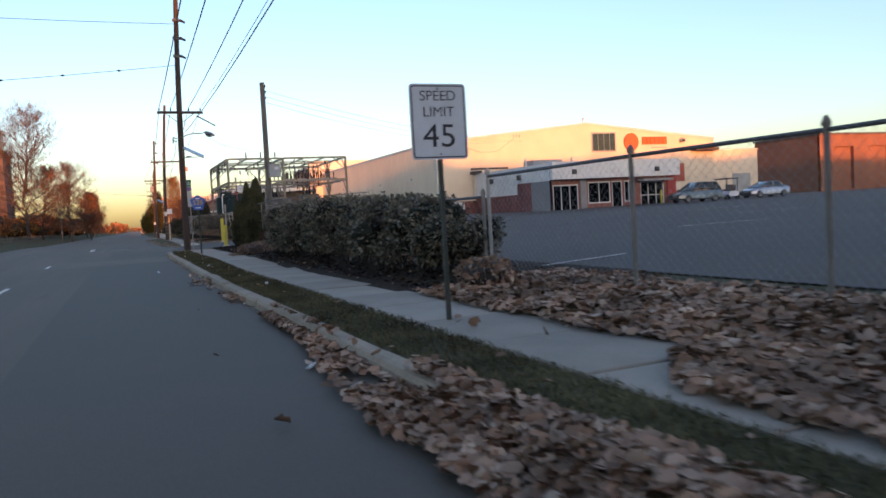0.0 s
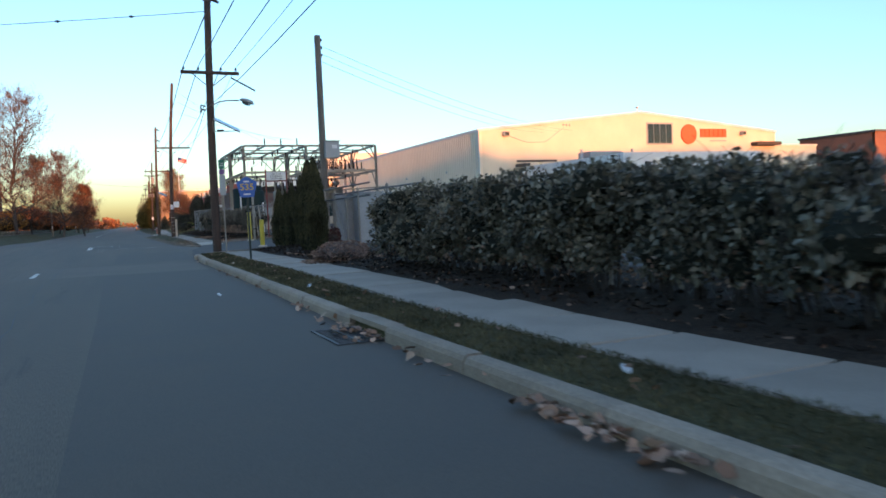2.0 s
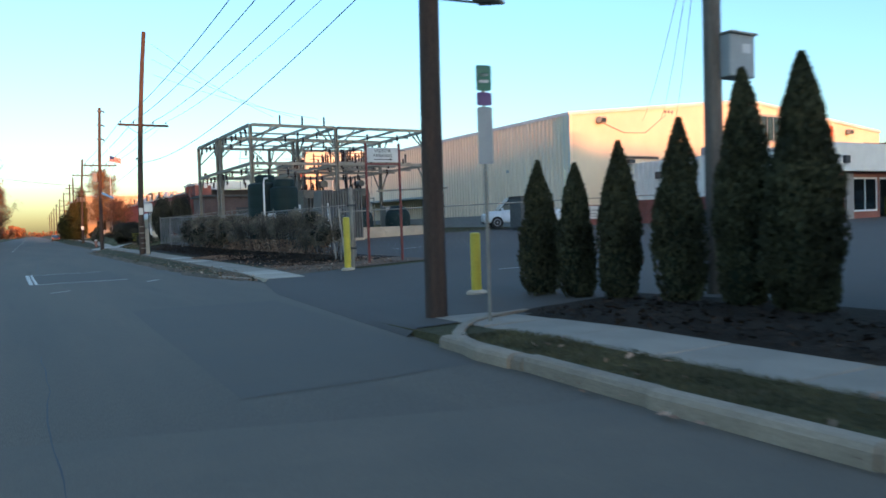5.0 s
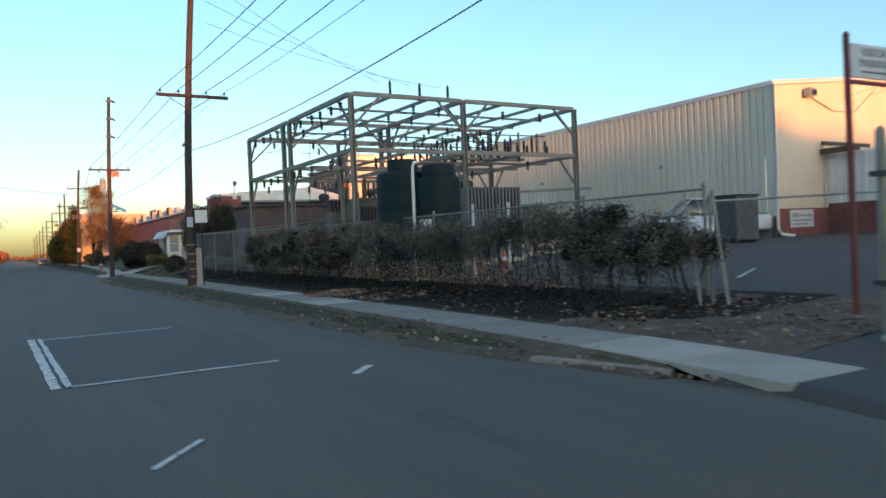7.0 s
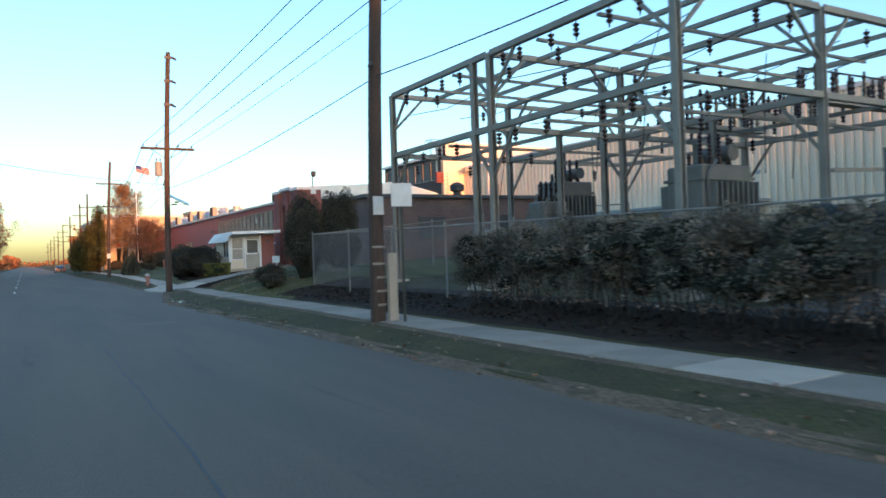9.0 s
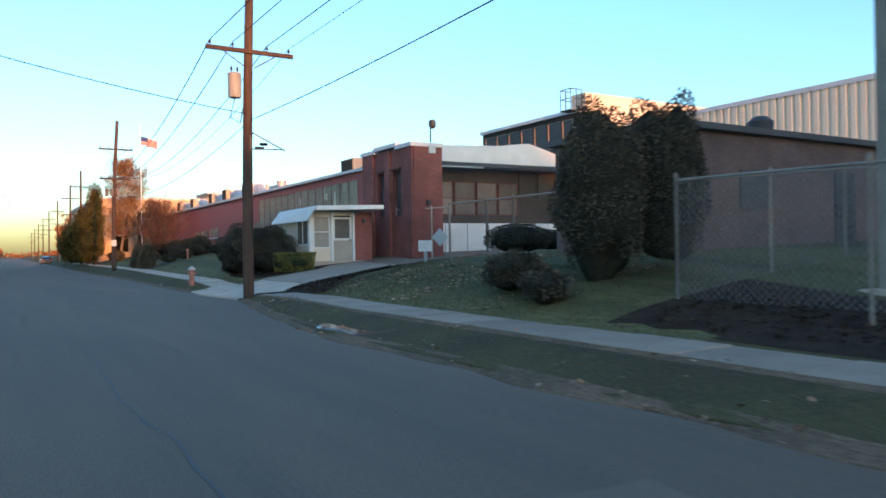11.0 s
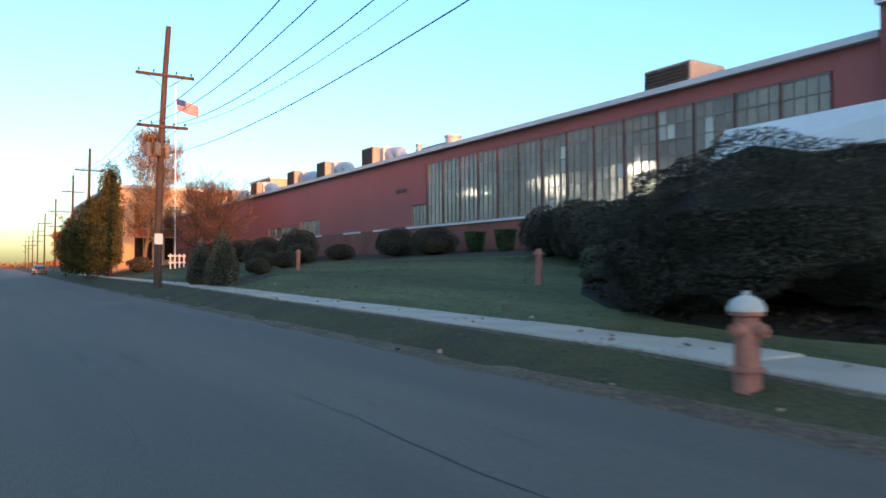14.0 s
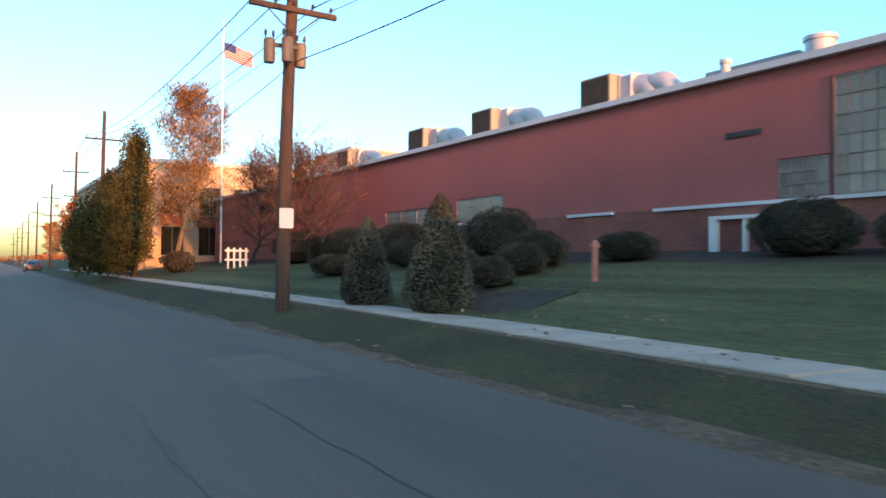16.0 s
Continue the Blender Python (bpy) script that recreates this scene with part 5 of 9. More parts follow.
for k in (0.746, 0.833, 0.914):
    q = cross_a.lerp(cross_b, k)
    bm = bmesh.new()
    lump(bm, (0, 0, 0), (0.09, 0.06, 0.05), 1.0, 8, 0.0)
    solid("cable_marker", bm, WIRE, "dark marker ball clipped on the crossing cable", "cable marker", (q.x, q.y, q.z - 0.35 * 4 * k * (1 - k)), group="cable markers")
cable((-13.0, 96.0, 8.0), (3.7, 102.0, 5.7), 0.5, 0.012, "cable crossing over the road")

# ---- hydrants and stand pipes ----
def hydrant(at, h=0.62, rise=0.0, red=HYDRANT_BODY):
    t = thing("fire_hydrant", (at[0], at[1], gz(*at) + rise), "faded red fire hydrant with a pale bonnet on the grass verge", "fire hydrant", "hydrants")
    bm = bmesh.new()
    lathe(bm, [(0.11, -0.03 - rise), (0.11, -0.01), (0.15, 0.0), (0.15, 0.03), (0.105, 0.04), (0.1, h * 0.72), (0.14, h * 0.74), (0.14, h * 0.79)], seg=16)
    part("barrel", bm, red, t, "", True)
    bm = bmesh.new()
    lathe(bm, [(0.15, h * 0.79), (0.15, h * 0.83), (0.12, h * 0.93), (0.06, h * 0.99), (0.03, h * 1.0), (0.03, h * 1.06)], seg=16)
    part("bonnet", bm, HYDRANT_CAP, t, "pale domed bonnet", True)
    for d in ((-1, 0, 0), (1, 0, 0), (0, -1, 0)):
        bm = bmesh.new()
        v = Vector(d)
        rod(bm, v * 0.08 + Vector((0, 0, h * 0.55)), v * 0.17 + Vector((0, 0, h * 0.55)), 0.06, 0.055, 12)
        rod(bm, v * 0.17 + Vector((0, 0, h * 0.55)), v * 0.2 + Vector((0, 0, h * 0.55)), 0.03, 0.025, 6)
        part("outlet_cap", bm, red, t, "", True)


def stand_pipe(at, h):
    t = thing("stand_pipe", (at[0], at[1], gz(*at)), "red painted indicator post standing in the lawn", "hydrant post", "hydrants")
    bm = bmesh.new()
    lathe(bm, [(0.09, -0.03), (0.075, 0.05), (0.07, h * 0.8), (0.09, h * 0.82), (0.09, h * 0.9), (0.05, h)], seg=12)
    part("post", bm, HYDRANT_BODY, t, "", True)
    bm = bmesh.new()
    box(bm, -0.14, 0.14, -0.02, 0.02, h * 0.84, h * 0.9)
    part("handle", bm, HYDRANT_BODY, t)


hydrant((3.95, 110.6), rise=0.2)
stand_pipe((8.05, 118.2), 0.72)
stand_pipe((9.15, 134.1), 0.8)

# small signs by the second pole and in the lawn
t = thing("no_parking_sign", (3.55, 75.35, gz(3.55, 75.35)), "pale sign plate seen on a thin dark post", "road sign", rz=-10)
bm = bmesh.new()
box(bm, -0.025, 0.025, 0.01, 0.045, -0.2, 2.9)
part("post", bm, GREEN_POST, t)
bm = bmesh.new()
box(bm, -0.23, 0.23, -0.014, 0.006, 2.5, 3.0)
part("plate", bm, SIGN_WHITE, t)
t = thing("lawn_sign", (8.89, 100.29, gz(8.89, 100.29)), "small blank white sign on a grey stake in the lawn", "sign", rz=-50)
bm = bmesh.new()
box(bm, -0.05, 0.05, 0.01, 0.09, -0.1, 0.5)
bmesh.ops.bevel(bm, geom=bm.edges[:], offset=0.012, segments=1, affect="EDGES")
part("stake", bm, GREY_BOX, t)
bm = bmesh.new()
plate(bm, outline(0.46, 0.36, 0.02), 0.5)
part("plate", bm, SIGN_WHITE, t)

# ---- buildings ----
DARK_GLASS = glass("dark_window_glass", (0.25, 0.3, 0.32), 0.04)
OLD_GLASS = surface("wired_factory_glass", (0.62, 0.565, 0.48), (0.36, 0.335, 0.29), 0.22, 0.7, 30.0, 0.06, fleck=0.1, vary=0.13, stretch=(1, 1, 0.3), depth=0.02, spec=0.8)
OLD_GLASS.node_tree.nodes["Principled BSDF"].inputs["Transmission Weight"].default_value = 0.45
LAMP_GLOW, lgn, lgl, lgb = nodes_of("lamp_glow")
lgb.inputs["Emission Color"].default_value, lgb.inputs["Emission Strength"].default_value = (1.0, 0.93, 0.72, 1.0), 14.0
# Darkness of unlit rooms, put into a near-black colour.
ROOM_SHADE = surface("room_shade", (0.03, 0.03, 0.032), (0.015, 0.015, 0.017), 0.9, 2.0, 20.0, 0.0)
BLIND = surface("drawn_blind", (0.2, 0.165, 0.14), (0.12, 0.1, 0.085), 0.5, 1.2, 30.0, 0.0, fleck=0.1, vary=0.4)
CURTAIN = surface("curtained_window_glass", (0.36, 0.33, 0.28), (0.27, 0.245, 0.21), 0.25, 1.2, 30.0, 0.0, fleck=0.06, spec=0.7)
DUSK_GLASS = surface("dusky_window_glass", (0.17, 0.165, 0.145), (0.11, 0.107, 0.095), 0.15, 0.9, 30.0, 0.0, fleck=0.06, spec=0.8)
DIM_GLASS = surface("dim_panel_glass", (0.075, 0.07, 0.065), (0.04, 0.04, 0.04), 0.5, 0.7, 30.0, 0.0, fleck=0.1, vary=0.35)
DARK_CLAD = surface("dark_brown_cladding", (0.07, 0.055, 0.048), (0.045, 0.036, 0.032), 0.75, 0.5, 30.0, 0.1)
MUNTIN = surface("grey_window_bars", (0.3, 0.255, 0.225), (0.21, 0.175, 0.155), 0.7, 2.0, 30.0, 0.1)
RED_FRAME = surface("red_window_steel", (0.16, 0.05, 0.042), (0.11, 0.036, 0.03), 0.7, 2.0, 30.0, 0.1)
ROOF_WHITE = surface("pale_roof_edge", (0.72, 0.72, 0.72), (0.58, 0.58, 0.58), 0.6, 0.6, 30.0, 0.05, fleck=0.05)
ROOF_FELT = surface("roof_felt", (0.12, 0.12, 0.12), (0.08, 0.08, 0.08), 0.9, 0.5, 40.0, 0.2)
TAN_METAL = surface("tan_machine_metal", (0.4, 0.36, 0.3), (0.3, 0.27, 0.22), 0.55, 1.0, 30.0, 0.05, fleck=0.06)
DUCT = surface("galvanised_duct", (0.55, 0.56, 0.57), (0.42, 0.43, 0.44), 0.5, 1.0, 30.0, 0.05, metal=0.25, fleck=0.05)
ORANGE_SIGN = surface("orange_sign", (0.6, 0.13, 0.03), (0.5, 0.1, 0.025), 0.45, 3.0, 40.0, 0.0, fleck=0.05)
RED_DOOR = surface("red_door_paint", (0.42, 0.08, 0.05), (0.34, 0.065, 0.04), 0.5, 1.0, 30.0, 0.05)
FAR_RUST = surface("far_brick", (0.3, 0.13, 0.08), (0.21, 0.09, 0.055), 0.85, 0.3, 12.0, 0.2)
SAND_STONE = surface("sand_render", (0.55, 0.44, 0.3), (0.44, 0.34, 0.23), 0.8, 0.3, 12.0, 0.1)


def cladding(bm, a, b, z0, z1, pitch=0.32, depth=0.05, top=None, sharp=False):
    """Ribbed metal sheet between ground points a and b, ribs standing out to the right-hand side of a -> b. top(u): upper edge."""
    a, b = Vector((a[0], a[1], 0)), Vector((b[0], b[1], 0))
    d = b - a
    ln = d.length
    d.normalize()
    nrm = Vector((d.y, -d.x, 0))
    n = round(ln / pitch)
    cols = []
    for i in range(n):
        for f, o in (((0.0, 0.0), (0.3, 0.0), (0.38, 1.0), (0.92, 1.0)) if sharp else ((0.0, 0.0), (0.5, 0.0), (0.62, 1.0), (0.88, 1.0))):
            u = (i + f) * ln / n
            p = a + d * u + nrm * depth * o
            h = top(u) if top else z1
            cols.append((bm.verts.new((p.x, p.y, z0)), bm.verts.new((p.x, p.y, h))))
    for p, q in zip(cols, cols[1:]):
        bm.faces.new((p[0], q[0], q[1], p[1]))


def wall_with_holes(bm, u0, u1, z0, z1, holes, thick, place):
    """A wall in u, z with rectangular openings (u0, u1, z0, z1); place(u, w, z) gives the point w inside the face."""
    us = sorted({u0, u1, *[h[0] for h in holes], *[h[1] for h in holes]})
    zs = sorted({z0, z1, *[h[2] for h in holes], *[h[3] for h in holes]})

    def hole(u, z):
        return any(h[0] < u < h[1] and h[2] < z < h[3] for h in holes)

    def quad(*p):
        bm.faces.new([bm.verts.new(place(*q)) for q in p])

    for a, b in zip(us, us[1:]):
        for c, d in zip(zs, zs[1:]):
            if not hole((a + b) / 2, (c + d) / 2):
                quad((a, 0, c), (b, 0, c), (b, 0, d), (a, 0, d))
    for a, b, c, d in holes:
        quad((a, 0, c), (a, thick, c), (b, thick, c), (b, 0, c))
        quad((a, 0, d), (b, 0, d), (b, thick, d), (a, thick, d))
        quad((a, 0, c), (a, 0, d), (a, thick, d), (a, thick, c))
        quad((b, 0, c), (b, thick, c), (b, thick, d), (b, 0, d))
    bmesh.ops.remove_doubles(bm, verts=bm.verts[:], dist=1e-5)


def window(parent, place, u0, u1, z0, z1, frame, pane, cols=1, rows=1, w=0.05, inset=0.08, name="window", label=""):
    """A framed window: frame bars and separate panes."""
    bm = bmesh.new()
    us, zs = [u0], [z0]
    for line, a, b, n in ((us, u0, u1, cols), (zs, z0, z1, rows)):
        for i in range(n):
            line += [a + (b - a) * i / n + (w if i == 0 else w * 0.35), a + (b - a) * (i + 1) / n - (w if i == n - 1 else w * 0.35)]
        line.append(b)
    grid = [[[bm.verts.new(place(u, t, z)) for z in zs] for u in us] for t in (inset - 0.03, inset + 0.03)]

    def bar(i, j):
        return 0 <= i < len(us) - 1 and 0 <= j < len(zs) - 1 and (i % 2 == 0 or j % 2 == 0)

    for i in range(len(us) - 1):
        for j in range(len(zs) - 1):
            if not bar(i, j):
                continue
            for k, g in enumerate(grid):
                q = (g[i][j], g[i + 1][j], g[i + 1][j + 1], g[i][j + 1])
                bm.faces.new(q[::-1] if k else q)
            for di, dj, e in ((-1, 0, ((i, j), (i, j + 1))), (1, 0, ((i + 1, j + 1), (i + 1, j))), (0, -1, ((i + 1, j), (i, j))), (0, 1, ((i, j + 1), (i + 1, j + 1)))):
                if not bar(i + di, j + dj):
                    (p, q), (r, s) = e
                    bm.faces.new((grid[0][p][q], grid[0][r][s], grid[1][r][s], grid[1][p][q]))
    bmesh.ops.recalc_face_normals(bm, faces=bm.faces[:])
    f = part(name, bm, frame, parent, label)
    for i in range(cols):
        for j in range(rows):
            a, b = u0 + (u1 - u0) * i / cols, u0 + (u1 - u0) * (i + 1) / cols
            c, d = z0 + (z1 - z0) * j / rows, z0 + (z1 - z0) * (j + 1) / rows
            g = bmesh.new()
            tl = 0.004 * RNG.uniform(-1, 1)
            pts = [place(u, inset + t, z) for u, z, t in ((a, c, tl), (b, c, -tl), (b, d, tl), (a, d, -tl))]
            back = [place(u, inset + 0.012 + t, z) for u, z, t in ((a, c, tl), (b, c, -tl), (b, d, tl), (a, d, -tl))]
            v, r = [g.verts.new(p) for p in pts], [g.verts.new(p) for p in back]
            g.faces.new(v)
            g.faces.new(r[::-1])
            for q in range(4):
                g.faces.new((v[q], r[q], r[(q + 1) % 4], v[(q + 1) % 4]))
            bmesh.ops.recalc_face_normals(g, faces=g.faces[:])
            # A few factory panes take a paler colour for lamplight behind them.
            pale = pane is OLD_GLASS and noise.noise(Vector(pts[0]) * 0.75 + Vector((3.1, 0, 0))) > 0.42 and RNG.random() < 0.22
            part("pane", g, LAMPLIT_PANE if pale else pane, f)
    return f


# warehouse with a gabled front
TRIM_GREY = surface("weathered_flashing", (0.42, 0.4, 0.36), (0.32, 0.3, 0.27), 0.6, 0.8, 30.0, 0.05, fleck=0.06)
LOUVRE_BROWN = surface("brown_cooler_pad", (0.1, 0.072, 0.05), (0.06, 0.045, 0.034), 0.9, 2.0, 30.0, 0.2)
# Glow of the lamps indoors, put into the pale colour of single panes.
LAMPLIT_PANE = surface("lamplit_pane_glass", (0.78, 0.76, 0.66), (0.6, 0.58, 0.5), 0.2, 1.3, 30.0, 0.05, fleck=0.08, vary=0.2, spec=0.7)
WX, WY, WE, WR = 28.6, 67.2, 65.0, 10.25
wh = thing("warehouse", (0, 0, 0), "large cream metal warehouse with a low gable and brick foot", "warehouse")


def gable(u):
    mid = (WE - WX) / 2
    return 8.42 + (WR - 8.42) * (1 - abs(u - mid) / mid)


bm = bmesh.new()
cladding(bm, (WX, 148.0), (WX, WY + 0.45), 1.9, 8.45, 0.42, 0.085, sharp=True)
part("side_wall", bm, CREAM_METAL, wh, "ribbed cream side cladding")
bm = bmesh.new()
n = 14
lo = [bm.verts.new((WX + 0.02 + (WE - WX) * i / n, WY, 2.35)) for i in range(n + 1)]
hi = [bm.verts.new((WX + 0.02 + (WE - WX) * i / n, WY, gable((WE - WX) * i / n))) for i in range(n + 1)]
for i in range(n):
    bm.faces.new((lo[i], lo[i + 1], hi[i + 1], hi[i]))
part("front_wall", bm, CREAM_WALL, wh, "smooth cream gable wall")
bm = bmesh.new()
box(bm, WX - 0.02, WE, WY - 0.06, WY + 0.2, 0.2, 2.35)
part("brick_foot", bm, DARK_BRICK, wh)
bm = bmesh.new()
box(bm, WX - 0.04, WX + 0.1, WY + 0.3, 148, 0.3, 1.9)
part("side_foot", bm, GREY_BLOCK, wh)
for name, pts in (("roof", [(WX - 0.12, 8.5), ((WX + WE) / 2, WR + 0.08), (WE + 0.1, 8.5)]),):
    bm = bmesh.new()
    a = [bm.verts.new((x, WY - 0.1, z)) for x, z in pts]
    b = [bm.verts.new((x, 148.0, z)) for x, z in pts]
    c = [bm.verts.new((x, WY - 0.1, z - 0.22)) for x, z in pts]
    d = [bm.verts.new((x, 148.0, z - 0.22)) for x, z in pts]
    for i in (0, 1):
        bm.faces.new((a[i], a[i + 1], b[i + 1], b[i]))
        bm.faces.new((c[i], c[i + 1], a[i + 1], a[i]))
    bm.faces.new((c[0], a[0], b[0], d[0]))
    part(name, bm, ROOF_WHITE, wh, "white roof and fascia")
bm = bmesh.new()
box(bm, WX - 0.08, WX + 0.25, WY - 0.03, WY + 0.46, 2.0, 8.4)
part("corner_trim", bm, CREAM_METAL, wh, "cream corner flashing")
bm = bmesh.new()
tube(bm, [(WX - 0.12, WY - 0.12, 8.3), (WX - 0.12, WY - 0.12, 1.35), (WX + 0.0, WY - 0.2, 1.12), (WX + 0.75, WY - 0.35, 1.02)], 0.085, 8)
part("downspout", bm, WHITE_PAINT, wh, "", True)
bm = bmesh.new()
box(bm, 47.35, 50.7, WY - 0.05, WY - 0.01, 7.05, 9.25)
part("window_surround", bm, GREY_BOX, wh)
window(wh, lambda u, w, z: (u, WY - 0.15 + w, z), 47.45, 50.55, 7.15, 9.13, GREY_BOX, DARK_GLASS, 4, 1)
bm = bmesh.new()
rod(bm, (52.75, WY - 0.02, 8.1), (52.75, WY - 0.16, 8.1), 1.02, 1.0, 28)
part("round_logo", bm, ORANGE_SIGN, wh, "plain orange disc of a company sign", True)
bm = bmesh.new()
for i, w in enumerate((0.5, 0.42, 0.55, 0.42, 0.48, 0.5)):
    x = 54.3 + i * 0.6
    box(bm, x, x + w, WY - 0.12, WY - 0.02, 7.85, 8.6)
box(bm, 54.3, 57.9, WY - 0.06, WY - 0.02, 7.78, 8.66)
part("letter_block", bm, ORANGE_SIGN, wh, "orange bars where the company name stands")
bm = bmesh.new()
box(bm, 55.6, 57.9, WY - 0.05, WY - 0.02, 7.35, 7.5)
part("strap_line", bm, GREY_BOX, wh)


def flood_lamp(parent, p):
    bm = bmesh.new()
    box(bm, p[0] - 0.3, p[0] + 0.3, p[1] - 0.5, p[1] - 0.1, p[2] - 0.2, p[2] + 0.22)
    bmesh.ops.bevel(bm, geom=bm.edges[:], offset=0.05, segments=2, affect="EDGES")
    l = part("wall_lamp", bm, GREY_BOX, parent, "unlit wall flood lamp")
    bm = bmesh.new()
    box(bm, p[0] - 0.22, p[0] + 0.22, p[1] - 0.505, p[1] - 0.5, p[2] - 0.14, p[2] + 0.1)
    part("lens", bm, LAMP_GLASS, l)


flood_lamp(wh, (31.2, WY, 8.05))
flood_lamp(wh, (60.0, WY, 8.2))
bm = bmesh.new()
box(bm, 61.4, 65.0, WY - 0.9, WY - 0.02, 6.9, 7.25)
part("awning", bm, LOUVRE_BROWN, wh, "dark sign awning on the gable wall")
bm = bmesh.new()
box(bm, 58.8, 60.3, WY - 0.1, WY - 0.02, 3.4, 5.5)
part("roller_door", bm, RED_DOOR, wh, "red roller door")
for x in (37.5, 37.85, 38.2):
    bm = bmesh.new()
    insulator(bm, (x, WY - 0.1, 8.75), 0.3, 0.08)
    part("wire_insulator", bm, GREY_BOX, wh, "", True)
bm = bmesh.new()
tube(bm, [(31.6, WY - 0.05, 7.9), (33.5, WY - 0.05, 7.3), (35.5, WY - 0.05, 7.35), (37.6, WY - 0.05, 8.7)], 0.03, 5)
part("wall_cable", bm, GREY_BOX, wh)
bm = bmesh.new()
rod(bm, ((WX + WE) / 2, WY + 0.6, WR), ((WX + WE) / 2, WY + 0.6, WR + 0.55), 0.06, seg=8)
lathe(bm, [(0.14, 0), (0.17, 0.06), (0.05, 0.16)], ((WX + WE) / 2, WY + 0.6, WR + 0.5), 10)
part("roof_vent", bm, DUCT, wh, "", True)
bm = bmesh.new()
box(bm, 29.5, 31.4, WY - 0.1, WY - 0.06, 1.42, 2.28)
nb_ = part("notice_board", bm, SIGN_WHITE, wh, "white yard notice")
for x0, x1, z0, z1 in ((29.62, 30.2, 1.9, 2.12), (30.3, 31.28, 1.95, 2.05), (29.62, 31.28, 1.72, 1.8), (29.62, 30.9, 1.54, 1.62)):
    bm = bmesh.new()
    box(bm, x0, x1, WY - 0.108, WY - 0.1, z0, z1)
    part("text_bar", bm, GREY_BOX, nb_)
bm = bmesh.new()
box(bm, 32.5, 36.4, WY - 0.12, WY - 0.02, 2.36, 5.5)
sd = part("sliding_door", bm, CREAM_METAL, wh, "ribbed cream sliding door")
bm = bmesh.new()
cladding(bm, (32.52, WY - 0.125), (36.38, WY - 0.125), 2.4, 5.46, 0.42, 0.04)
part("door_sheet", bm, CREAM_METAL, sd)
bm = bmesh.new()
box(bm, 32.3, 36.6, WY - 0.2, WY - 0.1, 5.5, 5.68)
part("door_rail", bm, DARK_STEEL, sd)
bm = bmesh.new()
for i in range(7):
    box(bm, 33.1, 35.1, WY - 0.2, WY - 0.14, 1.4 + i * 0.2, 1.49 + i * 0.2)
lv = part("louvre", bm, WHITE_PAINT, wh, "pale slatted louvre")
bm = bmesh.new()
box(bm, 33.0, 35.2, WY - 0.14, WY - 0.125, 1.32, 2.84)
part("louvre_back", bm, DARK_STEEL, lv)
bm = bmesh.new()
box(bm, WX - 1.6, WX - 0.05, 84.0, 100.0, 3.6, 3.75)
part("side_canopy", bm, GREY_BOX, wh, "thin canopy along the side wall")
bm = bmesh.new()
tube(bm, [(WX - 0.14, 108.1, 8.35), (WX - 0.14, 108.1, 1.6)], 0.07, 8)
part("downspout", bm, WHITE_PAINT, wh, "", True)
bm = bmesh.new()
box(bm, WX - 0.14, WX - 0.1, 106.7, 107.9, 5.55, 6.6)
for i in range(6):
    box(bm, WX - 0.18, WX - 0.13, 106.7, 107.9, 5.6 + i * 0.17, 5.7 + i * 0.17)
part("wall_louvre", bm, TRIM_GREY, wh, "grey slatted wall louvre")
for yy in (74.0, 84.5):
    bm = bmesh.new()
    box(bm, WX - 0.12, WX - 0.04, yy, yy + 0.28, 5.0, 5.2)
    part("side_box", bm, GREY_BOX, wh)

# office annex in front of the gable
AX, AY, AE = 32.7, 52.45, 46.4
an = thing("office_annex", (0, 0, 0), "low red brick office annex with a ribbed white parapet", "office")
bm = bmesh.new()
cladding(bm, (AX, WY), (AX, AY + 0.3), 3.5, 5.02, 0.42, 0.05)
cladding(bm, (AX, WY), (AX, 58.4), 2.55, 3.5, 0.42, 0.05)
part("parapet_side", bm, WHITE_PAINT, an, "ribbed white parapet")
bm = bmesh.new()
box(bm, AX - 0.06, AE, AY - 0.12, AY + 0.3, 3.55, 5.05)
part("parapet_front", bm, WHITE_PAINT, an, "smooth white parapet")
bm = bmesh.new()
box(bm, AX + 0.02, AE, AY + 0.3, WY, 4.75, 4.9)
part("roof", bm, ROOF_FELT, an)
bm = bmesh.new()
box(bm, AX - 0.02, AX + 0.25, 56.0, WY - 0.06, 0.3, 2.55)
box(bm, AX - 0.01, AX + 0.25, 56.0, 58.4, 2.55, 3.55)
part("side_wall", bm, DARK_BRICK, an, "red brick side wall")
bm = bmesh.new()
box(bm, AX - 0.01, AX + 0.25, AY + 0.5, 56.0, 0.3, 3.5)
part("corner_wall", bm, GREY_BLOCK, an, "plain grey corner wall")
holes = [(33.0, 35.6, 0.5, 3.1), (36.6, 39.0, 1.35, 3.25), (39.15, 40.3, 0.6, 3.25), (40.5, 41.6, 1.35, 3.25), (42.3, 45.0, 0.6, 3.1)]
bm = bmesh.new()
front = lambda u, w, z: (u, AY + 0.5 + w, z)
wall_with_holes(bm, AX, AE, 0.3, 3.55, holes, 0.25, front)
part("front_wall", bm, RED_BRICK, an, "red brick front wall")
# Near-black sheet behind the front windows stands for the unlit office.
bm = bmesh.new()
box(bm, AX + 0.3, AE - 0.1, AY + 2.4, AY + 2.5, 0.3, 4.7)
part("inner_wall", bm, ROOM_SHADE, an)
for i, h in enumerate(holes):
    door = i in (0, 2, 4)
    window(an, front, h[0], h[1], h[2], h[3], WHITE_PAINT, DARK_GLASS, 3 if i in (0, 4) else (2 if i in (1, 3) else 1), 2 if i == 4 else 1, w=0.1, name="glass_door" if door else "window")
bm = bmesh.new()
box(bm, 35.75, 36.4, AY + 0.38, AY + 0.5, 0.4, 3.5)
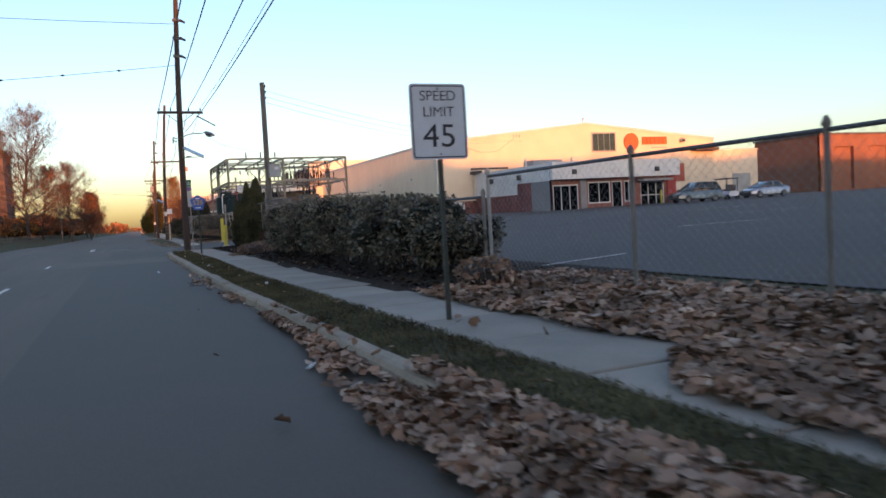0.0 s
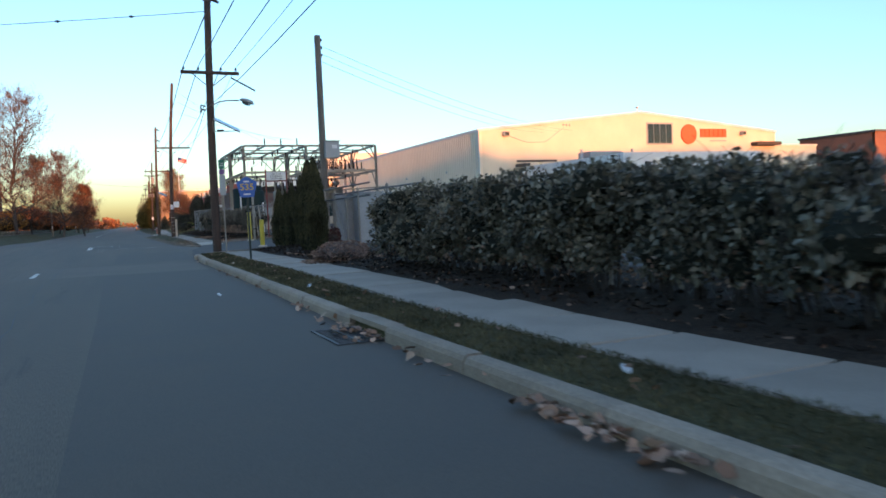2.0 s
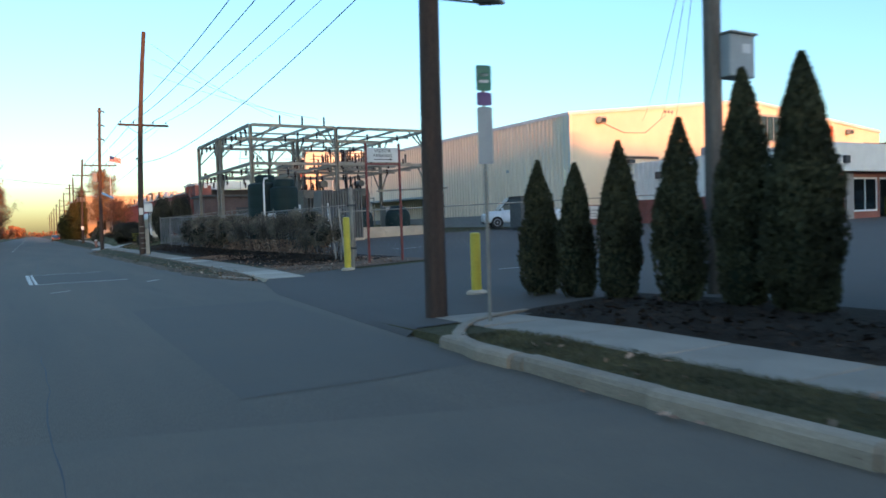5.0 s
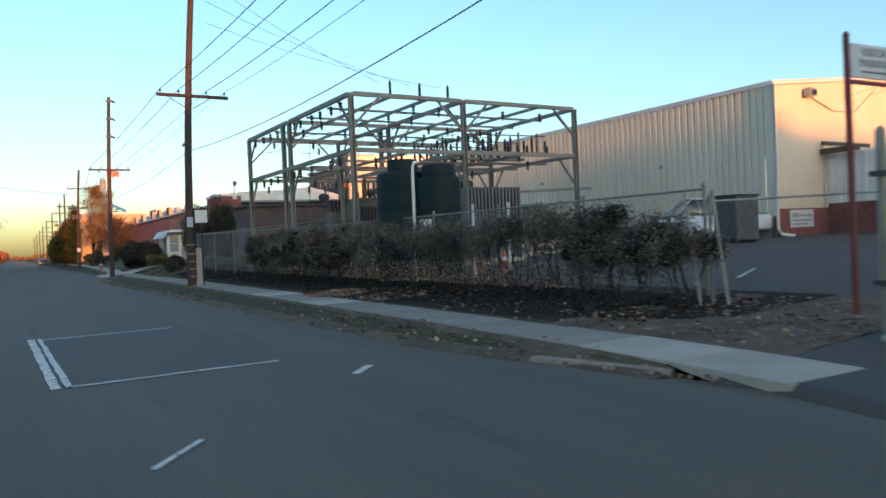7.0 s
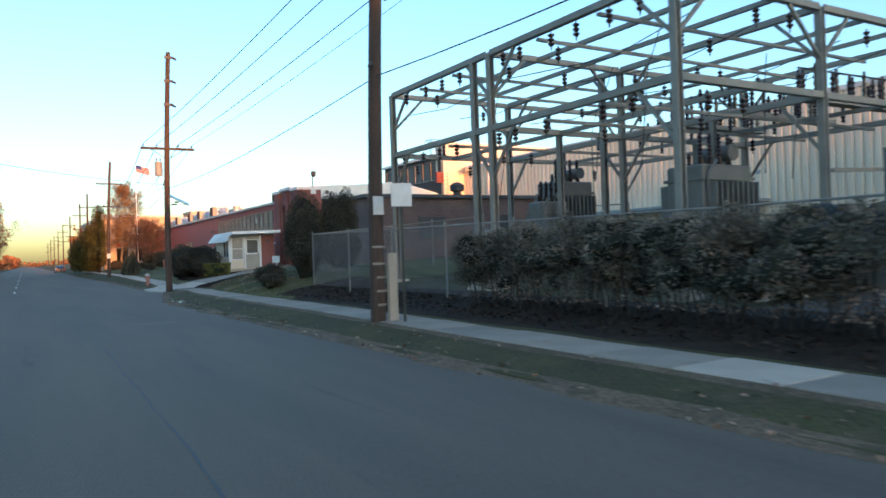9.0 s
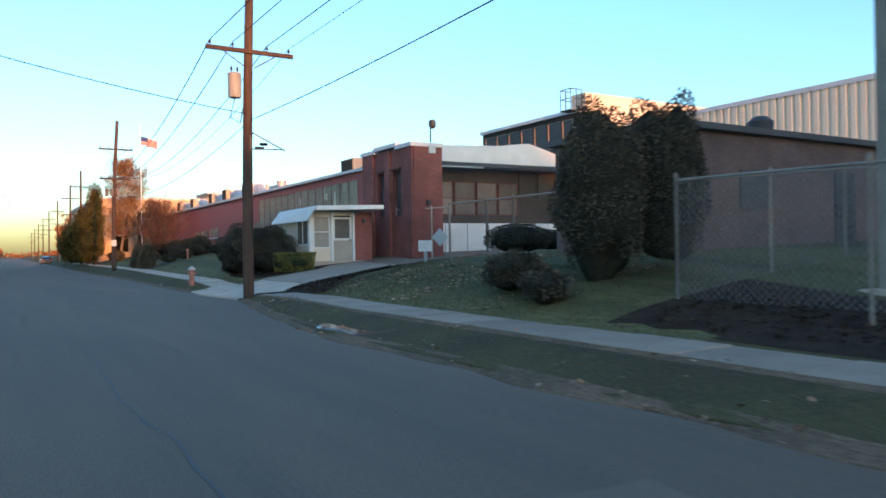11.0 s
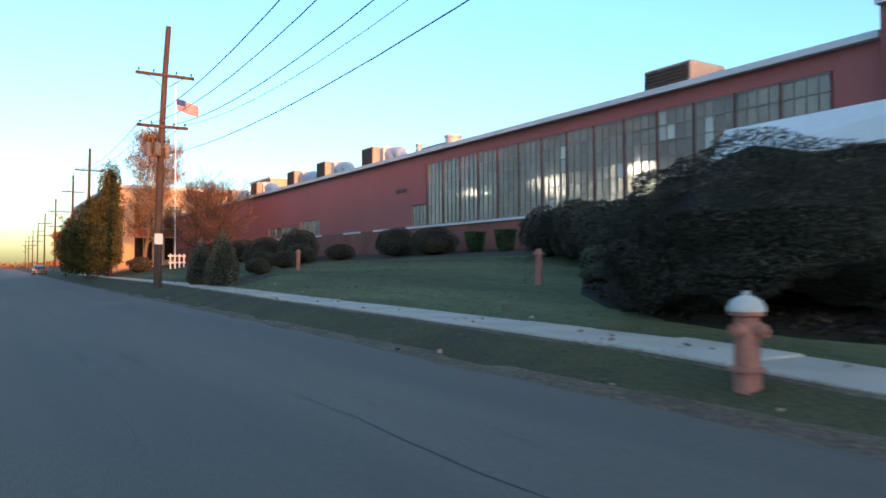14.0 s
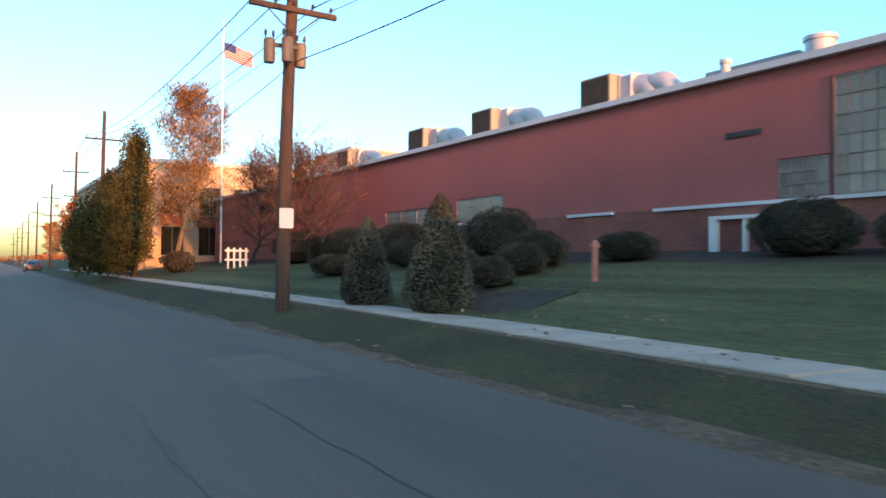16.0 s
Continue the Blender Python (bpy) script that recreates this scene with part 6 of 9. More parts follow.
part("pilaster", bm, GREY_BLOCK, an)
bm = bmesh.new()
box(bm, AE - 1.1, AE - 0.1, AY + 0.38, AY + 0.5, 1.5, 4.3)
part("banner", bm, SIGN_RED, an, "red banner by the entrance")
bm = bmesh.new()
box(bm, 41.9, 45.3, AY - 0.5, AY + 0.4, 3.1, 3.3)
part("door_canopy", bm, GREY_BLOCK, an)
for x in (34.6, 43.5):
    bm = bmesh.new()
    box(bm, x, x + 0.4, AY - 0.3, AY - 0.13, 3.95, 4.35)
    part("parapet_lamp", bm, DARK_STEEL, an)
for yy in (63.0, 57.6):
    bm = bmesh.new()
    box(bm, AX - 0.3, AX - 0.05, yy, yy + 0.4, 3.85, 4.3)
    part("parapet_lamp", bm, DARK_STEEL, an)
for x, y, w, h in ((36.0, 61.0, 3.4, 1.0), (41.0, 60.5, 2.6, 0.7)):
    bm = bmesh.new()
    box(bm, x, x + w, y, y + 1.8, 4.9, 4.9 + h)
    bmesh.ops.bevel(bm, geom=bm.edges[:], offset=0.06, segments=1, affect="EDGES")
    un = part("roof_unit", bm, GREY_BOX, an, "grey roof air unit")
    bm = bmesh.new()
    rod(bm, (x - 0.5, y + 0.5, 4.9), (x - 0.5, y + 0.5, 6.1), 0.12, seg=8)
    part("vent_pipe", bm, DUCT, an, "", True)
bm = bmesh.new()
box(bm, AX - 0.5, AX + 0.0, 65.4, WY - 0.07, 5.05, 5.3)
part("gutter_box", bm, DARK_STEEL, an)
for x in (43.2, 46.0):
    bm = bmesh.new()
    lathe(bm, [(0.09, 0), (0.09, 1.15), (0.03, 1.2)], (x, AY - 1.2, gz(x, AY)), 10)
    part("door_bollard", bm, YELLOW_PAINT, an, "yellow door bollard", True)

# taller annex behind and the brick hall to the east
b2 = thing("side_hall", (0, 0, 0), "plain cream hall beside the warehouse", "hall")
bm = bmesh.new()
box(bm, 68.0, 75.6, 70.5, 82.0, 0.2, 7.2)
part("wall", bm, CREAM_WALL, b2)
bm = bmesh.new()
box(bm, 67.9, 75.7, 70.4, 82.1, 7.2, 7.35)
part("roof", bm, ROOF_WHITE, b2)
for x in (71.2,):
    bm = bmesh.new()
    box(bm, x, x + 3.0, 70.43, 70.49, 0.7, 4.2)
    part("roller_door", bm, GREY_BOX, b2)
hall = thing("brick_hall", (0, 0, 0), "long red-brown brick hall with tall recessed bays", "hall")
bm = bmesh.new()
wall_with_holes(bm, 94.0, 160.0, 0.0, 9.6, [(x, x + 4.2, 1.5, 7.8) for x in range(97, 150, 8)], 0.5, lambda u, w, z: (u, 76.0 + w, z))
box(bm, 94.0, 160.0, 76.5, 88.0, 0.0, 9.6)
part("wall", bm, FAR_RUST, hall)
bm = bmesh.new()
box(bm, 93.8, 160.2, 75.8, 88.2, 9.6, 9.85)
part("roof", bm, ROOF_FELT, hall)

# cream block and hall behind the gate
bk = thing("loading_hall", (0, 0, 0), "tall cream block with a dark glazed side and white canopy", "hall")
BX, BY = 26.6, 111.7
bm = bmesh.new()
box(bm, BX + 0.02, 40.0, BY, BY + 1.2, 0.5, 10.45)
box(bm, BX + 0.1, 29.0, BY + 1.2, 122.0, 0.5, 9.3)
part("end_wall", bm, CREAM_WALL, bk, "cream end wall")
side = lambda u, w, z: (BX - 0.03 + w, u, z)
bm = bmesh.new()
wall_with_holes(bm, BY + 0.3, 122.0, 0.5, 9.35, [(112.5 + i * 1.34, 113.72 + i * 1.34, 7.5, 9.1) for i in range(7)], 0.12, lambda u, w, z: (BX - 0.05 + w, u, z))
part("dark_side", bm, DARK_CLAD, bk, "dark side wall")
for i in range(7):
    window(bk, side, 112.5 + i * 1.34, 113.72 + i * 1.34, 7.5, 9.1, TRIM_GREY, DIM_GLASS, 1, 1, w=0.045, inset=0.06)
bm = bmesh.new()
box(bm, BX - 0.3, BX + 0.2, BY + 0.3, 122.0, 9.35, 9.55)
part("roof_edge", bm, ROOF_WHITE, bk)
bm = bmesh.new()
for z in (10.1, 10.65):
    tube(bm, [(BX, BY + 0.3, z), (BX - 0.85, BY + 0.3, z), (BX - 0.85, BY + 1.2, z), (BX, BY + 1.2, z)], 0.025, 5)
for p in ((BX, BY + 0.3), (BX - 0.42, BY + 0.3), (BX - 0.85, BY + 0.3), (BX - 0.85, BY + 0.75), (BX - 0.85, BY + 1.2), (BX - 0.42, BY + 1.2)):
    rod(bm, (p[0], p[1], 9.4), (p[0], p[1], 10.68), 0.025, seg=5)
box(bm, BX - 0.9, BX, BY + 0.3, BY + 1.2, 9.4, 9.46)
part("roof_rail", bm, DARK_STEEL, bk)
bm = bmesh.new()
for x in (BX - 0.12, BX + 0.28):
    rod(bm, (x, BY - 0.18, 1.2), (x, BY - 0.18, 8.0), 0.025, seg=5)
for i in range(20):
    rod(bm, (BX - 0.12, BY - 0.18, 1.4 + i * 0.33), (BX + 0.28, BY - 0.18, 1.4 + i * 0.33), 0.015, seg=4)
part("ladder", bm, TRIM_GREY, bk)
bm = bmesh.new()
box(bm, BX - 0.75, BX - 0.1, BY - 0.2, BY + 0.15, 7.15, 8.0)
part("hose_box", bm, RED_POST, bk, "red hose box on the wall corner")
bm = bmesh.new()
box(bm, BX + 1.4, BX + 2.0, BY - 1.1, BY - 0.5, 8.0, 8.3)
part("gutter_head", bm, TAN_METAL, bk, "tan gutter head at the roof corner")

# low link with a white roof between the tower and the loading hall
lk = thing("link_building", (0, -1.9, 0), "dark glazed link building with a white roof and pale base", "link building")
bm = bmesh.new()
box(bm, 15.4, BX - 0.35, 115.95, 116.3, 0.8, 6.0)
part("wall", bm, DARK_CLAD, lk)
lf = lambda u, w, z: (u, 115.85 + w, z)
for i in range(5):
    window(lk, lf, 15.9 + i * 1.5, 17.3 + i * 1.5, 3.35, 5.2, RED_FRAME, BLIND, 1, 2, inset=0.05)
for i in range(2):
    window(lk, lf, 23.4 + i * 1.4, 24.7 + i * 1.4, 4.4, 5.8, DARK_STEEL, DIM_GLASS, 1, 1, inset=0.05)
bm = bmesh.new()
prism(bm, [(15.2, 6.0), (BX - 0.4, 6.05), (BX - 0.4, 6.35), (22.6, 7.25), (20.5, 7.0), (15.2, 6.75)], -1.0, 0.5, Matrix.Translation((0, 114.9, 0)) @ pose(0, 0, 0, 90, 0, 0) @ Matrix.Diagonal((1, 1, -1, 1)))
bmesh.ops.recalc_face_normals(bm, faces=bm.faces[:])
part("roof", bm, WHITE_PAINT, lk, "white folded roof")
for i in range(8):
    bm = bmesh.new()
    box(bm, 15.5 + i * 1.36, 16.8 + i * 1.36, 113.6, 113.75, 1.35, 2.75)
    part("base_panel", bm, WHITE_PAINT, lk, "white base panel")
bm = bmesh.new()
box(bm, 15.4, 26.2, 113.76, 116.0, 0.8, 2.8)
part("base_wall", bm, WHITE_PAINT, lk)

# brick stair tower
tw = thing("stair_tower", (0, 0, 0), "dark red brick stair tower with two slot windows", "tower")
tz = [(109.2, 110.7, 6.36), (110.7, 112.9, 6.5), (112.9, 114.4, 6.4)]
bm = bmesh.new()
tower_w = lambda u, w, z: (13.62 + w, u, z)
slots = [(110.45, 111.25, 3.1, 5.25), (112.1, 112.9, 3.1, 5.25)]
wall_with_holes(bm, 109.2, 114.4, 0.8, 6.3, slots, 0.3, tower_w)
wall_with_holes(bm, 13.62, 15.15, 0.8, 6.3, [], 0.3, lambda u, w, z: (u, 109.2 + w, z))
wall_with_holes(bm, 13.62, 15.15, 5.0, 6.3, [], 0.3, lambda u, w, z: (u, 114.4 - w, z))
wall_with_holes(bm, 109.2, 114.4, 0.8, 6.3, [], 0.3, lambda u, w, z: (15.15 - w, u, z))
part("wall", bm, DARK_BRICK, tw)
for u in ((109.25, 109.95), (111.4, 111.95), (113.2, 114.35)):
    bm = bmesh.new()
    box(bm, 13.5, 13.62, u[0], u[1], 0.8, 6.28)
    part("pier", bm, DARK_BRICK, tw)
for s in slots:
    window(tw, tower_w, s[0], s[1], s[2], s[3], RED_FRAME, DIM_GLASS, 1, 3, inset=0.2)
    bm = bmesh.new()
    box(bm, 13.5, 13.7, s[0] - 0.05, s[1] + 0.05, 5.3, 5.38)
    part("lintel", bm, RED_FRAME, tw)
for a, b, z in tz:
    bm = bmesh.new()
    box(bm, 13.42, 15.2, a - 0.06, b + 0.02, z - 0.12, z + 0.06)
    part("coping", bm, ROOF_WHITE, tw, "pale stone coping")
bm = bmesh.new()
rod(bm, (14.6, 109.3, 6.4), (14.6, 109.3, 7.15), 0.035, seg=8)
ml = part("lamp_mast", bm, DARK_STEEL, tw, "", True)
bm = bmesh.new()
lathe(bm, [(0.05, 0), (0.16, 0.1), (0.17, 0.32), (0.12, 0.4)], (14.65, 109.2, 7.1), 12)
part("mast_lamp", bm, DARK_STEEL, ml, "unlit flood lamp on a mast", True)
bm = bmesh.new()
box(bm, 14.4, 14.75, 109.1, 109.17, 5.95, 6.3)
part("tower_sign", bm, SIGN_WHITE, tw)
bm = bmesh.new()
box(bm, 14.25, 14.42, 109.05, 109.18, 3.55, 3.75)
part("tower_lamp", bm, DARK_STEEL, tw)

# long red factory with the steel window band
FX = 13.75
fa = thing("factory_hall", (0, 0, 0), "long red factory hall with a wide steel window band", "factory")
BAND0, BAY, NB = 132.02, 1.182, 14
westf = lambda u, w, z: (FX + w, u, z)
fholes = [(BAND0 - BAY * NB, BAND0, 2.82, 5.26), (BAND0 + 0.05, BAND0 + 1.22, 2.82, 3.68), (143.0, 145.7, 2.86, 3.66), (146.0, 151.0, 2.86, 3.5)]
bm = bmesh.new()
wall_with_holes(bm, 114.4, 176.0, 2.78, 5.66, fholes, 0.25, westf)
part("upper_wall", bm, RED_PANEL, fa, "red painted upper wall")
bm = bmesh.new()
box(bm, FX - 0.03, FX + 0.3, 114.4, 176.0, 0.4, 2.78)
part("brick_base", bm, RED_BRICK, fa, "red brick base")
for a, b in ((114.4, 136.6), (138.0, 139.8), (142.6, 152.0)):
    bm = bmesh.new()
    box(bm, FX - 0.1, FX + 0.02, a, b, 2.72, 2.8)
    part("sill", bm, ROOF_WHITE, fa, "pale stone sill")
bm = bmesh.new()
box(bm, FX - 0.2, FX + 0.35, 114.42, 176.2, 5.66, 5.81)
part("eave", bm, ROOF_WHITE, fa, "pale metal eave")
bm = bmesh.new()
v = [bm.verts.new(p) for p in ((FX + 0.3, 114.5, 5.79), (FX + 0.3, 176, 5.79), (48, 176, 5.74), (48, 114.5, 5.74))]
bm.faces.new(v)
part("roof", bm, ROOF_FELT, fa)
for i in range(NB):
    window(fa, westf, BAND0 - BAY * (i + 1) + 0.025, BAND0 - BAY * i - 0.025, 2.83, 5.25, MUNTIN, OLD_GLASS, 4, 6, w=0.034, inset=0.04, name="steel_window")
for h in fholes[1:]:
    window(fa, westf, h[0] + 0.02, h[1] - 0.02, h[2] + 0.02, h[3] - 0.02, MUNTIN, OLD_GLASS, 4, 3, w=0.03, inset=0.04, name="steel_window")
for name, c in (("inner_wall", (FX + 9.0, FX + 9.2, 114.7, 175.7, 0.6, 5.7)), ("end_wall", (FX + 0.3, FX + 9.2, 114.5, 114.7, 0.6, 5.7)), ("end_wall", (FX + 0.3, FX + 9.2, 175.7, 175.9, 0.6, 5.7)), ("inner_floor", (FX + 0.3, FX + 9.2, 114.5, 175.9, 0.5, 0.6)), ("inner_ceiling", (FX + 0.3, FX + 9.2, 114.5, 175.9, 5.6, 5.72))):
    bm = bmesh.new()
    box(bm, *c)
    part(name, bm, WHITE_PAINT if name == "inner_ceiling" else GREY_BLOCK, fa)
for x, y in ((1.6, 117.6), (1.6, 122.4), (1.8, 126.6), (1.6, 131.0), (4.6, 119.8), (4.6, 125.0), (4.8, 129.6), (7.5, 117.0), (7.5, 122.0), (7.5, 128.0)):
    lamp = thing("ceiling_lamp", (FX + x, y, 4.1), "lit fluorescent lamp hanging inside the factory", "ceiling lamp", "factory lamps")
    bm = bmesh.new()
    box(bm, -0.12, 0.12, -0.65, 0.65, 0.05, 0.12)
    part("reflector", bm, WHITE_PAINT, lamp)
    bm = bmesh.new()
    rod(bm, (0, -0.6, 0), (0, 0.6, 0), 0.05, seg=8)
    part("lamp_tube", bm, LAMP_GLOW, lamp, "glowing tube", True)
    bm = bmesh.new()
    for yy in (-0.5, 0.5):
        rod(bm, (0, yy, 0.12), (0, yy, 1.5), 0.01, seg=4)
    part("hanger", bm, DARK_STEEL, lamp)
bm = bmesh.new()
box(bm, FX - 0.05, FX + 0.02, 133.6, 134.5, 4.3, 4.42)
part("wall_grille", bm, DARK_STEEL, fa)


def bulkhead():
    t = thing("cellar_hatch", (13.38, 133.85, 1.74), "white framed cellar hatch against the factory base", "hatch")
    for a, b, z0, z1 in ((-0.75, -0.66, 0, 0.66), (0.55, 0.75, 0, 0.66), (-0.75, 0.75, 0.66, 0.74), (-0.2, -0.12, 0, 0.66)):
        bm = bmesh.new()
        box(bm, -0.15, 0.33, a, b, z0 - 0.3 if z0 == 0 else z0, z1)
        part("frame", bm, WHITE_PAINT, t)
    bm = bmesh.new()
    box(bm, -0.02, 0.33, -0.66, 0.55, -0.3, 0.66)
    part("infill", bm, DARK_BRICK, t)


bulkhead()
for i in range(NB + 1):
    bm = bmesh.new()
    box(bm, FX - 0.02, FX + 0.14, BAND0 - BAY * i - 0.024, BAND0 - BAY * i + 0.024, 2.825, 5.255)
    part("bay_mullion", bm, RED_FRAME, fa)


def evap_cooler(at, turn=0.0, plain=False):
    t = thing("rooftop_cooler", at, "tan rooftop cooler box with a bent galvanised duct", "air cooler", "rooftop coolers", turn)
    bm = bmesh.new()
    box(bm, -0.7, 0.6, -0.75, 0.75, 0.22, 1.15)
    bmesh.ops.bevel(bm, geom=bm.edges[:], offset=0.03, segments=1, affect="EDGES")
    body = part("housing", bm, TAN_METAL, t)
    for face in ((-1, 1) if not plain else (1,)):
        bm = bmesh.new()
        box(bm, -0.63, 0.53, face * 0.753 - 0.006, face * 0.753 + 0.006, 0.28, 1.09)
        for i in range(9):
            box(bm, -0.62, 0.52, face * 0.765 - 0.012, face * 0.765 + 0.012, 0.29 + i * 0.09, 0.345 + i * 0.09)
        part("louvre", bm, LOUVRE_BROWN, body, "dark brown louvred pad")
    bm = bmesh.new()
    y0, y1 = -0.68, 0.68
    box(bm, -0.708, -0.7, y0, y1, 0.28, 1.09)
    for i in range(9):
        box(bm, -0.73, -0.705, y0 + 0.01, y1 - 0.01, 0.29 + i * 0.09, 0.345 + i * 0.09)
    part("louvre", bm, LOUVRE_BROWN, body, "dark brown louvred pad")
    for x in (-0.62, 0.52):
        for y in (-0.66, 0.66):
            bm = bmesh.new()
            box(bm, x - 0.04, x + 0.04, y - 0.04, y + 0.04, -0.24, 0.22)
            part("leg", bm, DARK_STEEL, t)
    bm = bmesh.new()
    box(bm, 0.6, 1.15, -0.42, 0.42, 0.3, 1.06)
    bmesh.ops.bevel(bm, geom=bm.edges[:], offset=0.06, segments=2, affect="EDGES")
    sleeve = part("duct_sleeve", bm, DUCT, t, "square galvanised duct sleeve")
    for x in (0.66, 1.12):
        bm = bmesh.new()
        box(bm, x - 0.02, x + 0.02, -0.46, 0.46, 0.26, 1.1)
        part("flange", bm, DUCT, sleeve)
    for x0, r in ((1.1, 0.4), (1.72, 0.34)):
        bm = bmesh.new()
        tube(bm, [(x0, 0, 0.68), (x0 + 0.22, 0, 0.67), (x0 + 0.42, 0, 0.6), (x0 + 0.56, 0, 0.44), (x0 + 0.62, 0, 0.2), (x0 + 0.63, 0, -0.25)], [r, r, r * 0.97, r * 0.95, r * 0.94, r * 0.94], 12)
        part("duct", bm, DUCT, t, "bent galvanised duct", True)
    return t


first = evap_cooler((15.9, 140.15, 6.0), -90)
for y in (146.1, 150.9, 158.2, 164.2):
    copy_thing(first, pose(15.9, y, 6.0, 0, 0, -90))
bigger = evap_cooler((16.9, 121.85, 5.85), 0.0, True)
bigger.scale = (1.2, 1.2, 1.15)
fan = thing("roof_fan", (16.0, 133.55, 5.86), "round galvanised roof fan with a rolled rim", "roof fan")
bm = bmesh.new()
lathe(bm, [(0.3, 0), (0.31, 0.5), (0.33, 0.52), (0.34, 0.86), (0.38, 0.88), (0.38, 0.98), (0.34, 0.99), (0.3, 0.9)], seg=20)
part("hood", bm, DUCT, fan, "", True)
bm = bmesh.new()
lathe(bm, [(0.38, -0.1), (0.38, 0.1)], seg=12)
part("curb", bm, DUCT, fan, "", True)
sky_light = thing("roof_hatch_row", (16.3, 135.45, 5.86), "long low grey roof vent box", "roof vent")
bm = bmesh.new()
prism(bm, [(-0.4, -0.1), (0.5, -0.1), (0.5, 0.8), (-0.3, 0.8)], -1.35, 1.35, pose(0, 0, 0, 90, 0, 0))
part("ridge", bm, GREY_BOX, sky_light)
bm = bmesh.new()
lathe(bm, [(0.13, 0.0), (0.13, 0.8), (0.16, 0.82), (0.16, 0.92), (0.05, 0.95)], (-0.6, 0.5, 0), 12)
part("vent_pipe", bm, DUCT, sky_light, "", True)

# gatehouse
GX, GY = 9.2, 110.85
gh = thing("gatehouse", (GX, GY, 1.0), "small brick gatehouse with white trim and a sloped white roof", "gatehouse")
gh_s = lambda u, w, z: (u, w, z)
gh_w = lambda u, w, z: (w, u, z)
W0, L0, H0 = 3.05, 3.6, 2.25
bm = bmesh.new()
box(bm, -0.02, W0 + 0.02, -0.02, L0, -0.5, 0.02)
part("footing", bm, CONCRETE, gh)
bm = bmesh.new()
box(bm, 2.12, W0, 0.0, 0.15, 0.02, H0)
box(bm, W0 - 0.15, W0, 0.15, L0, 0.02, H0)
box(bm, 0.15, W0 - 0.15, L0 - 0.15, L0, 0.02, H0)
part("wall", bm, DARK_BRICK, gh, "dull red brick wall")
bm = bmesh.new()
box(bm, 0.12, 0.96, 0.02, 0.14, 0.02, 0.6)
wall_with_holes(bm, 0.12, L0, 0.02, H0, [(0.3, 1.75, 0.75, 2.0)], 0.13, gh_w)
box(bm, 0.12, 2.12, 0.02, 0.14, 2.08, H0)
part("cream_panel", bm, CREAM_WALL, gh, "cream panel under the windows")
# Near-black backing for the gatehouse's dim inside.
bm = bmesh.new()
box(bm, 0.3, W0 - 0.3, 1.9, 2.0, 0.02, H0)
part("inner_wall", bm, ROOM_SHADE, gh)
window(gh, gh_s, 0.12, 0.94, 0.6, 2.08, WHITE_PAINT, CURTAIN, 1, 2, w=0.06, inset=0.04)
window(gh, gh_w, 0.3, 1.75, 0.75, 2.0, WHITE_PAINT, DUSK_GLASS, 2, 1, w=0.07, inset=0.03)
bm = bmesh.new()
box(bm, 1.08, 2.02, 0.05, 0.1, 0.02, 0.95)
door = part("door", bm, TAN_METAL, gh, "tan door with a glazed upper half")
window(door, gh_s, 1.08, 2.02, 0.95, 2.02, WHITE_PAINT, DUSK_GLASS, 1, 1, w=0.1, inset=0.07)
bm = bmesh.new()
box(bm, 1.9, 1.97, -0.02, 0.05, 0.92, 1.02)
part("door_handle", bm, STEEL, door)
for name, a, b in (("corner_post", -0.08, 0.12), ("door_jamb", 0.96, 1.07), ("door_jamb", 2.03, 2.13)):
    bm = bmesh.new()
    box(bm, a, b, -0.06, 0.15, 0.0, H0)
    part(name, bm, WHITE_PAINT, gh, "white painted post")
bm = bmesh.new()
low = [bm.verts.new(p) for p in ((-0.06, -0.93, 2.28), (W0 + 0.16, -0.93, 2.36), (W0 + 0.16, L0 + 0.2, 2.32), (-0.06, L0 + 0.2, 2.24))]
high = [bm.verts.new(p + Vector((0, 0, 0.19))) for p in (v.co for v in low)]
bm.faces.new(low[::-1])
bm.faces.new(high)
for i in range(4):
    bm.faces.new((low[i], low[(i + 1) % 4], high[(i + 1) % 4], high[i]))
roof = part("roof", bm, WHITE_PAINT, gh, "white overhanging flat roof")
bm = bmesh.new()
for lift in (0.0, -0.05):
    bm.faces.new([bm.verts.new((x, y, z + lift)) for x, y, z in ((-0.065, -0.93, 2.47), (-0.065, L0 + 0.2, 2.43), (-0.5, L0 + 0.2, 1.86), (-0.32, -0.36, 1.85))])
bm.verts.ensure_lookup_table()
for i in range(4):
    j = (i + 1) % 4
    bm.faces.new((bm.verts[i], bm.verts[j], bm.verts[4 + j], bm.verts[4 + i]))
bmesh.ops.recalc_face_normals(bm, faces=bm.faces[:])
part("sloped_edge", bm, WHITE_PAINT, roof, "white sloping roof skirt")
for x, z, m in ((2.55, 1.75, DARK_STEEL), (2.2, 2.2, GREY_BOX)):
    bm = bmesh.new()
    box(bm, x, x + 0.12, -0.12, 0.0, z, z + 0.18)
    part("wall_lamp", bm, m, gh)

# gates and fence between gatehouse and loading hall
chain_fence([(13.8, 111.25), (14.06, 109.97), (14.43, 107.5)], 2.35, 1.3, "closed chain-link vehicle gates with grey posts", mesh_step=0.2, wire_r=0.0012, posts=POST_GREY, pr=0.036)
for x, y in ((14.06, 109.97), (14.13, 109.8)):
    gp = thing("gate_post", (x, y, gz(x, y)), "bright galvanised post of the vehicle gates", "post", "gate posts")
    bm = bmesh.new()
    rod(bm, (0, 0, -0.2), (-0.06, 0, 2.6), 0.05, seg=10)
    part("shaft", bm, POST_GREY, gp, "", True)
    bm = bmesh.new()
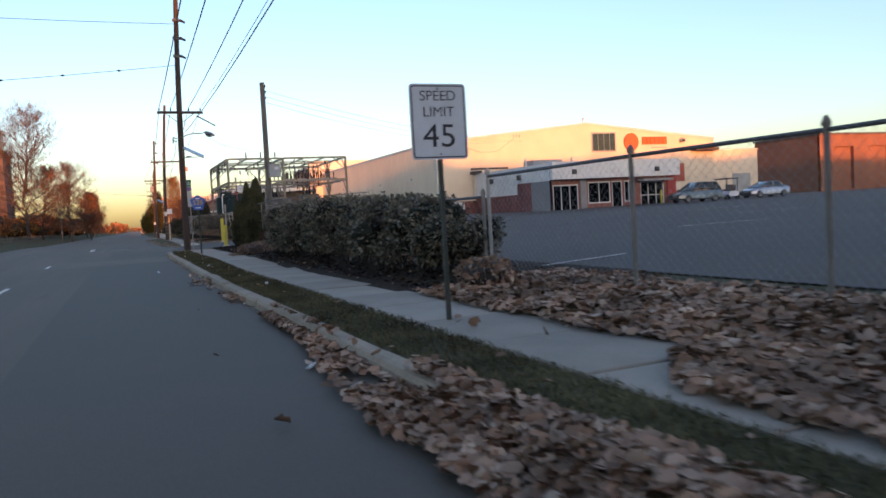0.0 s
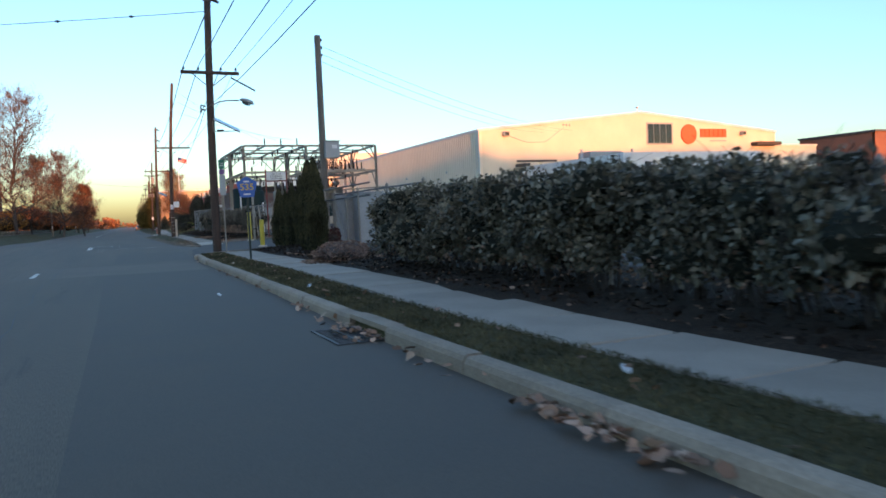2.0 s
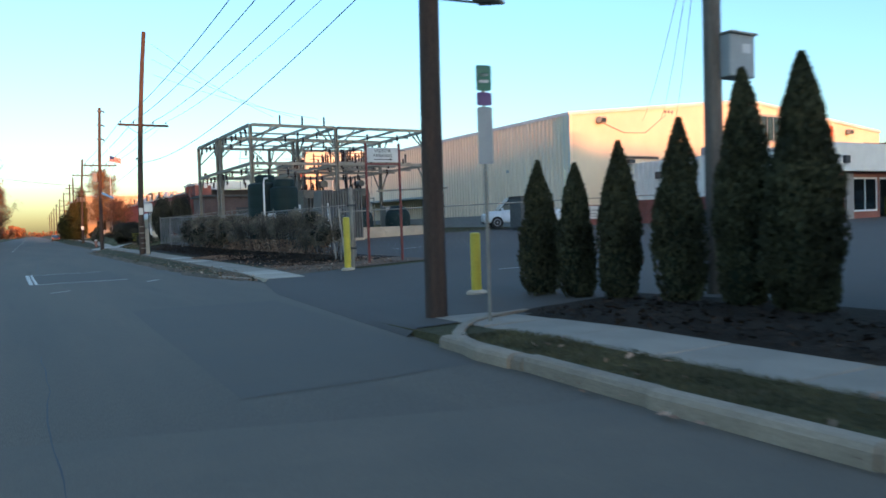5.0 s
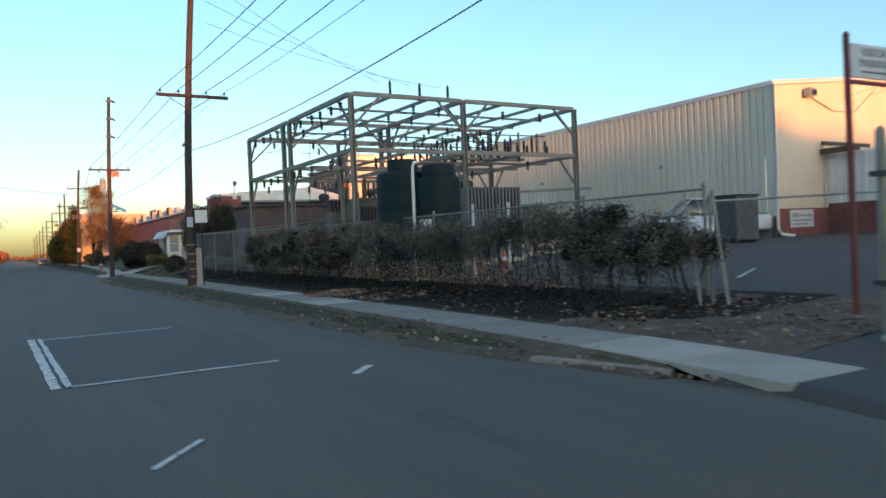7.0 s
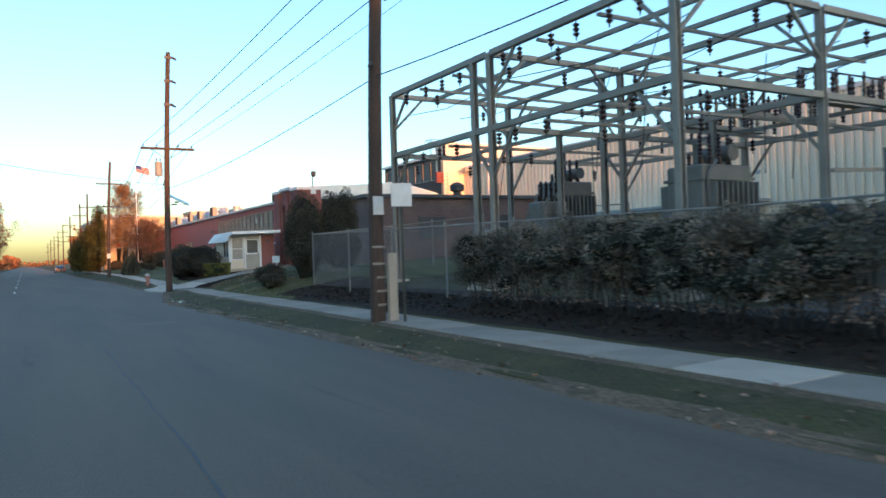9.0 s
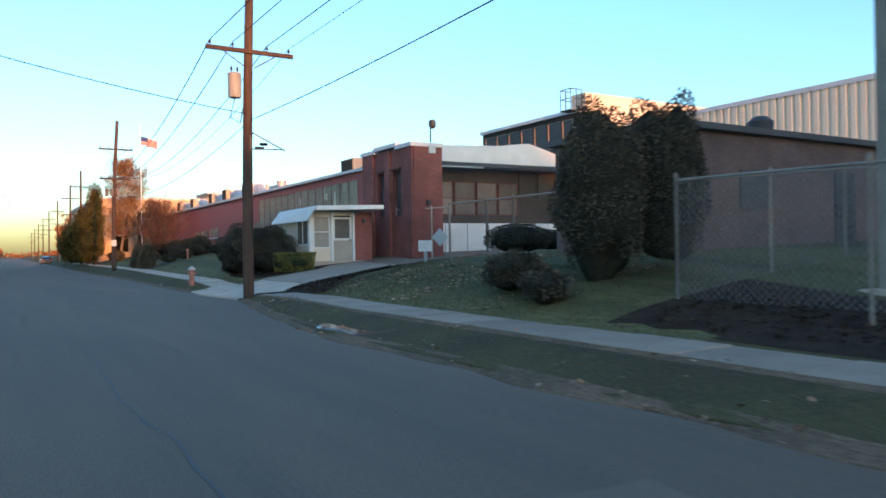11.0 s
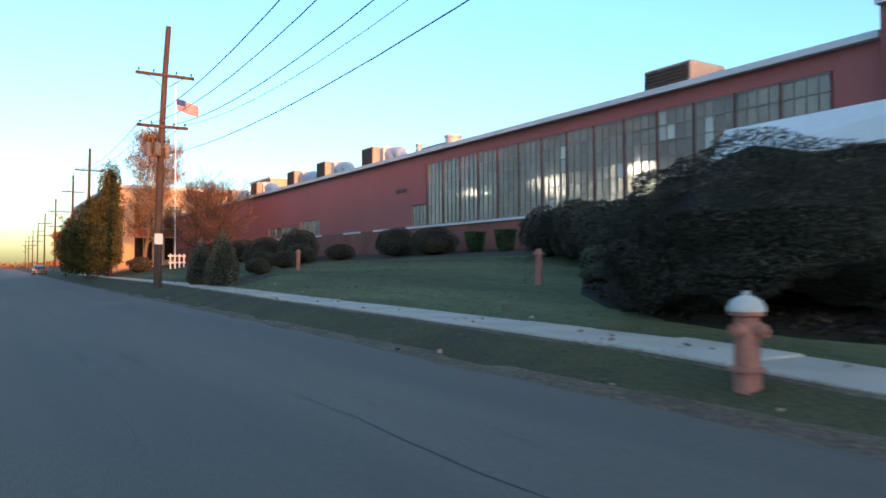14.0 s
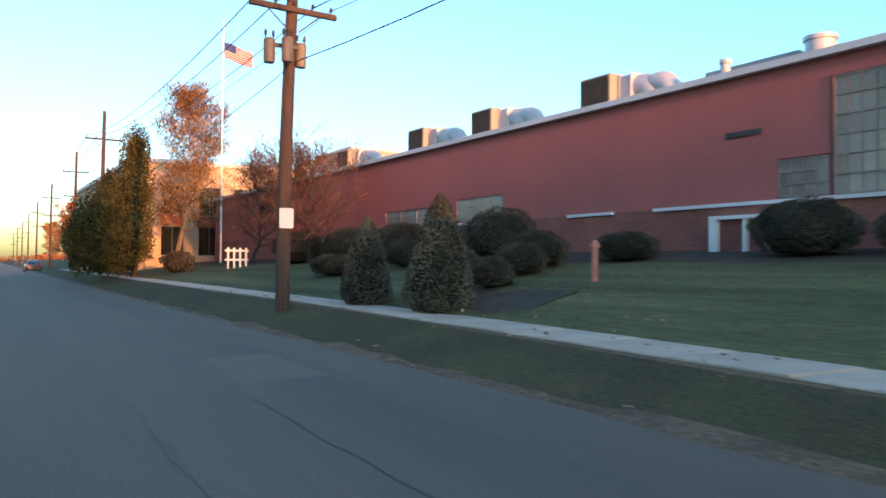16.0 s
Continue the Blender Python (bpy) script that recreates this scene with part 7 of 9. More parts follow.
    lathe(bm, [(0.06, 0), (0.06, 0.05), (0.02, 0.08)], (-0.06, 0, 2.58), 10)
    part("cap", bm, POST_GREY, gp)
chain_fence([(14.43, 107.5), (14.83, 105.2), (15.25, 103.9), (19.0, 98.0), (25.0, 90.0)], 2.5, 2.7, "tall chain-link fence of galvanised posts on the bank", mesh_step=0.24, wire_r=0.0012, pr=0.05)
notice = thing("gate_notice", (14.26, 108.07, gz(14.26, 108.07)), "pale diamond notice hung on the gate wire", "sign")
bm = bmesh.new()
plate(bm, [(0, -0.42), (0.42, 0), (0, 0.42), (-0.42, 0)], 1.0)
part("plate", bm, PALE_BLUE, notice)
notice = thing("wall_notice", (28.0, 111.66, 1.62), "pale blue lettered notice fixed to the cream wall", "sign")
bm = bmesh.new()
plate(bm, outline(1.6, 0.95, 0.03), 2.5)
pl = part("plate", bm, PALE_BLUE, notice)
bars(5, 1.25, 0.07, 0.09, SIGN_WHITE, pl, (0, 0, 2.87))

# sandy building beyond the trees
fb = thing("office_block", (0, 0, 0), "sand-coloured office block with red panels behind the autumn tree", "office block")
bm = bmesh.new()
wall_with_holes(bm, 8.7, 27.0, 0.8, 8.3, [(10.5 + i * 2.6, 12.1 + i * 2.6, 1.8 + j * 2.9, 3.9 + j * 2.9) for i in range(6) for j in range(2)], 0.25, lambda u, w, z: (u, 178.0 + w, z))
box(bm, 8.7, 27.0, 178.3, 210.0, 0.5, 8.3)
part("wall", bm, SAND_STONE, fb)
for i in range(6):
    for j in range(2):
        window(fb, lambda u, w, z: (u, 178.0 + w, z), 10.5 + i * 2.6, 12.1 + i * 2.6, 1.8 + j * 2.9, 3.9 + j * 2.9, GREY_BOX, DARK_GLASS, 2, 1, inset=0.12)
    bm = bmesh.new()
    box(bm, 10.45 + i * 2.6, 12.15 + i * 2.6, 177.94, 178.02, 3.95, 4.65)
    part("spandrel", bm, RED_DOOR, fb, "red spandrel panel")
bm = bmesh.new()
box(bm, 8.5, 27.2, 177.8, 210.2, 8.3, 8.6)
part("roof_edge", bm, ROOF_WHITE, fb)
pent = thing("roof_house", (0, 0, 0), "sand-coloured plant room on the factory roof", "plant room")
bm = bmesh.new()
box(bm, 18.0, 23.0, 163.0, 168.0, 5.8, 8.1)
part("wall", bm, SAND_STONE, pent)
bm = bmesh.new()
box(bm, 17.9, 23.1, 162.9, 168.1, 8.1, 8.25)
part("roof", bm, ROOF_WHITE, pent)

# ---- substation ----
TRANSFORMER = surface("transformer_enamel", (0.165, 0.16, 0.145), (0.1, 0.098, 0.09), 0.5, 1.2, 30.0, 0.08, fleck=0.08, rust=(0.12, 0.07, 0.045), rust_at=0.66)
TANK_GREEN = surface("dark_green_plastic", (0.012, 0.028, 0.027), (0.008, 0.02, 0.02), 0.65, 0.8, 20.0, 0.05, fleck=0.1, spec=0.25)
sub = thing("substation_frame", (8.9, 72.4, gz(8.9, 72.4)), "open grey steel switchyard frame with braces and hanging insulators", "substation")
SB = gz(8.9, 72.4)
XS, YS, Z1, Z2 = (0.0, 5.35, 11.75), (0.0, 7.1, 13.55), 5.35 - SB, 7.6 - SB


def member(name, a, b, w):
    bm = bmesh.new()
    angle_bar(bm, a, b, w)
    return part(name, bm, STEEL, sub)


columns = [(x, y) for x in XS for y in YS] + [(0.0, 8.0), (5.35, 8.0), (0.0, 12.9)][:2]
for x, y in columns:
    member("column", (x, y, -0.4), (x, y, Z2), 0.19)
    bm = bmesh.new()
    box(bm, x - 0.3, x + 0.3, y - 0.3, y + 0.3, -0.4, 0.25)
    part("footing", bm, CONCRETE, sub)
for z in (Z1, Z2):
    for y in YS:
        for a, b in zip(XS, XS[1:]):
            member("beam", (a + 0.1, y, z), (b - 0.1, y, z), 0.17)
    for x in XS:
        for a, b in zip(YS, YS[1:]):
            member("beam", (x, a + 0.1, z), (x, b - 0.1, z), 0.17)
for x in (1.8, 3.6, 7.5, 9.6):
    member("joist", (x, 0.0, Z2 - 0.02), (x, 13.5, Z2 - 0.02), 0.12)
for y in (2.4, 4.8, 9.2, 11.4):
    member("joist", (0.0, y, Z2 - 0.18), (11.7, y, Z2 - 0.18), 0.09)
for y in (2.2, 4.6, 9.6):
    member("joist", (0.0, y, Z1 - 0.18), (11.7, y, Z1 - 0.18), 0.09)
for x in (2.6, 8.5):
    member("joist", (x, 0.0, Z1 - 0.02), (x, 13.5, Z1 - 0.02), 0.12)
for x in XS:
    for y in YS:
        for s in (-1, 1):
            if 0 <= y + s * 1.3 <= 13.6:
                member("knee_brace", (x, y, Z2 - 1.35), (x, y + s * 1.3, Z2 - 0.05), 0.08)
                member("knee_brace", (x, y, Z1 - 1.5), (x, y + s * 1.2, Z1 - 0.05), 0.08)
        for s in (-1, 1):
            if 0 <= x + s * 1.3 <= 11.8:
                member("knee_brace", (x, y, Z2 - 1.35), (x + s * 1.3, y, Z2 - 0.05), 0.08)
for x, y in ((5.35, 3.4), (5.35, 10.2), (9.0, 7.1), (2.6, 7.1)):
    member("column", (x, y, -0.4), (x, y, Z1 - 0.1), 0.16)
member("outrigger", (11.75, 2.0, 3.4), (14.5, 2.0, 3.5), 0.12)
member("outrigger", (9.0, 2.0, 3.3), (11.75, 2.0, 3.4), 0.12)


def string_down(bm, p, n=3):
    """A hanging string of disc insulators."""
    z = p[2]
    for i in range(n):
        lathe(bm, [(0.025, 0), (0.085, -0.02), (0.09, -0.05), (0.04, -0.11)][::-1], (p[0], p[1], z - 0.06 - i * 0.12), 8)
    rod(bm, (p[0], p[1], z), (p[0], p[1], z - 0.12 * n - 0.15), 0.018, seg=5)


def post_up(bm, p, h=0.55, n=4):
    lathe(bm, [(0.05, 0)] + [(r, h * (i + k) / n) for i in range(n) for r, k in ((0.075, 0.2), (0.042, 0.7))] + [(0.05, h), (0.02, h + 0.05)], p, 8)


rs = random.Random(9)
for y in (0.0, 2.4, 4.8, 7.1, 9.2, 11.4, 13.55):
    for x in (0.7, 1.8, 2.9, 4.1, 6.4, 7.5, 8.6, 9.6, 10.7):
        if rs.random() < 0.36:
            bm = bmesh.new()
            string_down(bm, (x, y + rs.uniform(-0.1, 0.1), Z2 - 0.28), 3)
            part("insulator", bm, PORCELAIN, sub, "", True)
for y in (1.0, 2.0, 3.2, 4.2, 5.6, 6.4, 8.8, 9.9, 11.0, 12.4):
    bm = bmesh.new()
    string_down(bm, (0.0, y, Z2 - 0.12), 3)
    part("insulator", bm, PORCELAIN, sub, "", True)
    if rs.random() < 0.75:
        bm = bmesh.new()
        string_down(bm, (0.05, y + 0.4, Z1 - 0.12), 3)
        part("insulator", bm, PORCELAIN, sub, "", True)
for y in (0.0, 2.2, 4.6, 7.1, 9.6, 13.55):
    for x in (1.0, 2.2, 3.4, 4.4, 6.6, 7.7, 8.8, 10.0):
        if rs.random() < 0.38:
            bm = bmesh.new()
            string_down(bm, (x, y, Z1 - 0.26), 3)
            part("insulator", bm, PORCELAIN, sub, "", True)
        if y < 8 and x > 5 and rs.random() < 0.75 or rs.random() < 0.25:
            bm = bmesh.new()
            post_up(bm, (x, y, Z1 - 0.05), rs.uniform(0.4, 0.65))
            part("post_insulator", bm, PORCELAIN, sub, "", True)
for x in (1.8, 3.2, 4.6):
    bm = bmesh.new()
    post_up(bm, (x, 0.0, Z2 + 0.1), 0.5)
    part("post_insulator", bm, PORCELAIN, sub, "", True)
for k, (a, b) in enumerate((((5.6, 1.0), (11.0, 1.0)), ((5.6, 3.2), (11.0, 3.2)), ((5.6, 5.4), (10.5, 5.4)))):
    bm = bmesh.new()
    box(bm, a[0], b[0], a[1] - 0.18, a[1] + 0.18, Z1 + 0.1, Z1 + 0.24)
    part("switch_base", bm, STEEL, sub)
    for i in range(13):
        x = a[0] + 0.3 + i * (b[0] - a[0] - 0.6) / 12
        bm = bmesh.new()
        post_up(bm, (x, a[1] + 0.12 * (i % 2), Z1 + 0.24), 0.55 + 0.18 * ((i + k) % 3), 5)
        part("switch_insulator", bm, PORCELAIN, sub, "", True)
    bm = bmesh.new()
    rod(bm, (a[0] + 0.3, a[1], Z1 + 1.0), (b[0] - 0.3, a[1], Z1 + 1.05), 0.03, seg=6)
    part("busbar", bm, DARK_STEEL, sub)
bm = bmesh.new()
for x in (0.7, 2.9, 6.4, 8.6):
    tube(bm, [(x, 0.1, Z2 - 0.7), (x + 0.3, 3.0, Z2 - 1.0), (x, 7.0, Z2 - 0.7), (x - 0.2, 10.5, Z2 - 1.0), (x, 13.4, Z2 - 0.7)], 0.014, 4)
for x, y in ((1.2, 1.5), (3.0, 5.0), (6.0, 2.0), (8.0, 5.0), (2.0, 9.5), (7.0, 10.0), (9.5, 3.0), (4.2, 11.8)):
    tube(bm, [(x, y, Z2 - 0.6), (x + rs.uniform(-0.3, 0.3), y + 0.3, Z2 - 1.6), (x + rs.uniform(-0.5, 0.5), y + 0.5, 3.2)], 0.014, 4)
part("jumper_wire", bm, WIRE, sub, kind="stuff")


def power_transformer(at, s, top, group="substation transformers"):
    """top: the height of the lid above the ground."""
    t = thing("power_transformer", (at[0], at[1], gz(*at)), "dark grey oil transformer with cooling fins and brown bushings", "transformer", group)
    bm = bmesh.new()
    box(bm, -1.1 * s, 1.1 * s, -0.7 * s, 0.7 * s, 0.5, top)
    bmesh.ops.bevel(bm, geom=bm.edges[:], offset=0.05, segments=1, affect="EDGES")
    part("tank", bm, TRANSFORMER, t)
    for z in (0.62, 0.86):
        bm = bmesh.new()
        box(bm, -1.16 * s, 1.16 * s, -0.76 * s, 0.76 * s, top * z, top * z + 0.09)
        part("stiffener", bm, TRANSFORMER, t)
    for side in (-1, 1):
        for i in range(9):
            bm = bmesh.new()
            x = (-0.95 + i * 0.235) * s
            box(bm, x - 0.03, x + 0.03, side * 0.7 * s, side * 1.05 * s, 0.9, top * 0.84)
            part("cooling_fin", bm, TRANSFORMER, t)
    bm = bmesh.new()
    box(bm, -1.25 * s, 1.25 * s, -0.85 * s, 0.85 * s, -0.1, 0.5)
    part("plinth", bm, CONCRETE, t)
    for i in range(4):
        bm = bmesh.new()
        x, y = (-0.75 + i * 0.42) * s, -0.35 * s
        rod(bm, (x, y, top), (x - 0.05, y - 0.02, top + 0.22), 0.09 * s, 0.075 * s, 10)
        post_up(bm, (x - 0.05, y - 0.02, top + 0.2), 0.62 * s + 0.1, 6)
        part("bushing", bm, PORCELAIN, t, "", True)
    for i in range(3):
        bm = bmesh.new()
        post_up(bm, ((-0.4 + i * 0.5) * s, 0.4 * s, top), 0.4 * s, 4)
        part("bushing", bm, PORCELAIN, t, "", True)
    bm = bmesh.new()
    rod(bm, (0.55 * s, -0.5 * s, top + 0.42 * s), (0.55 * s, 0.6 * s, top + 0.42 * s), 0.26 * s, seg=14)
    part("conservator", bm, TRANSFORMER, t, "round oil conservator", True)
    bm = bmesh.new()
    for y in (-0.3, 0.4):
        box(bm, 0.51 * s, 0.59 * s, y * s - 0.04, y * s + 0.04, top - 0.05, top + 0.2 * s)
    part("conservator_leg", bm, TRANSFORMER, t)
    bm = bmesh.new()
    box(bm, 1.1 * s, 1.45 * s, -0.35, 0.35, 0.6, top * 0.7)
    part("control_box", bm, GREY_BOX, t)
    bm = bmesh.new()
    tube(bm, [(-1.0 * s, -0.78 * s, 0.6), (-1.0 * s, -0.8 * s, top * 0.9), (-0.6 * s, -0.8 * s, top + 0.1)], 0.045, 6)
    part("oil_pipe", bm, TRANSFORMER, t, "", True)


for at, s, z in (((14.3, 82.6), 0.8, 4.1), ((14.0, 75.8), 0.95, 3.9), ((18.4, 79.5), 0.9, 4.2), ((11.6, 80.3), 0.5, 3.2)):
    power_transformer(at, s, z - gz(*at))
for x, y in ((11.6, 77.6), (11.9, 84.2), (18.9, 74.6), (16.6, 84.0)):
    t = thing("switch_cabinet", (x, y, gz(x, y)), "grey steel switch cabinet in the yard", "cabinet", "switch cabinets")
    bm = bmesh.new()
    box(bm, -0.5, 0.5, -0.35, 0.35, 0.1, 1.9)
    bmesh.ops.bevel(bm, geom=bm.edges[:], offset=0.02, segments=1, affect="EDGES")
    part("body", bm, TRANSFORMER, t)
    bm = bmesh.new()
    box(bm, -0.45, 0.45, -0.37, -0.35, 0.2, 1.8)
    d = part("door", bm, GREY_BOX, t)
    bm = bmesh.new()
    box(bm, 0.3, 0.36, -0.4, -0.37, 0.95, 1.1)
    part("handle", bm, DARK_STEEL, d)
shed = thing("control_house", (15.6, 93.2, gz(15.6, 93.2)), "low sooty brown brick control house with a flat roof", "shed")
SH = 4.25 - gz(15.6, 93.2)
bm = bmesh.new()
box(bm, -5.2, 5.2, -1.6, 2.4, -0.4, SH)
part("wall", bm, SHED_BRICK, shed)
bm = bmesh.new()
box(bm, -5.4, 5.4, -1.8, 2.6, SH, SH + 0.16)
part("roof", bm, ROOF_FELT, shed)
bm = bmesh.new()
box(bm, 1.6, 2.6, -1.64, -1.6, -0.1, 2.0)
part("door", bm, DARK_STEEL, shed)
bm = bmesh.new()
box(bm, -2.6, -1.2, -1.64, -1.6, 0.9, 1.9)
part("window", bm, DIM_GLASS, shed)
bm = bmesh.new()
lathe(bm, [(0.2, 0), (0.2, 0.3), (0.36, 0.35), (0.38, 0.62), (0.2, 0.76), (0.05, 0.8)], (0.6, 0, SH + 0.16), 14)
part("roof_ventilator", bm, DARK_STEEL, shed, "", True)


def tank(at, r, h, neck):
    t = thing("storage_tank", (at[0], at[1], gz(*at)), "dark green plastic storage tank beside the substation", "tank", "dark tanks")
    bm = bmesh.new()
    prof = [(r, 0)]
    for i in range(5):
        z = h * (i + 0.5) / 5.6
        prof += [(r, z), (r * 0.985, z + 0.05), (r, z + 0.1)]
    prof += [(r, h * 0.95), (r * 0.97, h * 0.985), (r * 0.85, h)] + ([(neck, h * 1.01)] if neck < r * 0.8 else [(0.05, h * 1.01)])
    lathe(bm, prof, seg=28)
    part("shell", bm, TANK_GREEN, t, "", True)
    bm = bmesh.new()
    lathe(bm, [(neck, h * 0.98), (neck, h * 1.09), (neck * 0.96, h * 1.12), (neck * 0.3, h * 1.13)], seg=18)
    part("lid", bm, TANK_GREEN, t, "", True)
    bm = bmesh.new()
    lathe(bm, [(r * 1.08, -0.1), (r * 1.08, 0.05)], seg=24)
    part("base_slab", bm, CONCRETE, t)


tank((7.75, 66.25), 0.86, 3.4, 0.5)
tank((8.3, 65.0), 0.68, 3.12, 0.52)
fin = thing("radiator_bank", (12.75, 68.9, gz(12.75, 68.9)), "grey finned cooler bank beside the tanks", "cooler")
for i in range(16):
    bm = bmesh.new()
    box(bm, -1.2 + i * 0.16, -1.12 + i * 0.16, -0.6, 0.6, 0.2, 2.9)
    part("fin", bm, TRANSFORMER, fin)
bm = bmesh.new()
box(bm, -1.3, 1.4, -0.5, 0.5, 0.0, 0.22)
part("plinth", bm, CONCRETE, fin)
bm = bmesh.new()
box(bm, -1.25, 1.35, -0.1, 0.1, 1.5, 1.62)
part("header", bm, TRANSFORMER, fin)
for x, y, h in ((7.15, 64.6, 3.6), (8.6, 63.6, 2.2), (10.2, 64.0, 2.2)):
    t = thing("white_conduit", (x, y, gz(x, y)), "slim white conduit pipe by the tanks", "pipe", "conduits")
    bm = bmesh.new()
    tube(bm, [(0, 0, -0.1), (0.03, 0, h - 0.15), (0.08, 0, h - 0.02), (0.25, 0, h)] if h > 3 else [(0, 0, -0.1), (0, 0, h)], 0.045, 8)
    part("pipe", bm, WHITE_PAINT, t, "", True)
board = thing("yard_board", (7.5, 64.5, gz(7.5, 64.5)), "small blank white board hung on the yard fence", "sign")
bm = bmesh.new()
plate(bm, outline(0.42, 0.3, 0.02), 1.72)
part("plate", bm, SIGN_WHITE, board)
for x, w in ((16.2, 0.5), (18.2, 0.5), (19.6, 0.4)):
    t = thing("fence_notice", (x, 54.3, gz(x, 54.3)), "white warning plate hung on the entrance fence", "sign", "fence notices")
    bm = bmesh.new()
    plate(bm, outline(w, 0.62, 0.02), 1.15)
    p = part("plate", bm, SIGN_WHITE, t)
    bars(3, w * 0.7, 0.06, 0.07, SIGN_BLACK, p, (0, 0, 1.36))
for x, y, rz in ((9.5, 64.7, 0), (9.9, 63.9, 20)):
    cone = thing("traffic_cone", (x, y, gz(x, y) + 0.02), "faded orange traffic cone with a white collar", "traffic cone", "traffic cones", rz)
    bm = bmesh.new()
    lathe(bm, [(0.15, 0.03), (0.03, 0.7), (0.02, 0.71)], seg=14)
    body = part("cone", bm, ORANGE_SIGN, cone, "", True)
    bm = bmesh.new()
    lathe(bm, [(0.094, 0.38), (0.072, 0.5)], seg=14)
    part("collar", bm, SIGN_WHITE, body, "white reflective collar", True)
    bm = bmesh.new()
    box(bm, -0.19, 0.19, -0.19, 0.19, 0, 0.035)
    part("base", bm, ORANGE_SIGN, cone)
low = thing("low_wall", (13.0, 70.4, gz(13, 70.4)), "low pale concrete wall in front of the switchyard", "wall")
bm = bmesh.new()
box(bm, -4.6, 7.5, -0.12, 0.12, -0.1, 0.75)
part("wall", bm, CONCRETE, low)
for x in (12.3, 15.2, 17.8):
    t = thing("yard_enclosure", (x, 71.3, gz(x, 71.3)), "dark green cable enclosure on a slab", "enclosure", "enclosures")
    bm = bmesh.new()
    lathe(bm, [(0.8, 0), (0.8, 1.2), (0.72, 1.5), (0.45, 1.8), (0.1, 1.9)], seg=12)
    part("cover", bm, TANK_GREEN, t, "", True)

# ---- vehicles ----
CAR_GREY = surface("grey_green_car_paint", (0.16, 0.19, 0.19), (0.14, 0.165, 0.165), 0.25, 1.0, 30.0, 0.0, metal=0.5, fleck=0.02)
CAR_SILVER = surface("silver_car_paint", (0.42, 0.42, 0.44), (0.38, 0.38, 0.4), 0.25, 1.0, 30.0, 0.0, metal=0.6, fleck=0.02)
CAR_WHITE = surface("white_car_paint", (0.72, 0.74, 0.76), (0.66, 0.68, 0.7), 0.3, 1.0, 30.0, 0.0, fleck=0.02)
CAR_DARK = surface("dark_car_paint", (0.06, 0.065, 0.075), (0.05, 0.055, 0.06), 0.25, 1.0, 30.0, 0.0, metal=0.4, fleck=0.02)
TYRE = surface("tyre_rubber", (0.03, 0.03, 0.03), (0.02, 0.02, 0.02), 0.85, 6.0, 60.0, 0.3)
RIM = surface("alloy_rim", (0.4, 0.4, 0.41), (0.3, 0.3, 0.31), 0.35, 4.0, 40.0, 0.0, metal=0.8)
CAR_GLASS = glass("car_glass", (0.3, 0.34, 0.35), 0.02)
RED_LENS = surface("red_lens", (0.4, 0.03, 0.025), (0.33, 0.025, 0.02), 0.2, 3.0, 30.0, 0.0)


def loft(bm, sections, material_top=None):
    """A body skin from cross sections (x, half width, bottom, top), rounded at the edges."""
    rings = []
    for x, w, z0, z1 in sections:
        c = min(0.09, (z1 - z0) * 0.25)
        prof = [(-w + c, z0), (-w, z0 + c), (-w, z1 - c * 1.6), (-w + c, z1 - c * 0.4), (-w + c * 2.4, z1), (w - c * 2.4, z1), (w - c, z1 - c * 0.4), (w, z1 - c * 1.6), (w, z0 + c), (w - c, z0)]
        rings.append([bm.verts.new((x, y, z)) for y, z in prof])
    for a, b in zip(rings, rings[1:]):
        for i in range(10):
            j = (i + 1) % 10
            bm.faces.new((a[i], a[j], b[j], b[i]))
    bm.faces.new(rings[0][::-1])
    bm.faces.new(rings[-1])
    bmesh.ops.recalc_face_normals(bm, faces=bm.faces[:])


def wheel(parent, p, r, w=0.2):
    bm = bmesh.new()
    n = 20
    side = 1 if p[1] > 0 else -1
    prof = [(r * 0.62, -w / 2), (r * 0.93, -w / 2), (r, -w / 2 + 0.04), (r, w / 2 - 0.04), (r * 0.93, w / 2), (r * 0.62, w / 2)]
    lathe(bm, prof, seg=n)
    for v in bm.verts:
        v.co = Vector((p[0] + v.co.x, p[1] + v.co.z, p[2] + v.co.y))
    bmesh.ops.recalc_face_normals(bm, faces=bm.faces[:])
    wh_ = part("wheel", bm, TYRE, parent, "black tyre", True)
    bm = bmesh.new()
    lathe(bm, [(r * 0.6, 0), (r * 0.58, 0.02), (r * 0.25, 0.0), (r * 0.1, 0.02)], seg=16)
    for v in bm.verts:
        v.co = Vector((p[0] + v.co.x, p[1] + side * (w / 2 - 0.01 + v.co.z * 0.9), p[2] + v.co.y))
    bmesh.ops.recalc_face_normals(bm, faces=bm.faces[:])
    part("rim", bm, RIM, wh_, "grey rim", True)


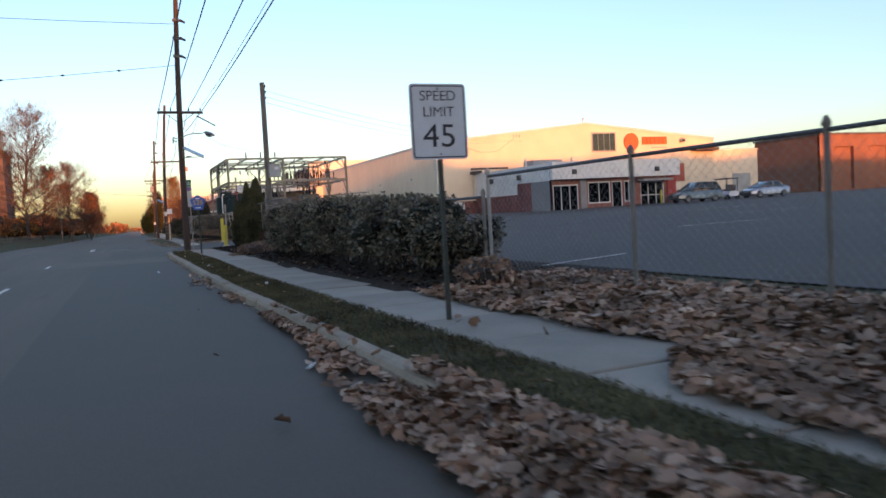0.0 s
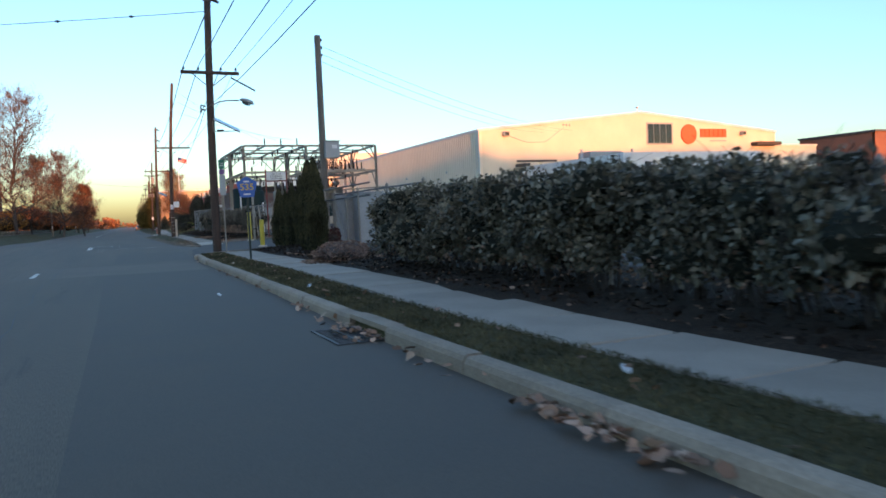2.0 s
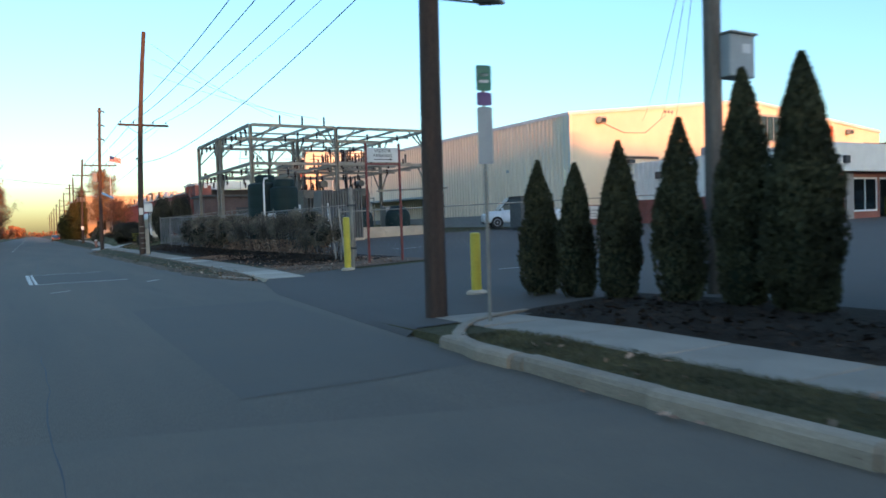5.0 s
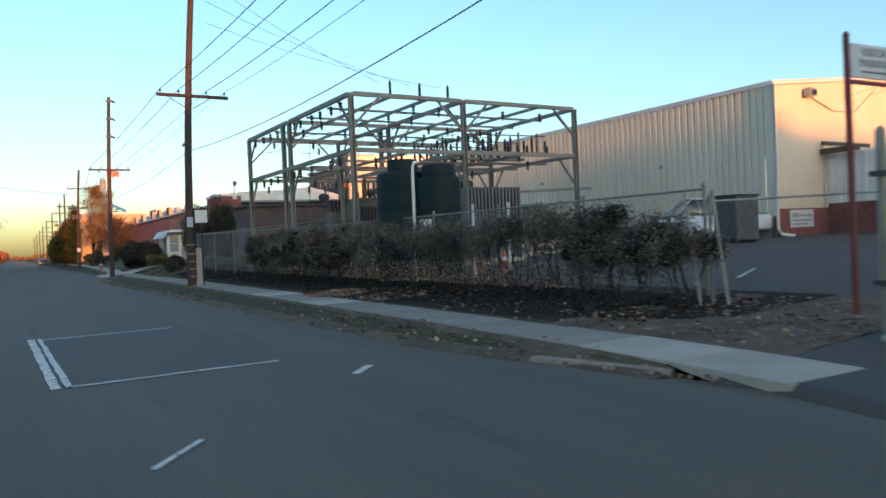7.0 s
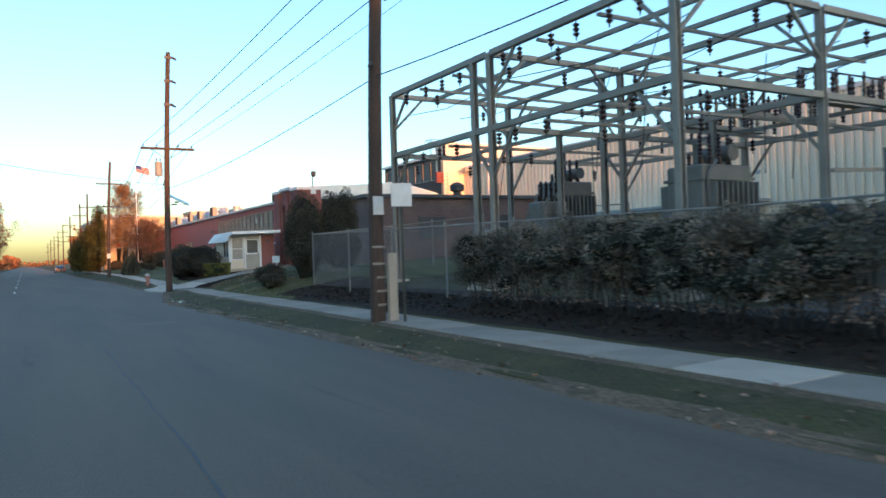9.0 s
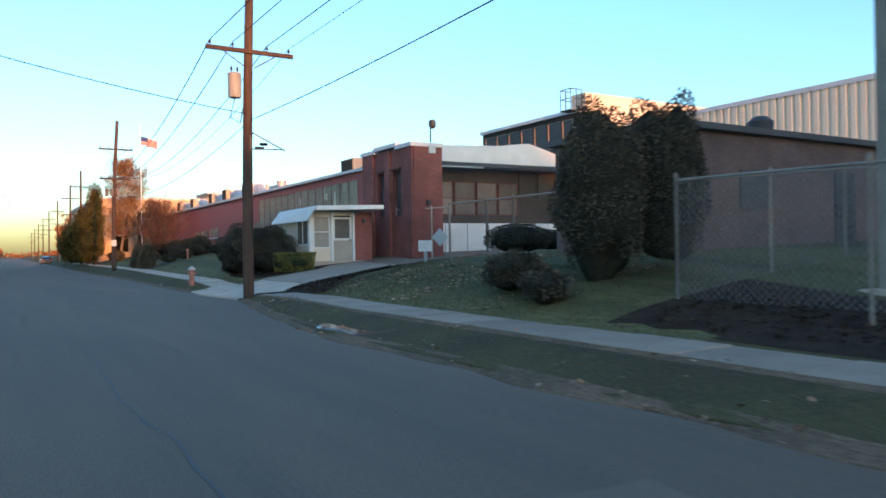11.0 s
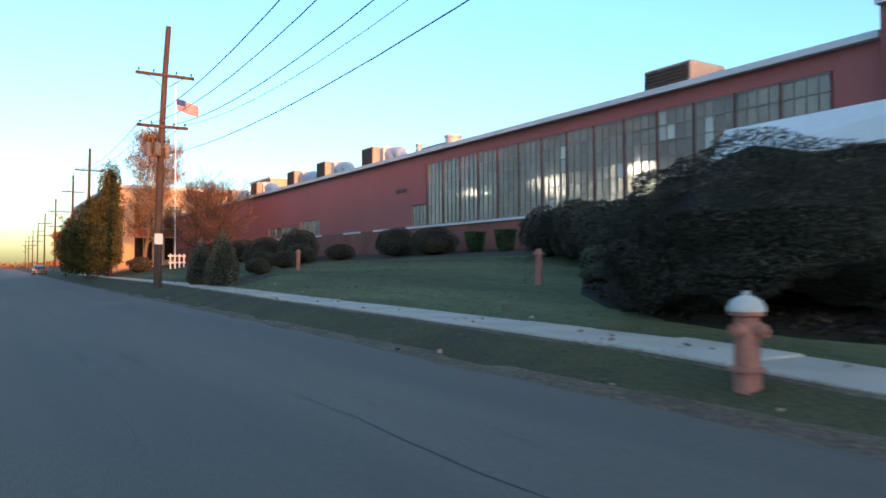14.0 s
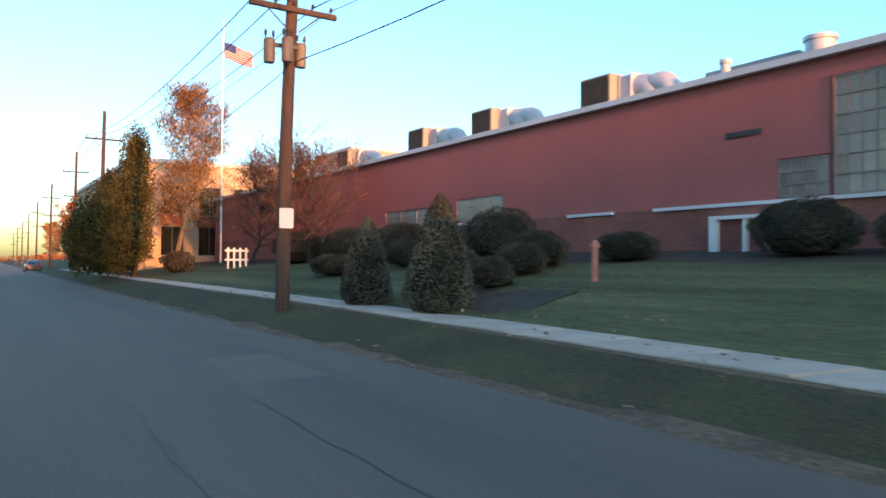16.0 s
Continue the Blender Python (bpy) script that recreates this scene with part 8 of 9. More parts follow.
def car(at, rz, paint, kind, label, scale=1.0):
    t = thing("car", (at[0], at[1], gz(at[0], at[1]) + 0.02), label, "car", rz=rz)
    L = 4.6
    shapes = {
        "saloon": ([(-2.28, 0.72, 0.3, 0.78), (-2.15, 0.84, 0.22, 0.98), (-1.3, 0.88, 0.2, 1.0), (0.9, 0.88, 0.2, 0.96), (1.8, 0.86, 0.22, 0.84), (2.25, 0.74, 0.28, 0.68)], [(-1.75, 0.68, 0.92, 1.02), (-0.95, 0.66, 0.92, 1.42), (0.25, 0.66, 0.92, 1.45), (1.15, 0.7, 0.9, 0.98)]),
        "wagon": ([(-2.28, 0.76, 0.3, 0.95), (-2.2, 0.86, 0.24, 1.05), (-1.3, 0.9, 0.22, 1.06), (0.9, 0.9, 0.22, 1.02), (1.85, 0.88, 0.24, 0.9), (2.28, 0.76, 0.3, 0.7)], [(-2.2, 0.72, 1.0, 1.12), (-1.75, 0.7, 1.0, 1.66), (0.1, 0.7, 1.0, 1.7), (1.1, 0.74, 0.98, 1.06)]),
        "pickup": ([(-2.85, 0.94, 0.5, 1.15), (-2.8, 0.98, 0.42, 1.2), (-0.6, 0.98, 0.4, 1.2), (1.2, 0.98, 0.4, 1.24), (2.3, 0.97, 0.42, 1.16), (2.75, 0.9, 0.45, 0.95)], [(-0.85, 0.84, 1.18, 1.3), (-0.72, 0.84, 1.18, 2.0), (1.0, 0.82, 1.18, 2.04), (1.75, 0.86, 1.16, 1.28)]),
    }
    body, cab = shapes[kind]
    bm = bmesh.new()
    loft(bm, body)
    part("body", bm, paint, t, "", True)
    bm = bmesh.new()
    loft(bm, cab)
    part("cabin_glass", bm, CAR_GLASS, t, "dark glass", True)
    bm = bmesh.new()
    top = [(x + (0.06 if i == 1 else -0.06), w * 0.96, z1 - 0.03, z1 + 0.02) for i, (x, w, z0, z1) in enumerate(cab) if 0 < i < 3]
    loft(bm, top)
    part("roof", bm, paint, t, "", True)
    for s in (-1, 1):
        bm = bmesh.new()
        for (xa, wa, _, za), (xb, wb, _, zb) in zip(cab, cab[1:]):
            tube(bm, [(xa, s * wa * 0.97, za), (xb, s * wb * 0.97, zb)], 0.035, 5)
        xm = (cab[1][0] + cab[2][0]) / 2
        rod(bm, (xm, s * cab[1][1], cab[1][2]), (xm, s * cab[1][1] * 0.97, cab[1][3]), 0.04, seg=5)
        part("pillar", bm, paint, t)
    r = 0.42 if kind == "pickup" else 0.33
    ax = (-1.75, 1.85) if kind == "pickup" else (-1.4, 1.4)
    for x in ax:
        for y in (-0.8, 0.8):
            yy = y * (1.1 if kind == "pickup" else 1.0)
            wheel(t, (x, yy, r), r)
    rear, front = body[0][0], body[-1][0]
    for s in (-1, 1):
        bm = bmesh.new()
        box(bm, rear - 0.02, rear + 0.1, s * 0.7 - 0.12, s * 0.7 + 0.12, body[1][3] - 0.35, body[1][3] - 0.12)
        part("tail_lamp", bm, RED_LENS, t)
        bm = bmesh.new()
        box(bm, front - 0.12, front + 0.01, s * 0.6 - 0.16, s * 0.6 + 0.16, 0.52, 0.66)
        part("headlamp", bm, LAMP_GLASS, t)
        bm = bmesh.new()
        box(bm, cab[3][0] - 0.3, cab[3][0] - 0.15, s * (body[2][1] + 0.12) - 0.07, s * (body[2][1] + 0.12) + 0.07, cab[3][2] + 0.05, cab[3][2] + 0.2)
        part("mirror", bm, paint, t)
    for x in (rear, front):
        bm = bmesh.new()
        box(bm, x - 0.06, x + 0.06, -0.7, 0.7, 0.32, 0.5)
        part("bumper", bm, DARK_STEEL, t)
    if kind == "pickup":
        bm = bmesh.new()
        box(bm, rear - 0.025, rear, -0.75, 0.75, 0.75, 1.14)
        part("tailgate", bm, paint, t)
        bm = bmesh.new()
        box(bm, -2.7, -0.85, -0.82, 0.82, 1.19, 1.215)
        part("bed_liner", bm, DARK_STEEL, t)
    return t


car((26.4, 69.6), 152, CAR_WHITE, "pickup", "white pickup truck parked by the warehouse side wall")
car((44.6, 48.6), 176, CAR_GREY, "wagon", "grey-green estate car parked before the office")
car((53.9, 49.6), 176, CAR_SILVER, "saloon", "silver saloon car parked in the car park")
car((66.5, 41.0), 176, CAR_SILVER, "saloon", "silver saloon parked further along the bays")
car((6.3, 232.0), 91, CAR_DARK, "saloon", "dark saloon parked at the roadside far ahead")
BIN_GREY = surface("dark_bin_paint", (0.1, 0.105, 0.105), (0.07, 0.073, 0.073), 0.7, 1.2, 30.0, 0.1, rust=(0.1, 0.06, 0.04), rust_at=0.68)
bin_ = thing("waste_bin", (23.9, 66.0, gz(23.9, 66.0)), "tall dark grey steel waste bin on the yard asphalt", "bin")
bm = bmesh.new()
box(bm, -0.75, 0.75, -0.6, 0.6, 0.12, 2.0)
bmesh.ops.bevel(bm, geom=bm.edges[:], offset=0.05, segments=1, affect="EDGES")
part("body", bm, BIN_GREY, bin_)
bm = bmesh.new()
box(bm, -0.78, 0.78, -0.63, 0.63, 2.0, 2.08)
part("lid", bm, DARK_STEEL, bin_)
for x in (-0.55, 0.55):
    bm = bmesh.new()
    box(bm, x - 0.09, x + 0.09, -0.5, 0.5, 0.0, 0.12)
    part("skid", bm, DARK_STEEL, bin_)
cart = thing("golf_cart", (49.8, 50.2, gz(49.8, 50.2)), "white golf cart with a black canopy between parked cars", "golf cart", rz=80)
bm = bmesh.new()
loft(bm, [(-1.1, 0.5, 0.3, 0.75), (-0.3, 0.55, 0.25, 0.8), (0.3, 0.55, 0.25, 0.5), (0.9, 0.52, 0.28, 0.95), (1.2, 0.42, 0.3, 0.7)])
part("body", bm, CAR_WHITE, cart, "", True)
bm = bmesh.new()
box(bm, -1.0, 0.9, -0.6, 0.6, 1.85, 1.95)
part("canopy", bm, DARK_STEEL, cart, "black canopy")
for x in (-0.9, 0.75):
    for y in (-0.5, 0.5):
        bm = bmesh.new()
        rod(bm, (x, y, 0.7), (x, y * 1.05, 1.86), 0.03, seg=6)
        part("canopy_post", bm, DARK_STEEL, cart)
        wheel(cart, (x, y * 0.95, 0.24), 0.24, 0.18)
bm = bmesh.new()
box(bm, -0.6, -0.1, -0.48, 0.48, 0.8, 0.95)
box(bm, -0.7, -0.58, -0.48, 0.48, 0.9, 1.35)
part("seat", bm, DARK_STEEL, cart)

VERGE_DIRT = surface("verge_dirt", (0.195, 0.134, 0.086), (0.105, 0.077, 0.05), 0.95, 0.9, 22.0, 0.7, fleck=0.4, depth=0.02, rust=(0.088, 0.074, 0.044), rust_at=0.55, spec=0.15)
BED_EARTH = surface("bed_earth", (0.1, 0.078, 0.056), (0.06, 0.05, 0.038), 0.95, 1.5, 30.0, 0.7, fleck=0.45, depth=0.02, rust=(0.06, 0.062, 0.035), rust_at=0.55, spec=0.15)
DRIVE = surface("driveway_concrete", (0.37, 0.305, 0.235), (0.28, 0.232, 0.18), 0.9, 0.7, 50.0, 0.3, fleck=0.2, depth=0.004, rust=(0.2, 0.165, 0.13), rust_at=0.64)
OLD_DRIVE = surface("worn_driveway", (0.235, 0.185, 0.135), (0.15, 0.12, 0.09), 0.92, 0.6, 50.0, 0.35, fleck=0.25, depth=0.006, rust=(0.09, 0.075, 0.06), rust_at=0.56)
WATER = surface("puddle_water", (0.085, 0.062, 0.042), (0.06, 0.045, 0.032), 0.13, 1.0, 8.0, 0.0, fleck=0.05, spec=0.8)

# ---- driveway to the gatehouse, running up at a slant ----
BED_LINE = [(109, 6.4), (110.5, 5.95), (112.1, 5.85), (113.7, 6.2), (115, 6.6), (116.6, 7.55), (118.1, 9.2), (119.6, 10.6)]
LOW_LINE = [(2.9, 102.6), (5.0, 103.0), (5.6, 103.55), (6.3, 104.0), (8.2, 104.9), (10.4, 106.0), (11.8, 106.5), (13.7, 107.7), (22.0, 108.6)]
HIGH_LINE = [(2.9, 107.6), (5.0, 109.1), (6.2, 109.15), (7.3, 108.95), (9.0, 109.35), (9.8, 110.4), (12.3, 111.0), (13.5, 111.4), (13.6, 113.0), (22.0, 113.2)]
bm = bmesh.new()
rows = []
for j in range(15):
    v = j / 14
    ya, yb = 102.4 + 5.8 * v, lerp(LOW_LINE, 6.3) + (lerp(HIGH_LINE, 6.3) - 0.4 - lerp(LOW_LINE, 6.3)) * v
    line = [bm.verts.new((edge(ya) - 0.05, ya, -0.03))]
    for i in range(13):
        u = i / 12
        y = ya + (yb - ya) * u ** 1.4
        x = edge(ya) - 0.03 + (6.32 - edge(ya) + 0.03) * u
        line.append(bm.verts.new((x, y, max(gz(x, y), 0.0) + (0.052 if i == 0 else 0.035))))
    rows.append(line)
for p, q in zip(rows, rows[1:]):
    for i in range(13):
        bm.faces.new((p[i], p[i + 1], q[i + 1], q[i]))
structure("driveway_apron", bm, CONCRETE, "pale concrete driveway apron across the pavement")
bm = bmesh.new()
drape(bm, steps(6.36, 11.5, 0.4), lambda x: lerp(LOW_LINE, x), lambda x: lerp(HIGH_LINE, x), 12, 0.04)
structure("driveway", bm, DRIVE, "pale grey concrete driveway slab leading to the gates", True)
bm = bmesh.new()
drape(bm, steps(11.56, 22.0, 0.4), lambda x: lerp(LOW_LINE, x), lambda x: lerp(HIGH_LINE, x), 12, 0.04)
structure("driveway", bm, OLD_DRIVE, "worn brownish driveway before the gates", True)
bm = bmesh.new()
sheet(bm, steps(133.6, 137.2, 0.4), lambda y: walk_out(y) + 0.3 + 0.5 * noise.noise(Vector((y, 8, 0))), lambda y: 8.3 + 0.6 * noise.noise(Vector((y, 3, 0))), 6, 0.035, skirt=0.03)
sheet(bm, steps(114.6, 176, 1.5), lambda y: 11.2 + 0.4 * noise.noise(Vector((y * 0.3, 2, 0))), lambda y: 13.7, 5, 0.035, skirt=0.03)
structure("shrub_bed", bm, BED_EARTH, "dark earth shrub beds", True)
bm = bmesh.new()
sheet(bm, steps(109.4, 119.5, 0.5), lambda y: lerp(BED_LINE, y) + 0.15 * noise.noise(Vector((y, 5, 0))), lambda y: 10.8, 9, 0.035, skirt=0.03)
drape(bm, steps(walk_out(100.5) + 0.06, 13.4, 0.35), lambda x: min(lerp(LOW_LINE, x) - 0.1, 99.8 + 0.74 * max(0, x - 5.3) + 0.2 * noise.noise(Vector((x * 2, 1, 0))) + 2.0 * ease(10.8, 13.4, x)), lambda x: lerp(LOW_LINE, x) - 0.02, 16, 0.03, 0.035)
structure("mulch_mound", bm, MULCH, "dark mulch beds beside the driveway", True)
bm = bmesh.new()
for y0, y1 in ((50.9, 102.2), (108.45, 200.0)):
    sheet(bm, steps(y0, y1, 0.6), lambda y: edge(y) - 0.12 + 0.22 * noise.noise(Vector((y * 0.6, 0, 0))) + 0.08 * noise.noise(Vector((y * 2.1, 4, 0))), lambda y: walk_in(y) - 0.03, 5, 0.02, skirt=0.03, rough=0.01)
structure("dirt_verge", bm, VERGE_DIRT, "worn brown dirt verge between road and pavement", True)
puddle = bmesh.new()
water_z = gz(2.4, 91.7) + 0.034
water_rings = []
for k in (0.02, 0.4, 0.75, 0.92, 1.0):
    ring = []
    for a in (j * math.pi / 20 for j in range(40)):
        u = 0.5 * k * math.cos(a) * (1 + 0.25 * math.sin(3 * a + 1))
        v = 1.3 * k * math.sin(a) * (1 + 0.15 * math.cos(2 * a + 1))
        ring.append(puddle.verts.new((2.42 + u + 0.06 * v, 91.75 + v, water_z - (0.05 if k == 1.0 else 0.0))))
    water_rings.append(ring)
for ra, rb in zip(water_rings, water_rings[1:]):
    for j in range(40):
        puddle.faces.new((ra[j], rb[j], rb[(j + 1) % 40], ra[(j + 1) % 40]))
puddle.faces.new(water_rings[0])
solid("puddle", puddle, WATER, "still brown rain puddle on the dirt verge", "puddle")

# ---- hedges and evergreens by the pavement ----
straggling_hedge(9.5, 24.1, 3.62, [(9.4, 0.95), (9.8, 1.15), (10.4, 1.42), (12, 1.55), (16, 1.66), (20, 1.69), (24.5, 1.56)], HEDGE_LEAF, 0.085, "dense dark rhododendron hedge in a mulch bed beside the pavement", lambda y: 1.0, 0.27, 17, 5, 0.42)
straggling_hedge(53.8, 76.4, 6.2, [(53.8, 1.65), (55.2, 2.02), (58, 1.97), (66, 2.0), (72, 2.05), (78.4, 2.12)], HEDGE_LEAF2, 0.058, "thin dusty evergreen hedge in front of the substation fence", lambda y: 1.9 if y > 67.0 else (1.0 if y < 56.8 else 0.4 + 0.35 * noise.noise(Vector((y * 0.9, 2, 0)))))
for i, (x, y, h, r) in enumerate(((4.75, 40.1, 2.4, 0.42), (4.8, 39.15, 2.26, 0.37), (4.85, 38.15, 2.5, 0.4), (4.95, 37.0, 2.68, 0.42), (5.0, 35.95, 3.18, 0.44), (4.95, 35.05, 3.2, 0.5), (4.06, 32.45, 2.92, 0.42), (4.08, 31.7, 2.56, 0.44))):
    arborvitae((x, y), h, r, i * 2.3, "arborvitae row")
shrub((3.35, 26.6), (0.7, 0.9, 0.2), 5200, None, SCRUB, TWIG, "dry brown dead shrub spilling over the pavement", size=0.05, name="dead_shrub", depth=0.6)
shrub((4.1, 28.8), (0.6, 1.4, 0.2), 5200, None, SCRUB, TWIG, "dry brown dead shrub in the bed", size=0.05, name="dead_shrub", depth=0.6)
shrub((4.5, 31.1), (0.2, 0.22, 0.38), 420, None, PURPLE_LEAF, TWIG, "small dark red shrub beside the arborvitae", size=0.08)
shrub((3.3, 8.2), (0.35, 0.6, 0.22), 600, None, FALLEN, TWIG, "low dry plant at the hedge end", size=0.09, name="dead_shrub")

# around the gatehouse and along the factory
shrub((7.3, 112.7), (1.55, 2.35, 1.12), 50000, None, YEW_LEAF, HEDGE_SHADE, "big dark spreading yew beside the gatehouse", size=0.042, depth=0.1, rough=0.42, low=-0.95)
shrub((6.75, 113.9), (0.75, 0.9, 0.7), 11000, None, YEW_LEAF, HEDGE_SHADE, "dark lumpy lower yew beside the big one", size=0.05, depth=0.14, rough=0.45, low=-0.95)
shrub((10.6, 117.6), (0.8, 1.0, 0.8), 9000, None, YEW_LEAF, HEDGE_SHADE, "dark rounded shrub beside the yew", size=0.055, depth=0.14)
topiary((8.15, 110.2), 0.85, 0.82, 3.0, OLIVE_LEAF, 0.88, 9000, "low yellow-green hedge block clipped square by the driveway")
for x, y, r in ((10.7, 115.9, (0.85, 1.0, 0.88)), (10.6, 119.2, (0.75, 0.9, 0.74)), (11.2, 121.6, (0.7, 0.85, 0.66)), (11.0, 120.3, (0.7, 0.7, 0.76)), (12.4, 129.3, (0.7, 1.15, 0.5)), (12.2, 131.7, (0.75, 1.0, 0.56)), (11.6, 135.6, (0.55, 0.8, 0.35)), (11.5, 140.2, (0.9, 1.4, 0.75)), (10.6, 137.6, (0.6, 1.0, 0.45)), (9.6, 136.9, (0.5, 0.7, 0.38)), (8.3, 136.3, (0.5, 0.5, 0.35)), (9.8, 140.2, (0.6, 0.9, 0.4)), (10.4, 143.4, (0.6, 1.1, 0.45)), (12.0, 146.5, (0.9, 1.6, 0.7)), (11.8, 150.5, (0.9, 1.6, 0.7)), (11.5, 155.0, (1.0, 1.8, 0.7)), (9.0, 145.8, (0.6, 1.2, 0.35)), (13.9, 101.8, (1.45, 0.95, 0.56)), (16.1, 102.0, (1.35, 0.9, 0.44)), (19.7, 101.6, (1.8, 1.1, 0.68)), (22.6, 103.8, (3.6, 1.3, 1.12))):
    shrub((x, y), r, int(6500 * (r[0] * r[1] + r[1] * r[2]) + 1500), None, DARK_LEAF, HEDGE_SHADE, "clipped dark evergreen shrub in the bed by the wall", group="clipped shrubs", size=0.04, depth=0.09, rough=0.16)
for x, y, r in ((9.15, 117.75, (0.3, 0.32, 0.32)), (8.75, 117.2, (0.34, 0.36, 0.17))):
    shrub((x, y), r, 2600, None, SAGE_LEAF, HEDGE_SHADE, "small rounded grey-green shrub before the yews", group="grey-green shrubs", size=0.045, depth=0.14)
for y in (125.5, 127.2):
    topiary((12.75, y), 0.32, 0.72, y)
cone_shrub((6.7, 135.8), 2.25, 0.72, 1.0, "cone evergreens")
cone_shrub((6.6, 138.7), 1.95, 0.62, 4.0, "cone evergreens")
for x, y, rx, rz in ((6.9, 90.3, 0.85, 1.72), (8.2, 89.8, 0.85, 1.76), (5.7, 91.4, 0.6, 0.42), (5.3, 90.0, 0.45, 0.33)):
    shrub((x, y), (rx, rx * 1.1, rz), int(7000 * rx * rz), None, DARK_LEAF, HEDGE_SHADE, "tall dark evergreen bush beyond the substation fence", size=0.06, depth=0.14, rough=0.35)
bare_tree((19.7, 103.2), 3.5, 1.0, 12, PALE_BARK, "small bare ornamental tree with a round crown on the bank", PURPLE_LEAF, 500, 0.06, clear=0.42, spray=700, spray_size=0.3, limbs=3)

# ---- far trees ahead, on the right ----
bare_tree((10.6, 172.5), 11.2, 2.9, 5, PALE_BARK, "large autumn tree with thin orange leaves", ORANGE_LEAF, 9000, 0.13, clear=0.2, limbs=4, spray=5000, spray_size=0.7)
leafy_tree((7.4, 170.5), 2.0, [(-1.7, 0.5, 2.9, 1.7, 2.0, 2.3), (-0.9, 1.5, 4.2, 1.4, 2.0, 2.3), (0.0, 0.0, 4.5, 1.0, 1.5, 4.2), (0.15, 0.4, 7.5, 0.75, 0.9, 1.7), (-0.5, -1.0, 2.2, 1.3, 1.8, 1.8), (-2.4, 1.0, 2.0, 1.4, 1.8, 1.7), (-1.4, 0.8, 1.4, 2.0, 2.0, 1.3)], 60000, 0.14, FIR_LEAF, CONIFER_SHADE, "broad dark evergreen beside the road", 3.0)
shrub((9.0, 166.5), (0.9, 1.2, 0.6), 1500, None, DARK_LEAF, HEDGE_SHADE, "low dark shrub under the evergreen", size=0.12)
bare_tree((11.4, 153.5), 4.3, 2.6, 21, BARK, "low spreading purple-leaved tree by the factory", PURPLE_LEAF, 1300, 0.08, clear=0.18, limbs=4, spray=3600, spray_size=0.45)
bare_tree((11.6, 161.5), 4.9, 2.8, 22, BARK, "low spreading purple-leaved tree by the factory", PURPLE_LEAF, 1300, 0.08, clear=0.18, limbs=4, spray=3600, spray_size=0.45)
for i, (x, y, h, leaf) in enumerate(((12.5, 222.0, 8.0, RUST_LEAF), (13.0, 250.0, 9.0, RUST_LEAF), (16.0, 290.0, 9.0, RUST_LEAF), (17.0, 330.0, 9.0, ORANGE_LEAF))):
    bare_tree((x, y), h, h * 0.32, 40 + i, BARK, "autumn street tree further along the road", leaf, 3500, 0.3)
far_h = thing("far_house", (22.0, 262.0, 0.4), "small white house far along the road", "house")
bm = bmesh.new()
box(bm, -6, 6, 0, 9, 0, 3.6)
part("wall", bm, WHITE_PAINT, far_h)
bm = bmesh.new()
prism(bm, [(-6.4, 3.6), (6.4, 3.6), (0, 6.2)], -9.4, 0.4, pose(0, 0, 0, 90, 0, 0))
part("roof", bm, FAR_RUST, far_h)

trestle = thing("white_trestle", (10.3, 160.0, gz(10.3, 160.0)), "white slatted barrier trestle under the trees", "barrier")
for x in (-0.45, -0.15, 0.15, 0.45):
    bm = bmesh.new()
    box(bm, x - 0.05, x + 0.05, -0.03, 0.03, -0.05, 1.0)
    part("picket", bm, WHITE_PAINT, trestle)
for z in (0.35, 0.8):
    bm = bmesh.new()
    box(bm, -0.6, 0.6, 0.032, 0.07, z, z + 0.1)
    part("rail", bm, WHITE_PAINT, trestle)

# ---- trees on the left of the road ----
left_trees = [(-14.6, 140, 21.5, 7.5, None), (-24, 136, 22, 7.0, None), (-8.2, 141, 12.8, 4.8, None), (-13.5, 152, 13, 4.5, RUST_LEAF), (-5.3, 146, 8.2, 2.6, RUST_LEAF), (-20, 165, 20, 6, None), (-11.0, 185, 12, 4, RUST_LEAF), (-6.6, 190, 8, 2.8, RUST_LEAF), (-8.5, 222, 10, 3.5, None), (-6.5, 236, 8, 3, RUST_LEAF), (-8.2, 270, 10, 3.5, None), (-8, 300, 9, 3.2, RUST_LEAF), (-7, 345, 10, 3.5, None)]
for i, (x, y, h, wide, leaf) in enumerate(left_trees):
    bare_tree((x, y), h, wide, 60 + i, BARK, "tall bare roadside tree in late autumn" if not leaf else "roadside tree with thin rust-red leaves", leaf or RUST_LEAF, 3600 if leaf else 500, 0.2 if leaf else 0.14, group="roadside trees", clear=0.14, limbs=5 if h > 15 else 4, spray=6500 if y < 200 else 2000, spray_size=0.03 * h + 0.3)
